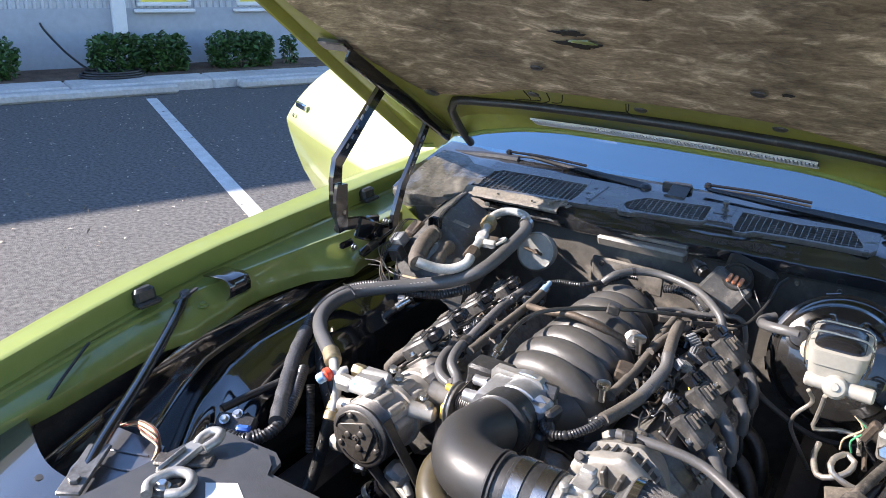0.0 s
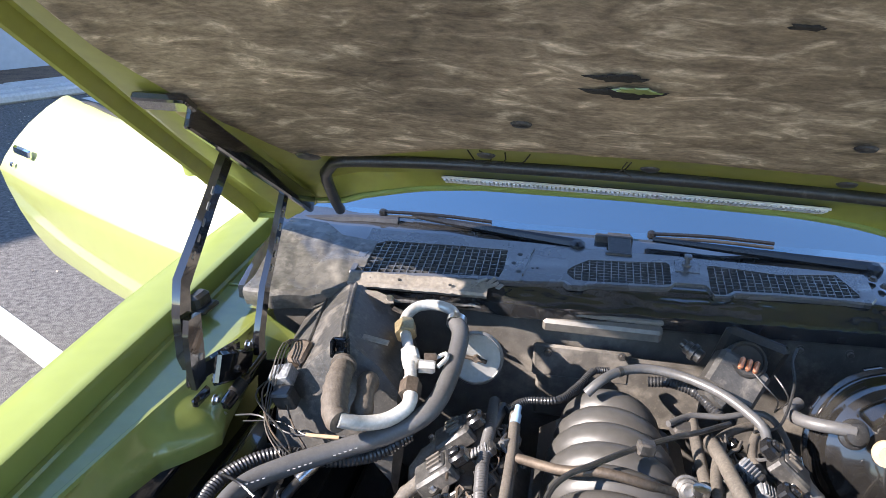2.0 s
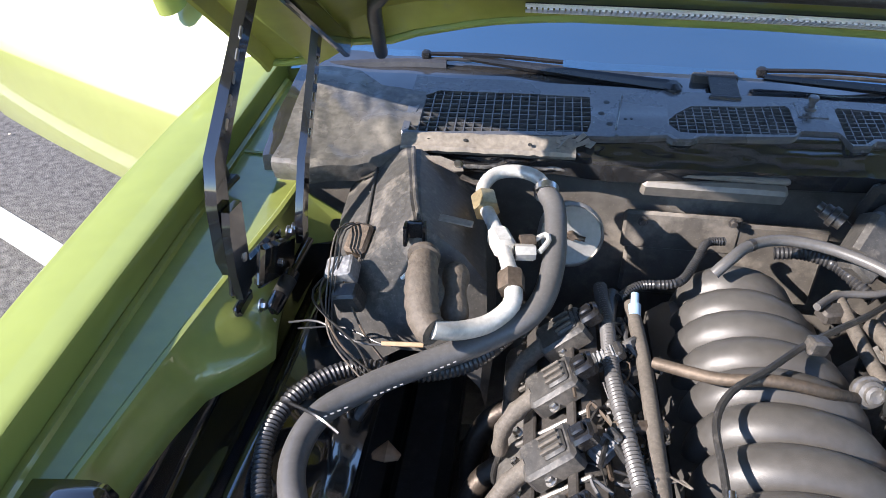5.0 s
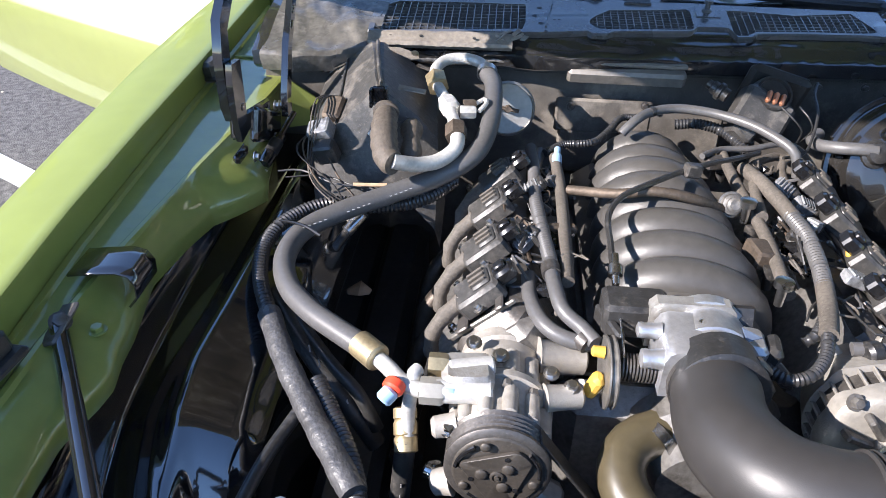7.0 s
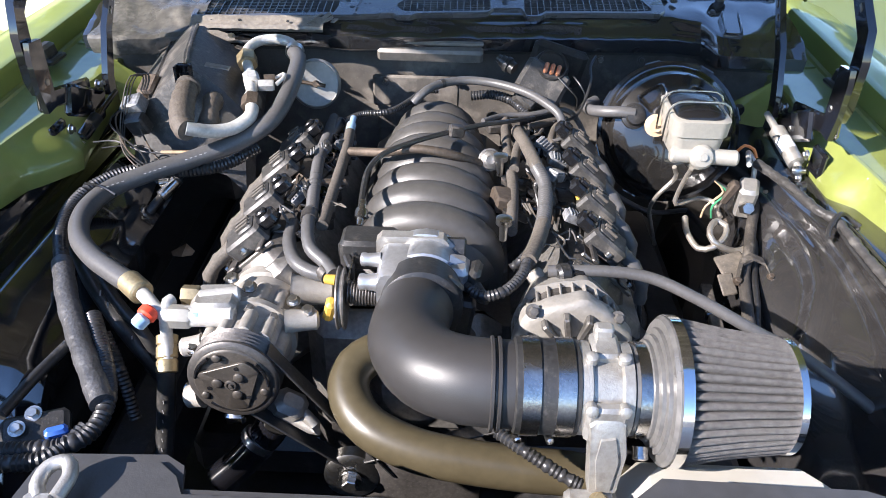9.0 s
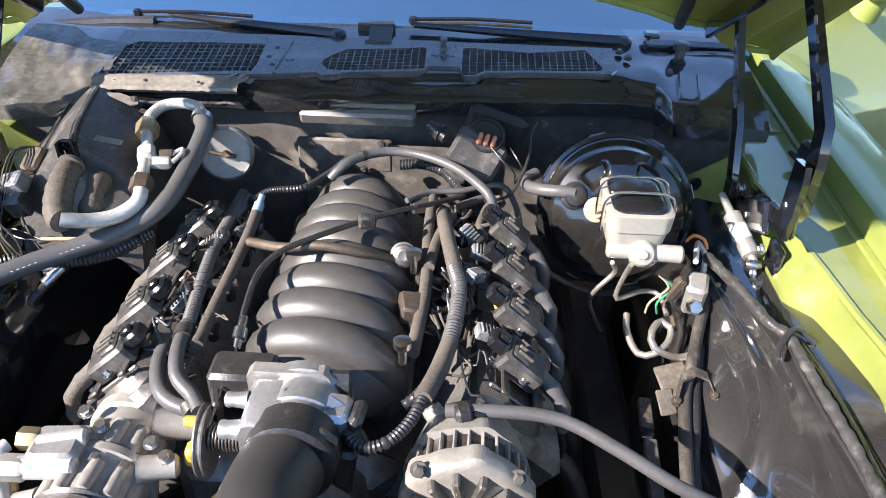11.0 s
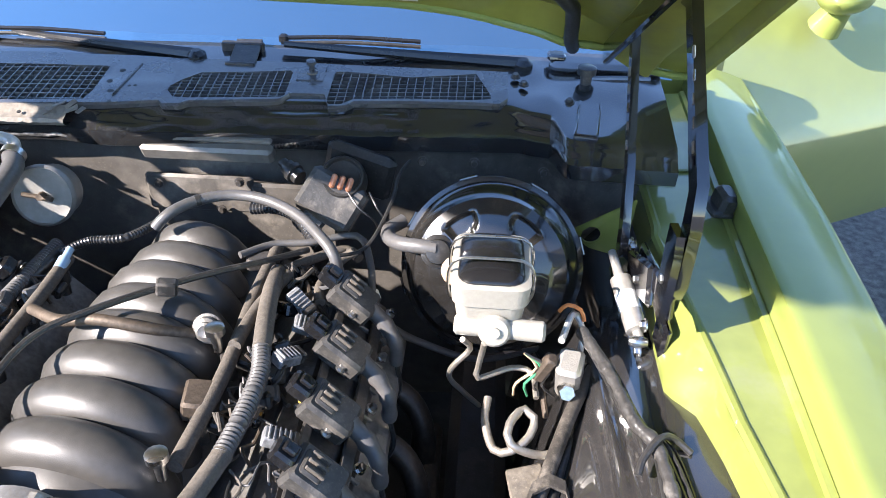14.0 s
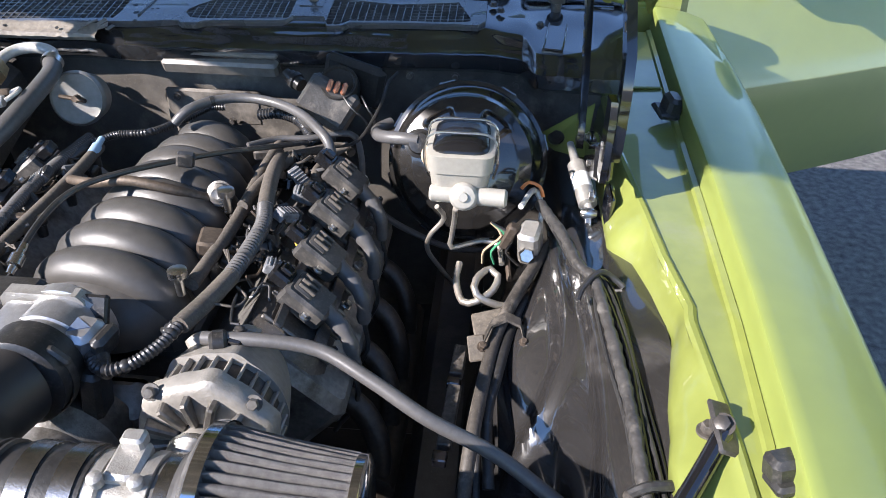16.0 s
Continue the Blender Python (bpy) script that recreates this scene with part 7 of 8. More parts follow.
part("relay_base", Shape().box((-0.572, 0.112, 0.824), (0.040, 0.028, 0.040), pose(0, 0, 0, 20, -14, -8).to_3x3(), 0.004), "plastic", o, "black relay base")
part("relay_plug", Shape().box((-0.572, 0.195, 0.866), (0.034, 0.05, 0.03), pose(0, 0, 0, 30, 0, -10).to_3x3(), 0.005), "rusty", o, "brown plug")
for k in range(3):
    s = Shape().sweep([(-0.585 + 0.008 * k, 0.215, 0.885), (-0.600 + 0.006 * k, 0.18, 0.893), (-0.602 + 0.006 * k, 0.13, 0.862), (-0.590 + 0.004 * k, 0.06, 0.800), (-0.52 + 0.01 * k, -0.02 + 0.004 * k, 0.785)], 0.0013, 6, 0.015)
    part("wire", s, ("tape", "rubber", "rubber", "rubber", "wire_tan")[k], o)
part("wire", Shape().sweep([(-0.650, 0.075, 0.800), (-0.610, 0.083, 0.800), (-0.551, 0.054, 0.795), (-0.501, 0.059, 0.790), (-0.451, 0.072, 0.790)], 0.0016, 6, 0.012), "hose_grey", o)
part("wire", Shape().sweep([(-0.640, 0.082, 0.785), (-0.575, 0.087, 0.790), (-0.511, 0.058, 0.790), (-0.455, 0.067, 0.790)], 0.0014, 6, 0.012), "rubber", o)
part("splice", Shape().sweep([(-0.516, 0.058, 0.792), (-0.459, 0.063, 0.792)], 0.0035, 8, 0.01), "wire_tan", o, "orange and tan wire splice")
part("wire", Shape().sweep([(-0.499, 0.126, 0.855), (-0.484, 0.129, 0.868), (-0.463, 0.134, 0.870)], 0.003, 6, 0.008), "alu_tube", o)

# ribbed looms down the passenger side
o = thing("wiring_loom", (-0.55, -0.2, 0.60), "black ribbed wiring loom wrapped in shiny tape", "wiring loom")
part("loom", Shape().ribbed([(-0.347, 0.106, 0.785), (-0.395, 0.054, 0.775), (-0.462, 0.029, 0.770), (-0.547, 0.029, 0.770), (-0.605, -0.015, 0.765), (-0.631, -0.078, 0.755), (-0.620, -0.156, 0.745), (-0.583, -0.240, 0.735)], 0.0125, 0.0065, 0.16, 12), "loom", o)
part("wrapped_run", Shape().sweep([(-0.586, -0.232, 0.735), (-0.541, -0.318, 0.728), (-0.490, -0.399, 0.720), (-0.440, -0.473, 0.715), (-0.412, -0.514, 0.710)], 0.017, 16, 0.0025, lambda q, S: 0.0166 + 0.0002 * math.sin(q * 420) + 0.0006 * math.sin(q * 110)), "wrap", o, "shiny tape-wrapped length")
part("lower_loom", Shape().ribbed([(-0.490, -0.349, 0.722), (-0.440, -0.435, 0.712), (-0.412, -0.499, 0.705), (-0.411, -0.550, 0.700), (-0.438, -0.580, 0.700), (-0.509, -0.593, 0.700)], 0.0125, 0.0065, 0.16, 12), "loom", o)
part("lower_loom", Shape().ribbed([(-0.423, -0.549, 0.698), (-0.449, -0.600, 0.700), (-0.499, -0.612, 0.700)], 0.012, 0.0065, 0.16, 12), "loom", o)
part("side_loom", Shape().ribbed([(-0.494, -0.325, 0.670), (-0.465, -0.359, 0.620), (-0.447, -0.385, 0.550)], 0.010, 0.0065, 0.16, 10), "loom", o)
part("hose_tie", Shape().sweep([(-0.607, -0.068, 0.790), (-0.566, -0.094, 0.800), (-0.534, -0.113, 0.795)], 0.0025, 6, 0.006), "plastic_gloss", o, "black tie around hose and loom")
o = thing("heater_hoses", (-0.48, -0.2, 0.60), "pair of black rubber hoses beside the loom", "hose")
part("hose", Shape().sweep([(-0.604, -0.153, 0.710), (-0.551, -0.222, 0.690), (-0.500, -0.271, 0.660), (-0.458, -0.303, 0.630), (-0.420, -0.319, 0.580)], 0.0145, 12, 0.014), "rubber", o)
part("hose", Shape().sweep([(-0.563, -0.188, 0.700), (-0.493, -0.266, 0.680), (-0.447, -0.303, 0.660), (-0.419, -0.318, 0.610)], 0.010, 12, 0.014), "rubber", o)
part("hose", Shape().sweep([(-0.505, -0.396, 0.712), (-0.527, -0.467, 0.705), (-0.537, -0.537, 0.705)], 0.0085, 10, 0.014), "rubber", o, "hose running to the front corner")
for (a, b) in (((-0.534, -0.240, 0.685), (-0.516, -0.256, 0.677)), ((-0.516, -0.258, 0.675), (-0.499, -0.274, 0.667)), ((-0.470, -0.296, 0.640), (-0.455, -0.306, 0.633))):
    part("print_bar", Shape().box((Vector(a) + Vector(b)) / 2 + Vector((0, -0.006, 0.0125)), (0.0022, (Vector(a) - Vector(b)).length * 0.6, 0.001), pose(0, 0, 0, 0, 0, 20).to_3x3()), "pale_grey", o)
o = thing("suction_hose", (-0.335, -0.42, 0.5), "black hose with crimped bright ferrule below the compressor", "hose")
part("hose", Shape().sweep([(-0.367, -0.406, 0.690), (-0.370, -0.423, 0.640), (-0.375, -0.445, 0.580), (-0.376, -0.474, 0.540)], 0.0135, 14, 0.014), "rubber", o)
part("crimp", Shape().lathe((-0.372, -0.375, 0.715), Vector((-0.367, -0.406, 0.685)) - Vector((-0.372, -0.375, 0.715)), [(0, 0.011), (0.002, 0.0155), (0.014, 0.0155), (0.016, 0.0135), (0.02, 0.0155), (0.034, 0.0155), (0.036, 0.0135), (0.04, 0.0155), (0.055, 0.0155), (0.057, 0.012)], 16), "brass", o, "bright crimped ferrule")
for k in range(6):
    a, b = Vector((-0.371, -0.424, 0.640)), Vector((-0.376, -0.459, 0.560))
    p0, p1 = a.lerp(b, k / 6), a.lerp(b, (k + 0.6) / 6)
    part("print_bar", Shape().box((p0 + p1) / 2 + Vector((0.002, -0.0125, 0.004)), (0.0012, 0.001, (p1 - p0).length * 0.7), None), "pale_grey", o)
o = thing("relay_bracket", (-0.50, -0.55, 0.52), "black bracket with two bright bolts and blue plug", "bracket")
part("plate", Shape().box((-0.484, -0.554, 0.695), (0.082, 0.05, 0.022), pose(0, 0, 0, 20, 0, 20).to_3x3(), 0.006), "plastic", o)
for q in ((-0.490, -0.539, 0.712), (-0.500, -0.564, 0.710)):
    part("bolt", Shape().bolt(q, (0.1, -0.5, 1), 0.0072, 0.006), "steel", o)
M["blue_plug"] = mat("blue_plastic", (0.04, 0.12, 0.45), 0.4, var=0.1)
part("plug", Shape().box((-0.450, -0.564, 0.708), (0.028, 0.015, 0.014), pose(0, 0, 0, 10, 0, 25).to_3x3(), 0.004), "blue_plug", o, "blue plug")
# dark drier line low behind the compressor
o = thing("drier_line", (-0.42, 0.0, 0.60), "black pipe with bright fitting low by the heater box", "pipe")
part("pipe", Shape().sweep([(-0.502, 0.086, 0.720), (-0.527, 0.059, 0.700), (-0.547, 0.026, 0.680), (-0.579, 0.007, 0.620), (-0.597, -0.029, 0.550)], 0.009, 10, 0.012), "rubber", o)
part("fitting", Shape().rod((-0.505, 0.078, 0.722), (-0.531, 0.052, 0.700), 0.0115, 12, None, 0.002), "steel", o)
part("tee", Shape().rod((-0.535, 0.068, 0.720), (-0.517, 0.072, 0.722), 0.008, 10), "steel", o)
o = thing("heat_shield_tag", (-0.38, -0.16, 0.55), "pale cardboard-coloured tag down beside the engine", "tag")
part("sheet", Shape().grid([[(-0.533, 0.115, 0.560), (-0.493, 0.074, 0.560)], [(-0.552, 0.053, 0.550), (-0.497, 0.066, 0.555)]]), "wire_tan", o)
o.children[0].modifiers.new("thick", "SOLIDIFY").thickness = 0.002
o = thing("lower_radiator_pipe", (-0.2, -0.5, 0.45), "glossy dark blue silicone elbow with clamp", "pipe")
part("elbow", Shape().sweep([(-0.211, -0.426, 0.600), (-0.231, -0.427, 0.570), (-0.266, -0.443, 0.530), (-0.301, -0.457, 0.500)], 0.026, 16, 0.012), "gloss", o)
part("clamp", Shape().lathe((-0.238, -0.428, 0.565), Vector((-0.266, -0.443, 0.530)) - Vector((-0.238, -0.428, 0.565)), [(0, 0.0265), (0, 0.0285), (0.012, 0.0285), (0.012, 0.0265)], 24, False), "steel", o)
o = thing("screw_fitting", (-0.28, -0.45, 0.6), "worn bright fitting beneath the compressor", "fitting")
part("body", Shape().rod((-0.342, -0.415, 0.650), (-0.303, -0.431, 0.645), 0.012, 10, None, 0.003).rod((-0.328, -0.413, 0.660), (-0.325, -0.425, 0.630), 0.007, 8), "steel", o)
part("clip", Shape().box((-0.266, -0.440, 0.620), (0.03, 0.02, 0.02), None, 0.004), "steel", o)

# ---- looms and hoses across the engine ----
o = thing("vacuum_hose", (0.0, 0.30, 0.80), "grey rubber hose arching behind the intake manifold", "hose")
part("hose", Shape().sweep([(-0.052, 0.235, 0.835), (-0.030, 0.246, 0.856), (0.003, 0.280, 0.861), (0.055, 0.303, 0.861), (0.117, 0.290, 0.861), (0.176, 0.249, 0.860), (0.218, 0.205, 0.852), (0.241, 0.180, 0.838), (0.250, 0.170, 0.800)], 0.0088, 12, 0.012), "hose_grey", o)
part("band", Shape().lathe((0.001, 0.278, 0.861), (0.82, 0.57, 0.05), [(0, 0.0086), (0, 0.0096), (0.008, 0.0096), (0.008, 0.0086)], 14, False), "plastic", o)
part("loom", Shape().ribbed([(-0.19, 0.190, 0.808), (-0.157, 0.221, 0.812), (-0.101, 0.233, 0.815), (-0.065, 0.298, 0.812), (-0.038, 0.358, 0.812), (-0.008, 0.372, 0.810)], 0.0075, 0.005, 0.18, 10), "loom", o, "thin ribbed loom")
part("loom", Shape().ribbed([(0.067, 0.351, 0.808), (0.110, 0.344, 0.815), (0.152, 0.323, 0.812), (0.181, 0.287, 0.800), (0.198, 0.267, 0.790)], 0.011, 0.006, 0.18, 10), "loom", o, "ribbed loom behind the intake")
o = thing("throttle_cable", (0.0, 0.0, 0.80), "thin black throttle cable looping over the intake", "cable")
part("cable", Shape().sweep([(-0.108, -0.192, 0.826), (-0.109, -0.149, 0.838), (-0.107, -0.085, 0.846), (-0.084, -0.043, 0.856), (-0.038, -0.007, 0.862), (0.020, 0.053, 0.855), (0.082, 0.107, 0.848), (0.138, 0.159, 0.835), (0.193, 0.218, 0.820)], 0.0048, 8, 0.012), "rubber", o)
part("ferrule", Shape().lathe((-0.106, -0.221, 0.818), (0.02, 0.9, 0.35), [(0, 0.005), (0.012, 0.006), (0.014, 0.010), (0.030, 0.010), (0.032, 0.006), (0.05, 0.005)], 14), "steel", o, "bright cable end ferrule")
part("inner_wire", Shape().sweep([(-0.106, -0.221, 0.818), (-0.106, -0.265, 0.815), (-0.106, -0.318, 0.810), (-0.107, -0.353, 0.805)], 0.0016, 6, 0.02), "steel", o)
part("clip", Shape().box((0.038, 0.055, 0.858), (0.028, 0.02, 0.022), pose(0, 0, 0, 0, 10, 15).to_3x3(), 0.003), "plastic", o)
o = thing("brake_vacuum_line", (0.25, 0.2, 0.80), "grey hose from the intake to the brake booster", "hose")
part("hose", Shape().sweep([(0.090, 0.201, 0.815), (0.131, 0.240, 0.812), (0.190, 0.251, 0.812), (0.243, 0.272, 0.815), (0.272, 0.260, 0.815), (0.291, 0.210, 0.800), (0.301, 0.169, 0.770), (0.324, 0.169, 0.720), (0.378, 0.198, 0.660), (0.467, 0.237, 0.600), (0.574, 0.320, 0.560)], 0.0058, 10, 0.012), "hose_grey", o)
part("pinch", Shape().rod((0.297, 0.179, 0.775), (0.303, 0.168, 0.768), 0.0095, 10), "label", o, "white tape mark")
lw = thing("engine_harness", (0.17, 0.0, 0.78), "brown taped and ribbed engine wiring harness", "wiring loom")
part("taped_run", Shape().sweep([(0.157, 0.171, 0.810), (0.164, 0.104, 0.822), (0.175, 0.032, 0.826), (0.184, -0.019, 0.824)], 0.0125, 12, 0.008), "tape", lw)
part("ribbed_run", Shape().ribbed([(0.182, -0.013, 0.824), (0.192, -0.064, 0.820), (0.188, -0.135, 0.816), (0.180, -0.191, 0.812)], 0.0125, 0.006, 0.12, 12), "hose_grey", lw)
part("taped_run", Shape().sweep([(0.182, -0.182, 0.812), (0.168, -0.241, 0.812), (0.152, -0.292, 0.812)], 0.0125, 12, 0.008), "tape", lw)
part("ribbed_run", Shape().ribbed([(0.152, -0.289, 0.812), (0.140, -0.325, 0.808), (0.117, -0.356, 0.803), (0.091, -0.367, 0.800), (0.072, -0.359, 0.800), (0.059, -0.340, 0.803)], 0.0085, 0.0055, 0.2, 12), "loom", lw)
part("ribbed_run", Shape().ribbed([(0.160, -0.252, 0.808), (0.142, -0.282, 0.805), (0.128, -0.288, 0.795)], 0.008, 0.0055, 0.2, 10), "loom", lw)
part("taped_run", Shape().sweep([(0.173, 0.165, 0.810), (0.152, 0.076, 0.815), (0.143, -0.005, 0.815)], 0.009, 10, 0.008), "tape", lw)
part("branch", Shape().sweep([(0.168, 0.173, 0.812), (0.200, 0.225, 0.800), (0.244, 0.260, 0.795), (0.267, 0.244, 0.790)], 0.008, 10, 0.01), "tape", lw)
part("branch", Shape().sweep([(0.264, 0.236, 0.810), (0.240, 0.220, 0.800), (0.223, 0.151, 0.800), (0.231, 0.114, 0.800)], 0.008, 10, 0.01), "tape", lw)
part("bracket", Shape().box((0.122, 0.210, 0.800), (0.05, 0.03, 0.02), pose(0, 0, 0, 0, 0, 15).to_3x3(), 0.004), "dark_steel", lw)
part("bracket", Shape().box((0.121, -0.092, 0.800), (0.035, 0.05, 0.03), pose(0, 0, 0, 0, 10, 10).to_3x3(), 0.004), "rusty", lw)
ll = thing("engine_harness", (-0.17, 0.0, 0.78), "ribbed and taped harness along the intake", "wiring loom")
part("ribbed_run", Shape().ribbed([(-0.214, 0.224, 0.800), (-0.211, 0.124, 0.808), (-0.210, 0.022, 0.810), (-0.200, -0.085, 0.810), (-0.190, -0.170, 0.810)], 0.011, 0.006, 0.15, 12), "hose_grey", ll)
part("taped_run", Shape().sweep([(-0.197, 0.211, 0.800), (-0.205, 0.155, 0.800), (-0.210, 0.099, 0.802)], 0.010, 10, 0.008), "rubber", ll)
part("taped_run", Shape().sweep([(-0.192, -0.165, 0.810), (-0.187, -0.222, 0.810), (-0.176, -0.262, 0.800), (-0.151, -0.284, 0.790), (-0.135, -0.306, 0.785)], 0.0105, 12, 0.008), "hose_grey", ll)
part("coolant_hose", Shape().sweep([(-0.220, -0.174, 0.790), (-0.217, -0.226, 0.785), (-0.197, -0.273, 0.780), (-0.163, -0.293, 0.775), (-0.129, -0.295, 0.775)], 0.011, 12, 0.008), "hose_grey", ll, "thin grey coolant hose")
part("clamp", Shape().rod((-0.153, -0.292, 0.780), (-0.143, -0.303, 0.778), 0.0135, 12), "dark_steel", ll)
part("clamp", Shape().rod((-0.192, -0.176, 0.810), (-0.190, -0.197, 0.810), 0.0135, 12), "dark_steel", ll)
part("yoke", Shape().box((-0.181, -0.064, 0.805), (0.07, 0.018, 0.014), pose(0, 0, 0, 0, 5, 12).to_3x3(), 0.004), "rusty", ll)
yc = thing("yellow_clip", (0.26, -0.08, 0.79), "yellow plastic connector lock on the coil harness", "connector")
part("lock", Shape().box((0.261, -0.082, 0.803), (0.030, 0.026, 0.016), pose(0, 0, 0, 0, 35, -20).to_3x3(), 0.004), "yellow", yc)
# small plugs, studs and loose wires scattered over both banks
rp = random.Random(12)
for k in range(20):
    side = -1 if k < 9 else 1
    cx, cy = (lerp(545, 455, rp.random()), rp.uniform(235, 420)) if side < 0 else (rp.uniform(965, 1040), rp.uniform(225, 420))
    y = lerp(0.19, -0.21, (cy - 225) / 195)
    x = side * rp.uniform(0.170, 0.205)
    z = rp.uniform(0.785, 0.803)
    q = thing("wiring_plug", (x, y, z), "small dusty wiring plug on the engine harness", "connector", "harness plugs")
    m = pose(0, 0, 0, rp.uniform(-30, 30), rp.uniform(-40, 40), rp.uniform(-60, 60)).to_3x3()
    part("shell", Shape().box((x, y, z), (0.030, 0.020, 0.016), m, 0.003).box(Vector((x, y, z)) + m @ Vector((0.016, 0, 0)), (0.010, 0.024, 0.020), m, 0.003), rp.choice(("plastic", "plastic_gloss", "dusty_plastic", "flange_grey" if k % 5 == 0 else "plastic")), q)
    d = m @ Vector((-0.015, 0, 0))
    for j in range(2):
        s = Shape().sweep([Vector((x, y, z)) + d, Vector((x, y, z)) + d * 2.0 + Vector((0, rp.uniform(-0.02, 0.02), 0.008)), Vector((x - side * 0.012, y + rp.uniform(-0.05, 0.05), z - 0.01))], 0.0022, 6, 0.01)
        part("wire", s, rp.choice(("rubber", "rubber", "tape", "rusty", "hose_grey")), q)

# ---- driver side: booster, master cylinder, lines ----
bo = thing("brake_booster", (0.475, 0.28, 0.62), "round glossy black brake booster on the firewall", "brake booster")
bx = Vector((-0.05, -0.93, 0.36)).normalized()
BC = Vector((0.477, 0.262, 0.778))
u = Vector((1, 0, 0))
u = (u - bx * u.dot(bx)).normalized()
w4 = bx.cross(u)
if w4.z < 0:
    w4 = -w4
BOOST = [(0, 0.09), (0.02, 0.125), (0.05, 0.138), (0.062, 0.140), (0.064, 0.145), (0.070, 0.146), (0.076, 0.145), (0.078, 0.138), (0.088, 0.135), (0.100, 0.124), (0.116, 0.118), (0.126, 0.095), (0.134, 0.06), (0.137, 0.03)]
sec = []
for (d0, r0), (d1, r1) in zip(BOOST, BOOST[1:]):
    n = 8 if d0 >= 0.116 and r1 > 0.05 else 2
    sec += [(lerp(d0, d1, k / n), lerp(r0, r1, k / n)) for k in range(n)]
sec += [BOOST[-1], (0.1375, 0.002)]


def pressed(a, r):
    """Depth of the two pressed pockets in the booster's face."""
    d = 0.0
    for c, side in ((56, 1), (122, -1)):
        t = (math.degrees(a) - c) / 18 * side
        lo = 0.064 + 0.014 * max(0.0, t)
        d = max(d, ease((1 - abs(t)) / 0.35) * ease((r - lo) / 0.007) * ease((0.103 - r) / 0.008))
    return d


rows = []
for d, r in sec:
    ring = []
    for k in range(160):
        a = 2 * math.pi * k / 160
        ring.append(tuple(BC + bx * (d - 0.07 - (0.011 * pressed(a, r) if d > 0.1 else 0)) + (u * math.cos(a) + w4 * math.sin(a)) * r))
    rows.append(ring)
part("shell", Shape().grid(rows, True), "booster", bo)
for k in range(8):
    a = 2 * math.pi * k / 8 + 0.3
    dirv = u * math.cos(a) + w4 * math.sin(a)
    part("crimp_tab", Shape().box(BC + dirv * 0.147, (0.03, 0.012, 0.004), Matrix((dirv.cross(bx), bx, dirv)).transposed(), 0.001), "gloss", bo)
part("check_valve", Shape().lathe((0.392, 0.225, 0.826), (0.1, -0.85, 0.5), [(0, 0.024), (0.004, 0.026), (0.010, 0.026), (0.013, 0.020), (0.022, 0.018), (0.024, 0.010)], 22), "rubber", bo, "rubber check valve grommet")
part("vacuum_elbow", Shape().sweep([(0.392, 0.214, 0.838), (0.365, 0.218, 0.838), (0.335, 0.232, 0.832), (0.312, 0.262, 0.822), (0.310, 0.295, 0.818), (0.330, 0.318, 0.82)], 0.0115, 12, 0.008), "hose_grey", bo, "grey vacuum elbow hose")
mc = thing("master_cylinder", (0.487, 0.10, 0.80), "pale cast master cylinder with black capped reservoir", "master cylinder")
part("bore", Shape().lathe((0.482, 0.205, 0.818), (0.01, -1, 0.04), [(0, 0.028), (0.15, 0.027), (0.165, 0.020)], 20), "white_metal", mc)
rows = []
for z, gx, gy in ((0.822, -0.006, -0.010), (0.84, -0.002, -0.004), (0.866, 0.001, 0.0), (0.868, 0.004, 0.003), (0.898, 0.006, 0.005), (0.9, 0.003, 0.002)):
    hx, hy, q = 0.047 + gx, 0.062 + gy, 0.020
    ring = []
    for cx, cy, a0 in ((hx - q, hy - q, 0), (-hx + q, hy - q, 90), (-hx + q, -hy + q, 180), (hx - q, -hy + q, 270)):
        for j in range(5):
            a = radians(a0 + 22.5 * j)
            ring.append((0.474 + cx + q * math.cos(a), 0.102 + cy + q * math.sin(a), z))
    rows.append(ring)
part("reservoir", Shape().grid(rows, True, True), "white_metal", mc, "pale cast reservoir")
rows = []
for z, g in ((0.896, -0.003), (0.902, -0.003), (0.905, -0.005), (0.909, -0.010), (0.913, -0.020), (0.915, -0.036)):
    hx, hy = 0.047 + g, 0.062 + g
    q = min(0.022, 0.7 * min(hx, hy))
    ring = []
    for cx, cy, a0 in ((hx - q, hy - q, 0), (-hx + q, hy - q, 90), (-hx + q, -hy + q, 180), (hx - q, -hy + q, 270)):
        for j in range(5):
            a = radians(a0 + 22.5 * j)
            ring.append((0.474 + cx + max(q, 0.004) * math.cos(a), 0.102 + cy + max(q, 0.004) * math.sin(a), z))
    rows.append(ring)
part("lid", Shape().grid(rows, True, True), "plastic_gloss", mc, "shiny black reservoir lid")
for y in (0.075, 0.128):
    part("bail_wire", Shape().sweep([(0.422, y + 0.02, 0.835), (0.417, y, 0.87), (0.419, y - 0.004, 0.905), (0.433, y - 0.004, 0.921), (0.474, y - 0.004, 0.923), (0.515, y - 0.004, 0.921), (0.529, y - 0.004, 0.905), (0.531, y, 0.87), (0.526, y + 0.02, 0.835)], 0.0021, 8, 0.008), "steel", mc, "steel bail wire")
part("front_bar", Shape().rod((0.428, 0.050, 0.829), (0.550, 0.042, 0.829), 0.0145, 18, None, 0.004), "white_metal", mc)
part("front_plug", Shape().lathe((0.482, 0.045, 0.829), (0, -0.9, 0.35), [(0, 0.022), (0.014, 0.022), (0.019, 0.018), (0.021, 0.008), (0.024, 0.007), (0.024, 0.002)], 24), "white_metal", mc, "round front plug")
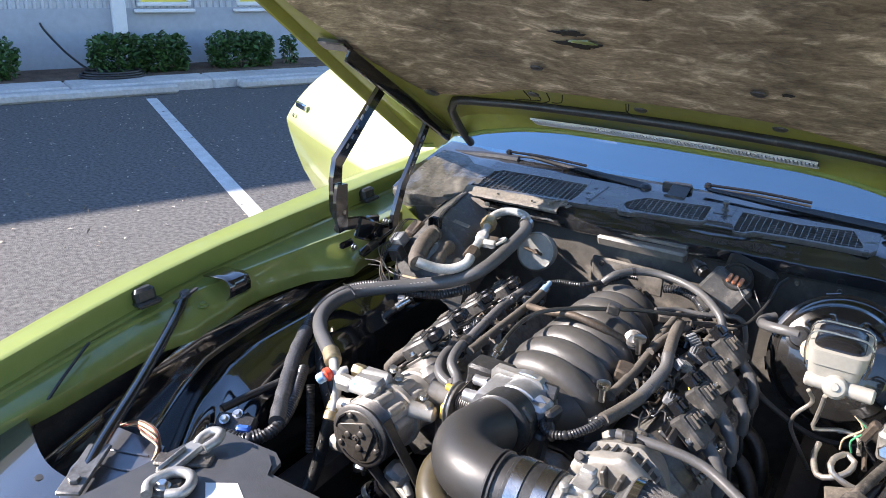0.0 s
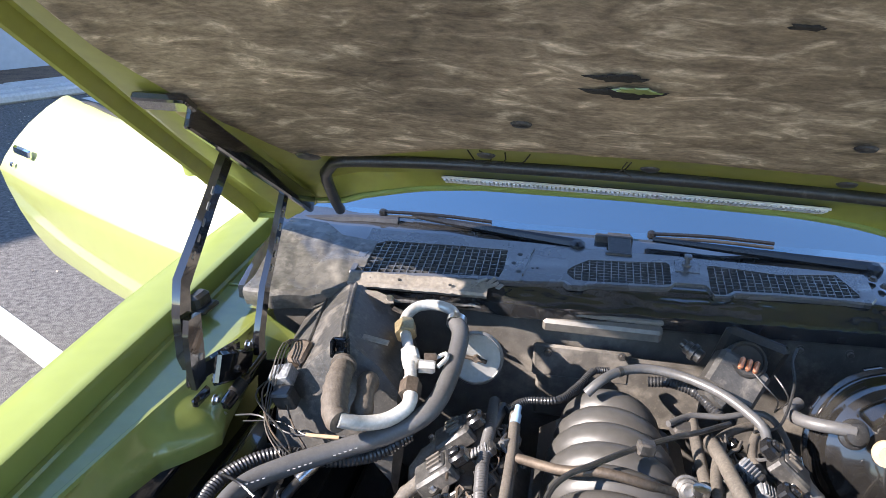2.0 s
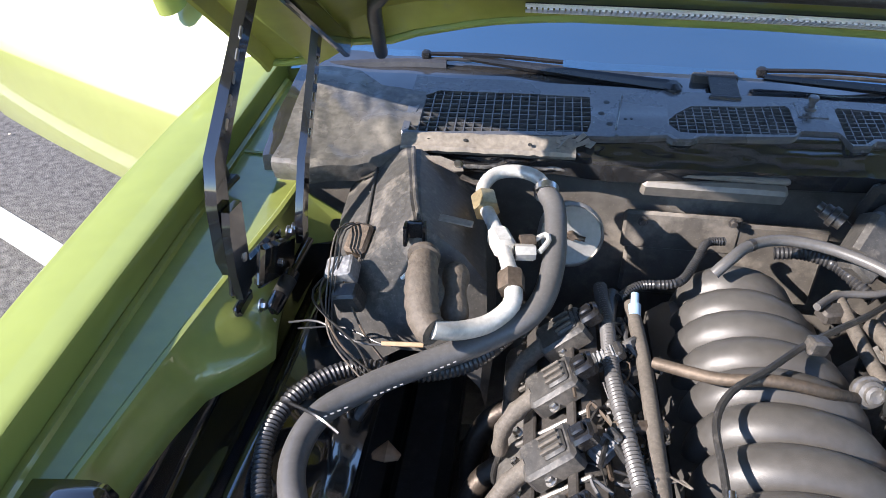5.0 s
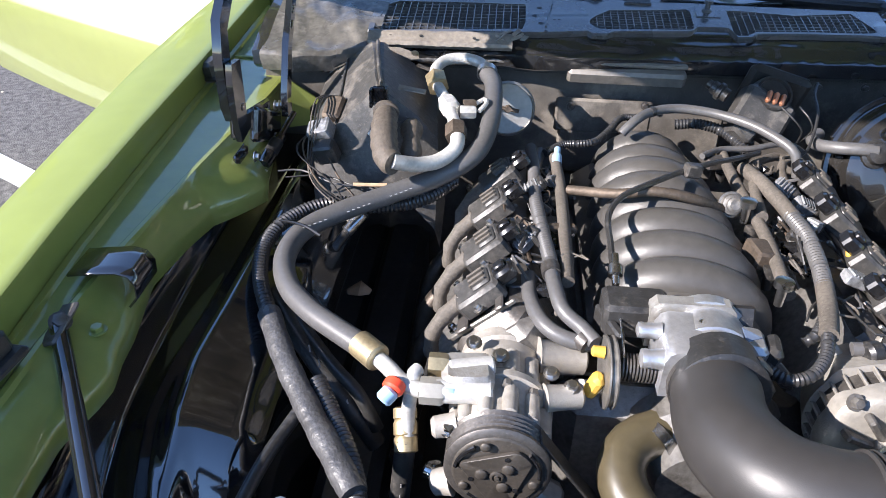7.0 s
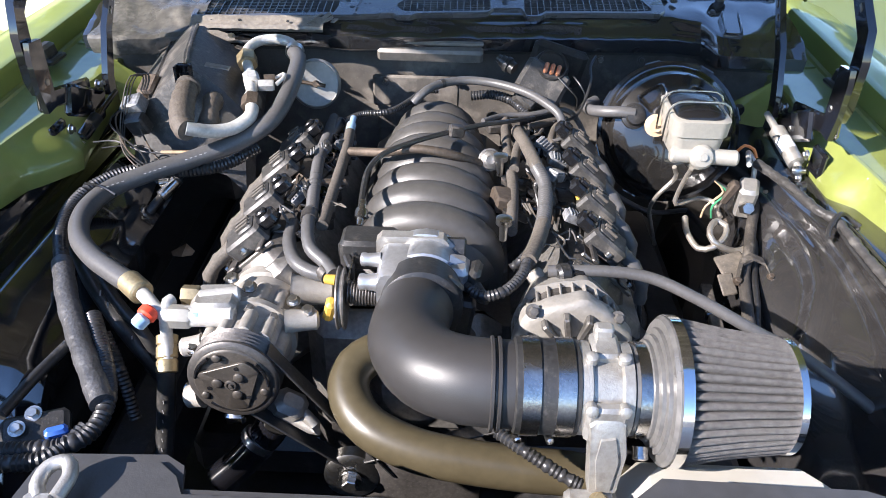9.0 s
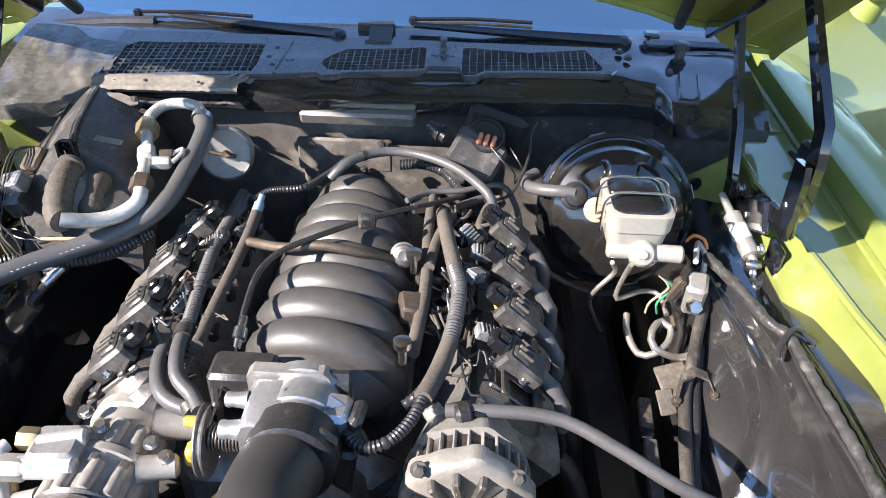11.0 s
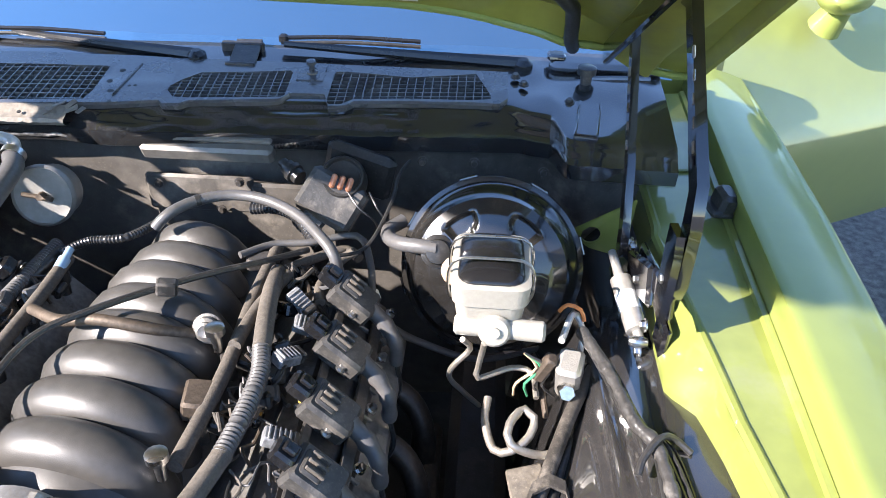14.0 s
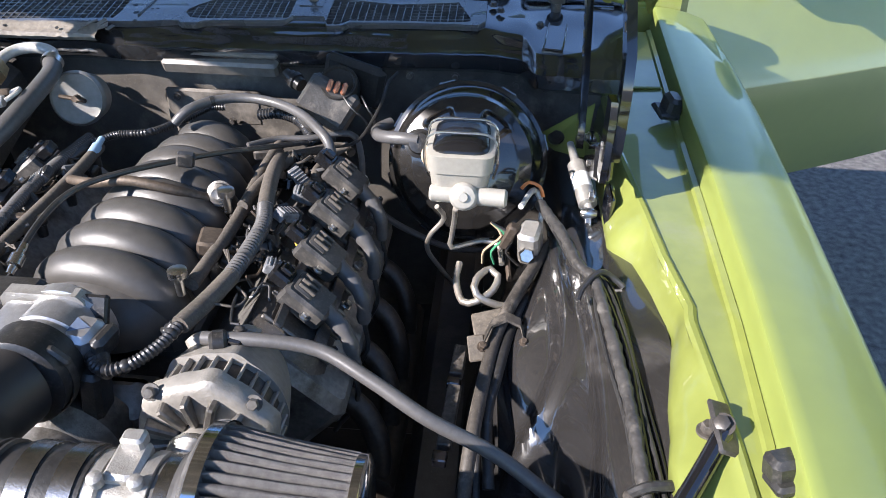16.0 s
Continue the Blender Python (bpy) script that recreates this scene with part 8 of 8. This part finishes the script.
part("side_flange", Shape().lathe((0.425, 0.165, 0.835), (-0.2, -0.9, 0.3), [(0, 0.022), (0.008, 0.022), (0.010, 0.012), (0.018, 0.012)], 16), "wire_tan", mc, "yellowed mounting nut")
bl = thing("brake_lines", (0.50, 0.0, 0.60), "bent pale steel brake lines below the master cylinder", "brake lines")
M["line_metal"] = mat("brake_line_metal", (0.50, 0.46, 0.40), 0.38, 0.75, var=0.2, scale=60)
part("line", Shape().sweep([(0.440, 0.045, 0.806), (0.451, 0.062, 0.775), (0.427, 0.067, 0.735), (0.423, 0.091, 0.690), (0.443, 0.126, 0.630), (0.470, 0.168, 0.560)], 0.0042, 8, 0.010), "line_metal", bl)
part("line", Shape().sweep([(0.470, 0.040, 0.806), (0.468, 0.057, 0.775), (0.464, 0.070, 0.735), (0.465, 0.068, 0.715), (0.513, 0.094, 0.715), (0.543, 0.091, 0.710), (0.549, 0.050, 0.700)], 0.0045, 8, 0.010), "line_metal", bl)
part("line", Shape().sweep([(0.480, 0.045, 0.700), (0.477, 0.010, 0.690), (0.490, -0.032, 0.680), (0.513, -0.042, 0.690), (0.538, -0.022, 0.700), (0.544, 0.002, 0.710), (0.530, 0.013, 0.715), (0.510, -0.014, 0.712), (0.512, -0.039, 0.700), (0.556, -0.037, 0.680), (0.594, -0.022, 0.690), (0.621, 0.024, 0.700), (0.644, 0.103, 0.730)], 0.006, 10, 0.010), "line_metal", bl)
part("line", Shape().sweep([(0.572, 0.040, 0.818), (0.594, 0.110, 0.810), (0.608, 0.103, 0.790), (0.608, 0.091, 0.760), (0.599, 0.071, 0.740)], 0.0048, 8, 0.008), "alu_tube", bl)
part("line", Shape().sweep([(0.574, 0.113, 0.810), (0.585, 0.114, 0.822), (0.604, 0.113, 0.815), (0.610, 0.107, 0.800)], 0.003, 8, 0.008), "wire_orange", bl, "small orange wire")
part("line", Shape().sweep([(0.558, 0.083, 0.700), (0.561, 0.047, 0.690), (0.564, 0.032, 0.680)], 0.0045, 8, 0.01), "rusty", bl)
vv = thing("proportioning_valve", (0.59, 0.05, 0.72), "worn bright brake valve block with wiring", "valve")
part("body", Shape().box((0.594, 0.068, 0.735), (0.035, 0.045, 0.075), pose(0, 0, 0, 20, 0, -15).to_3x3(), 0.006), "alu", vv)
part("body_nut", Shape().hexagon((0.588, 0.046, 0.725), (0, -0.8, 0.4), 0.013, 0.02), "steel", vv)
part("switch", Shape().box((0.557, 0.061, 0.750), (0.016, 0.02, 0.05), pose(0, 0, 0, 10, 20, 0).to_3x3(), 0.003), "rusty", vv)
for k in range(4):
    part("wire", Shape().sweep([(0.527, 0.066, 0.770), Vector((0.546, 0.060, 0.750)) + Vector((0.006 * k, 0, 0)), Vector((0.519, 0.057, 0.720)) + Vector((0.012 * k, 0.0, 0)), Vector((0.517, 0.065, 0.690)) + Vector((0.02 * k, 0, 0))], 0.0022, 6, 0.01), ("wire_tan", "wire_green", "tape", "rubber")[k], vv)
# relay box on the firewall
rb = thing("relay_box", (0.22, 0.33, 0.84), "black cruise module with copper-coloured terminals on the firewall", "relay box")
part("back_plate", Shape().box((0.248, 0.388, 0.872), (0.120, 0.026, 0.092), pose(0, 0, 0, 8, 14, -8).to_3x3(), 0.012), "rubber", rb)
part("box", Shape().box((0.212, 0.322, 0.850), (0.100, 0.055, 0.078), pose(0, 0, 0, -38, 26, -12).to_3x3(), 0.008).box((0.195, 0.318, 0.838), (0.045, 0.05, 0.085), pose(0, 0, 0, -38, 40, -12).to_3x3(), 0.006), "dusty_plastic", rb, "grey dusty box")
part("rubber_cover", Shape().lathe((0.228, 0.345, 0.872), (0.1, -0.65, 0.7), [(0, 0.040), (0.020, 0.038), (0.030, 0.034), (0.030, 0.030), (0.024, 0.028), (0.022, 0.01)], 22), "rubber", rb)
for k in range(3):
    part("terminal", Shape().box((0.218 + 0.013 * k, 0.314, 0.890 - 0.003 * k), (0.009, 0.012, 0.024), pose(0, 0, 0, -35, 14, -8).to_3x3(), 0.003), "copper", rb, "copper-coloured terminal")
part("solenoid", Shape().lathe((0.155, 0.35, 0.872), (-0.7, 0.5, 0.3), [(0, 0.013), (0.012, 0.013), (0.013, 0.017), (0.022, 0.017), (0.024, 0.013), (0.034, 0.013), (0.036, 0.009), (0.045, 0.009)], 16), "plastic", rb)
for k in (0, 3):
    part("wire", Shape().sweep([(0.24 + 0.012 * k, 0.31, 0.875), (0.262 + 0.010 * k, 0.285, 0.86), (0.285 + 0.006 * k, 0.29, 0.835), (0.29, 0.31, 0.80)], 0.0017, 6, 0.01), "rubber", rb)
part("wire", Shape().sweep([(0.231, 0.202, 0.820), (0.280, 0.234, 0.820), (0.312, 0.306, 0.860), (0.317, 0.359, 0.880), (0.332, 0.396, 0.890)], 0.003, 6, 0.012), "rubber", rb)
# harness and clamp along the driver-side well
M["loom_tape"] = mat("dusty_loom_tape", (0.045, 0.043, 0.041), 0.38, var=0.4, scale=90, bump=0.25, bump_scale=160, dirt=(0.16, 0.15, 0.135), dirt_amount=0.25, specks=0.1)
hr = thing("body_harness", (0.66, -0.1, 0.72), "dusty taped body harness along the wheel well", "wiring loom")
band = [(0.604, 0.085, 0.800), (0.634, 0.000, 0.800), (0.656, -0.079, 0.797), (0.677, -0.113, 0.795), (0.687, -0.186, 0.788), (0.696, -0.268, 0.783), (0.703, -0.350, 0.776), (0.706, -0.421, 0.768), (0.710, -0.500, 0.755)]
s = Shape()
s.sweep(band, 0.008, 12, 0.006, lambda q, S: 0.0085 + 0.0009 * math.sin(q * 260) + 0.0007 * math.sin(q * 97))
part("taped_loom", s, "loom_tape", hr, "dusty black taped loom")
for dx, dz, r, m, k in ((0.011, -0.002, 0.0042, "plastic_gloss", 0), (0.018, -0.003, 0.0036, "rubber", 1), (0.024, -0.006, 0.0030, "plastic_gloss", 2), (-0.010, -0.003, 0.0030, "rubber", 3)):
    line = [(x + dx * min(1.0, 0.3 + n * 0.16) + 0.003 * math.sin(n * 1.7 + k), y, z + dz) for n, (x, y, z) in enumerate(band)]
    part("wire", Shape().sweep(line, r, 8, 0.010), m, hr)
s = Shape().sweep([(0.651, -0.151, 0.786), (0.658, -0.134, 0.794), (0.675, -0.116, 0.8065), (0.690, -0.105, 0.804), (0.704, -0.103, 0.794), (0.719, -0.113, 0.786)], 0.0045, 8, 0.006)
part("tie", s, "rubber", hr, "black strap with a riveted end")
s = Shape().sweep([(0.689, -0.455, 0.762), (0.705, -0.456, 0.778), (0.735, -0.449, 0.776), (0.754, -0.438, 0.770)], 0.006, 8, 0.008)
part("tie", s, "rubber", hr, "black strap over the loom")
part("rivet", Shape().lathe((0.688, -0.458, 0.764), (0, 0, 1), [(0, 0.006), (0.003, 0.0055), (0.0045, 0.002)], 12), "bare", hr)
M["dusty_pipe"] = mat("dusty_pipe_rubber", (0.055, 0.049, 0.042), 0.55, var=0.4, scale=60, bump=0.15, bump_scale=200, dirt=(0.20, 0.175, 0.145), dirt_amount=0.35, specks=0.15)
M["tan_dust"] = mat("dusty_tan_steel", (0.10, 0.086, 0.068), 0.65, var=0.4, scale=50, bump=0.2, bump_scale=200, dirt=(0.05, 0.045, 0.04), dirt_amount=0.3, specks=0.2)
pr = thing("clamped_pipes", (0.55, -0.10, 0.60), "two dusty pipes held by a metal clamp on the frame rail", "pipes")
part("pipe", Shape().sweep([(0.645, 0.130, 0.715), (0.597, 0.020, 0.712), (0.560, -0.086, 0.708), (0.545, -0.125, 0.690), (0.530, -0.210, 0.672), (0.519, -0.300, 0.650), (0.512, -0.380, 0.600)], 0.0100, 12, 0.012), "dusty_pipe", pr, "dusty brown-black pipe")
part("pipe", Shape().sweep([(0.606, 0.000, 0.690), (0.580, -0.060, 0.694), (0.563, -0.118, 0.686), (0.549, -0.190, 0.672), (0.538, -0.250, 0.650), (0.546, -0.330, 0.600)], 0.0085, 12, 0.012), "rubber", pr)
part("pipe", Shape().sweep([(0.556, -0.140, 0.672), (0.541, -0.200, 0.655), (0.529, -0.270, 0.630), (0.530, -0.350, 0.580)], 0.006, 10, 0.012), "rubber", pr)
s = Shape()
arch = [(0.527, -0.150, 0.690), (0.529, -0.140, 0.700), (0.538, -0.118, 0.709), (0.560, -0.106, 0.713), (0.580, -0.110, 0.706), (0.587, -0.132, 0.694)]
s.grid([[(x, y + dy, z + dz) for dy, dz in ((-0.009, -0.002), (-0.008, 0.002), (0.009, 0.003), (0.010, -0.001))] for x, y, z in arch], True)
part("clamp", s, "dusty_pipe", pr, "dusty saddle clamp over the pipes")
s = Shape().box((0.535, -0.098, 0.686), (0.050, 0.060, 0.007), pose(0, 0, 0, 14, -14, 8).to_3x3(), 0.003)
s.box((0.518, -0.133, 0.672), (0.026, 0.040, 0.006), pose(0, 0, 0, 34, -10, 6).to_3x3(), 0.002)
part("bracket", s, "tan_dust", pr, "dusty tan bracket plate")
part("bracket_bolt", Shape().bolt((0.527, -0.150, 0.690), (0, -0.3, 1), 0.006, 0.006), "rusty", pr)
part("bracket_bolt", Shape().bolt((0.586, -0.138, 0.694), (0, -0.3, 1), 0.005, 0.005), "rusty", pr)
for y0, y1, m in ((-0.100, -0.160, "bare"), (-0.163, -0.178, "gloss"), (-0.181, -0.290, "bare"), (-0.293, -0.312, "gloss")):
    part("rail_strip", Shape().box((0.492 + 0.07 * (y0 + 0.1), (y0 + y1) / 2, 0.640 + 0.10 * (y0 + 0.1)), (0.020, y0 - y1, 0.016), pose(0, 0, 0, 5, 0, -4).to_3x3(), 0.002), m, pr)
# fender hardware on the driver side
part("flange_bolt", Shape().bolt((0.768, -0.410, 0.818), (0, 0, 1), 0.008, 0.010), "bare", car)
part("flange_bolt", Shape().bolt((-0.748, -0.385, 0.812), (0, 0, 1), 0.008, 0.006), "paint_in", car)

# ---- cowl edge, gussets, tears and small hardware ----
M["flake"] = mat("chipped_edge", (0.20, 0.195, 0.185), 0.5, 0.3, var=0.6, scale=90, dirt=(0.03, 0.03, 0.032), dirt_amount=0.95, bump=0.3, bump_scale=200)
rows = []
for i in range(241):
    x = -0.74 + 1.46 * i / 240
    yl = table(LIP, x)[0]
    n1, n2 = noise.noise(Vector((x * 45, 2, 0))), noise.noise(Vector((x * 130, 5, 1)))
    w = 0.003 * noise.noise(Vector((x * 18, 0, 0))) + 0.002 * noise.noise(Vector((x * 60, 0, 3)))
    h = 0.004 + 0.003 * n1 + 0.002 * n2
    rows.append([(x, yl - 0.0070, 0.8890 + w - 0.3 * h), (x, yl - 0.0078 - 0.001 * n2, 0.8905 + w), (x, yl - 0.0065, 0.893 + w + 0.2 * h), (x, yl - 0.001, 0.8962 + w)])
part("lip_edge", Shape().grid(rows), "flake", cowl, "chipped bright edge of the cowl lip")
# crumpled sheet over the passenger end of the cowl
rows = []
for i in range(49):
    u = i / 48
    x = lerp(-0.745, -0.522, u)
    y0 = table([(-0.745, 0.335), (-0.685, 0.328), (-0.62, 0.345), (-0.565, 0.366), (-0.522, 0.402)], x)[0]
    y1 = table([(-0.745, 0.615), (-0.655, 0.605), (-0.605, 0.560), (-0.522, 0.545)], x)[0]
    n3 = noise.noise(Vector((x * 30, 1, 9)))
    z0 = 0.918 + 0.004 * n3
    row = [(x, y0 + 0.012, z0 - 0.040), (x, y0 - 0.002 + 0.003 * n3, z0 - 0.014), (x, y0 - 0.003 + 0.002 * n3, z0 - 0.004), (x, y0 + 0.004, z0 + 0.002)]
    for k in range(1, 25):
        v = k / 24
        y = lerp(y0 + 0.004, y1, v)
        cr1 = 0.010 * noise.noise(Vector((x * 10, y * 8, 2))) + 0.009 * abs(noise.noise(Vector((x * 22 + y * 9, y * 10, 5)))) + 0.002 * noise.noise(Vector((x * 60, y * 50, 7)))
        row.append((x, y, lerp(z0 + 0.002, max(0.945 + 0.18 * (y - 0.47), 0.93) + 0.006, ease(v * 2.2)) + cr1 * min(1, 5 * v, 4 * (1 - v) + 0.3)))
    rows.append(row)
M["crumple"] = mat("faded_black_sheet", (0.090, 0.086, 0.078), 0.27, var=0.35, scale=40, bump=0.12, bump_scale=60, dirt=(0.20, 0.185, 0.16), dirt_amount=0.22)
part("crumpled_sheet", Shape().grid(rows), "crumple", cowl, "crumpled dusty black sheet on the cowl end")
for sx in (-1, 1):
    g = Shape()
    cx, cy, cz = 0.640, 0.335, 0.800
    hole, outer = [], []
    tri3 = [Vector((0.602, 0.348, 0.795)), Vector((0.702, 0.318, 0.880)), Vector((0.695, 0.318, 0.770)), Vector((0.640, 0.340, 0.772))]
    ring = []
    for a, b in zip(tri3, tri3[1:] + tri3[:1]):
        ring += [a.lerp(b, k / 6) for k in range(6)]
    rows = []
    for d in (0.0, 0.004):
        for f in ((1.0, 0.0) if d == 0.0 else (0.0, 1.0)):
            row = []
            for k, p in enumerate(ring):
                a = math.atan2(p.z - cz, p.x - cx)
                q = Vector((cx + 0.016 * math.cos(a), 0.337, cz + 0.016 * math.sin(a)))
                r = p.lerp(q, 1 - f)
                row.append((sx * r.x, r.y + d, r.z))
            rows.append(row)
    part("hinge_gusset", g.grid(rows, True), "paint_in", car, "green gusset plate with a round hole")
# tears in the liner that show the green panel
M["char"] = mat("charred_fibre", (0.020, 0.016, 0.012), 0.9, var=0.5, scale=60, bump=0.5, bump_scale=200)
rt = random.Random(5)


def tear(x, y, rx, ry, d, m, name, label):
    ring, top = [], []
    for k in range(40):
        a = 2 * math.pi * k / 40
        f = 0.75 + 0.5 * noise.noise(Vector((math.cos(a) * 2.2 + x * 30, math.sin(a) * 2.2, ry * 90))) + 0.12 * rt.uniform(-1, 1)
        ring.append(under(x + rx * f * math.cos(a), y + ry * f * math.sin(a), d))
        top.append(under(x + 0.9 * rx * f * math.cos(a), y + 0.9 * ry * f * math.sin(a), d - 0.002))
    c = under(x, y, d - 0.0022)
    part(name, Shape().grid([ring, top, [c] * 40], True), m, hood, label)


tear(-0.062, -0.030, 0.060, 0.013, -0.022, "char", "liner_tear", "ragged dark tear in the liner")
tear(-0.075, -0.062, 0.045, 0.009, -0.022, "char", "liner_tear", "ragged dark tear in the liner")
tear(-0.048, -0.044, 0.034, 0.007, -0.026, "paint_in", "bare_patch", "green panel showing through the tear")
tear(0.09, -0.17, 0.020, 0.005, -0.022, "char", "liner_tear", "ragged dark tear in the liner")
tear(0.30, 0.06, 0.014, 0.005, -0.022, "char", "liner_tear", "ragged dark tear in the liner")
# loose fibres and a green cord sticking out behind the liner
for k in range(6):
    x = rt.uniform(-0.5, 0.5)
    y0 = 0.215 + 0.10 * ease((abs(x) - 0.25) / 0.4)
    o = part("liner_fibre", Shape().sweep([under(x, y0 - 0.02, -0.014), under(x + rt.uniform(-0.02, 0.02), y0 + 0.01, -0.020), under(x + rt.uniform(-0.05, 0.05), y0 + rt.uniform(0.0, 0.03), -0.026)], 0.0012, 5, 0.01), "char", hood)
# wiper linkage bracket, studs and tabs on the cowl
s = Shape()
s.box((0.0, 0.622, 0.983), (0.050, 0.082, 0.005), pose(0, 0, 0, 16, 0, 2).to_3x3(), 0.0015)
s.box((-0.012, 0.648, 0.982), (0.082, 0.012, 0.026), None, 0.003)
s.box((-0.002, 0.585, 0.968), (0.056, 0.006, 0.020), None, 0.002)
part("linkage_bracket", s, "plastic", cowl, "black wiper linkage bracket")
for x in [-0.62 + 0.105 * k for k in range(13)]:
    part("rivet", Shape().lathe((x, table(LIP, x)[0] + 0.016, 0.9025), (0, -0.2, 1), [(0, 0.004), (0.002, 0.0038), (0.003, 0.002)], 10), "dark_steel", cowl)
# fine wires and taped branches over both banks
rw = random.Random(31)
for side in (-1, 1):
    o = thing("coil_wiring", (side * 0.20, 0.0, 0.80), "tangle of thin dusty coil wires on the engine bank", "wiring")
    for k in range(26):
        y = rw.uniform(-0.22, 0.19)
        x = side * rw.uniform(0.165, 0.225)
        z = rw.uniform(0.785, 0.808)
        pts = [(x, y, z)]
        for j in range(3):
            x += side * rw.uniform(-0.028, 0.030)
            y += rw.uniform(-0.045, 0.045)
            z += rw.uniform(-0.018, 0.014)
            pts.append((x, y, min(0.812, z)))
        part("wire", Shape().sweep(pts, rw.choice((0.0014, 0.0018, 0.0024, 0.0032)), 6, 0.008), rw.choice(("rubber", "rubber", "rubber", "hose_grey", "tape", "tape", "rusty")), o)
for side, x, y, z in ((-1, -0.215, 0.055, 0.806), (-1, -0.225, -0.10, 0.80), (1, 0.215, -0.02, 0.812), (1, 0.205, 0.10, 0.812), (1, 0.235, -0.15, 0.805), (1, 0.225, 0.05, 0.808)):
    q = thing("wiring_plug", (x, y, z), "pale grey multi-pin wiring plug on the coil harness", "connector", "harness plugs")
    m = pose(0, 0, 0, rw.uniform(-20, 20), side * rw.uniform(15, 40), rw.uniform(-60, 60)).to_3x3()
    s = Shape().box((x, y, z), (0.036, 0.022, 0.016), m, 0.002)
    for j in range(5):
        s.box(Vector((x, y, z)) + m @ Vector((-0.012 + 0.006 * j, 0, 0.009)), (0.0025, 0.020, 0.004), m, 0.0006)
    part("shell", s, "pale_plug", q)
    part("latch", Shape().box(Vector((x, y, z)) + m @ Vector((0.020, 0, 0.002)), (0.010, 0.024, 0.018), m, 0.003), "plastic", q)

# copper wires behind the head lamp pan, paper sheet on the cover
o = thing("lamp_wires", (-0.50, -0.74, 0.76), "frayed bundle of red and copper wires by the lamp", "wiring")
for k in range(12):
    q = k / 11
    part("wire", Shape().sweep([(-0.585 + 0.004 * k, -0.735 + 0.003 * k, 0.757), (-0.545 + 0.003 * k, -0.715 - 0.002 * k, 0.770 + 0.006 * rw.random()), (-0.50 + 0.004 * k, -0.715 - 0.003 * k, 0.772), (-0.465 + 0.002 * k, -0.735 - 0.004 * k, 0.758)], 0.0018, 6, 0.01), rw.choice(("wire_red", "rusty", "copper", "rusty", "wire_tan")), o)
solid("paper_label", Shape().prism([(-0.284, -0.796), (-0.244, -0.770), (-0.185, -0.805), (-0.225, -0.850)], 0.8082, 0.8090), "label", "white paper label on the radiator cover", "label")

# pale dry leaf bits scattered on the parking lot
s = Shape()
rl = random.Random(77)
for k in range(700):
    a, o = rl.uniform(-3.5, 6.0), 0.3 + 4.2 * rl.random() ** 1.4
    p = Vector(lot(a, o, 0.006))
    r, th = rl.uniform(0.003, 0.009), rl.uniform(0, 6.3)
    dx, dy = Vector((math.cos(th) * r * 1.8, math.sin(th) * r * 1.8, 0)), Vector((-math.sin(th) * r, math.cos(th) * r, 0))
    s.grid([[p - dx - dy * 0.4, p - dx * 0.2 - dy + Vector((0, 0, 0.004)), p + dx - dy * 0.2], [p - dx + dy * 0.4, p - dx * 0.1 + dy + Vector((0, 0, 0.005)), p + dx + dy * 0.3]])
M["dry_leaf"] = mat("dry_leaf", (0.50, 0.44, 0.33), 0.8, var=0.3, scale=20)
solid("leaf_litter", s, "dry_leaf", "pale dry leaf bits scattered over the asphalt", "leaf litter", kind="stuff")

# torn edges and loose wires on the heater box
for k in range(7):
    x, y = rt.uniform(-0.62, -0.38), rt.uniform(0.30, 0.39)
    m = pose(0, 0, 0, rt.uniform(-30, 30), rt.uniform(-30, 30), rt.uniform(0, 180)).to_3x3()
    part("torn_tab", Shape().box((x, y, 0.882 + rt.uniform(0, 0.02)), (0.04, 0.012, 0.002), m), rt.choice(("dusty_plastic", "bare", "plastic")), hv)
for k in range(3):
    x0, y0 = rt.uniform(-0.60, -0.53), rt.uniform(0.02, 0.16)
    part("loose_wire", Shape().sweep([(x0, y0 + 0.05, 0.85), (x0 - 0.02, y0, 0.84 + rt.uniform(-0.02, 0.02)), (x0 + rt.uniform(0.0, 0.06), y0 - 0.06, 0.80), (x0 + rt.uniform(0.02, 0.10), y0 - 0.10, 0.775)], 0.0016, 6, 0.012), rt.choice(("tape", "rubber", "rubber", "rusty")), hv)

# webs, bolts and a coil rail on the rocker covers
for sx in (-1, 1):
    m = pose(0, 0, 0, 0, sx * 42, 0).to_3x3()
    c = Vector((sx * 0.262, -0.03, 0.735))
    part("coil_rail", Shape().box(c + m @ Vector((sx * 0.030, 0, 0.036)), (0.020, 0.44, 0.006), m, 0.002).box(c + m @ Vector((-sx * 0.035, 0, 0.036)), (0.014, 0.44, 0.006), m, 0.002), "dark_steel", eng, "dark steel coil mounting rail")
    for i in range(9):
        y = -0.21 + 0.052 * i
        part("cover_web", Shape().box(c + m @ Vector((0, y, 0.029)), (0.115, 0.006, 0.008), m, 0.002), "dark_alu", eng)
        part("bolt", Shape().bolt(c + m @ Vector((sx * 0.053, y + 0.02, 0.028)), m @ Vector((0, 0, 1)), 0.0055, 0.008), "steel", eng)
    for i in range(5):
        y = -0.20 + 0.10 * i
        h0 = Vector((sx * 0.235, -0.03, 0.665)) + m @ Vector((sx * 0.090, y, 0.02))
        part("head_boss", Shape().lathe(h0, m @ Vector((sx, 0, 0)), [(0, 0.016), (0.006, 0.015), (0.008, 0.010), (0.016, 0.009), (0.017, 0.003)], 14), "dark_alu", eng)
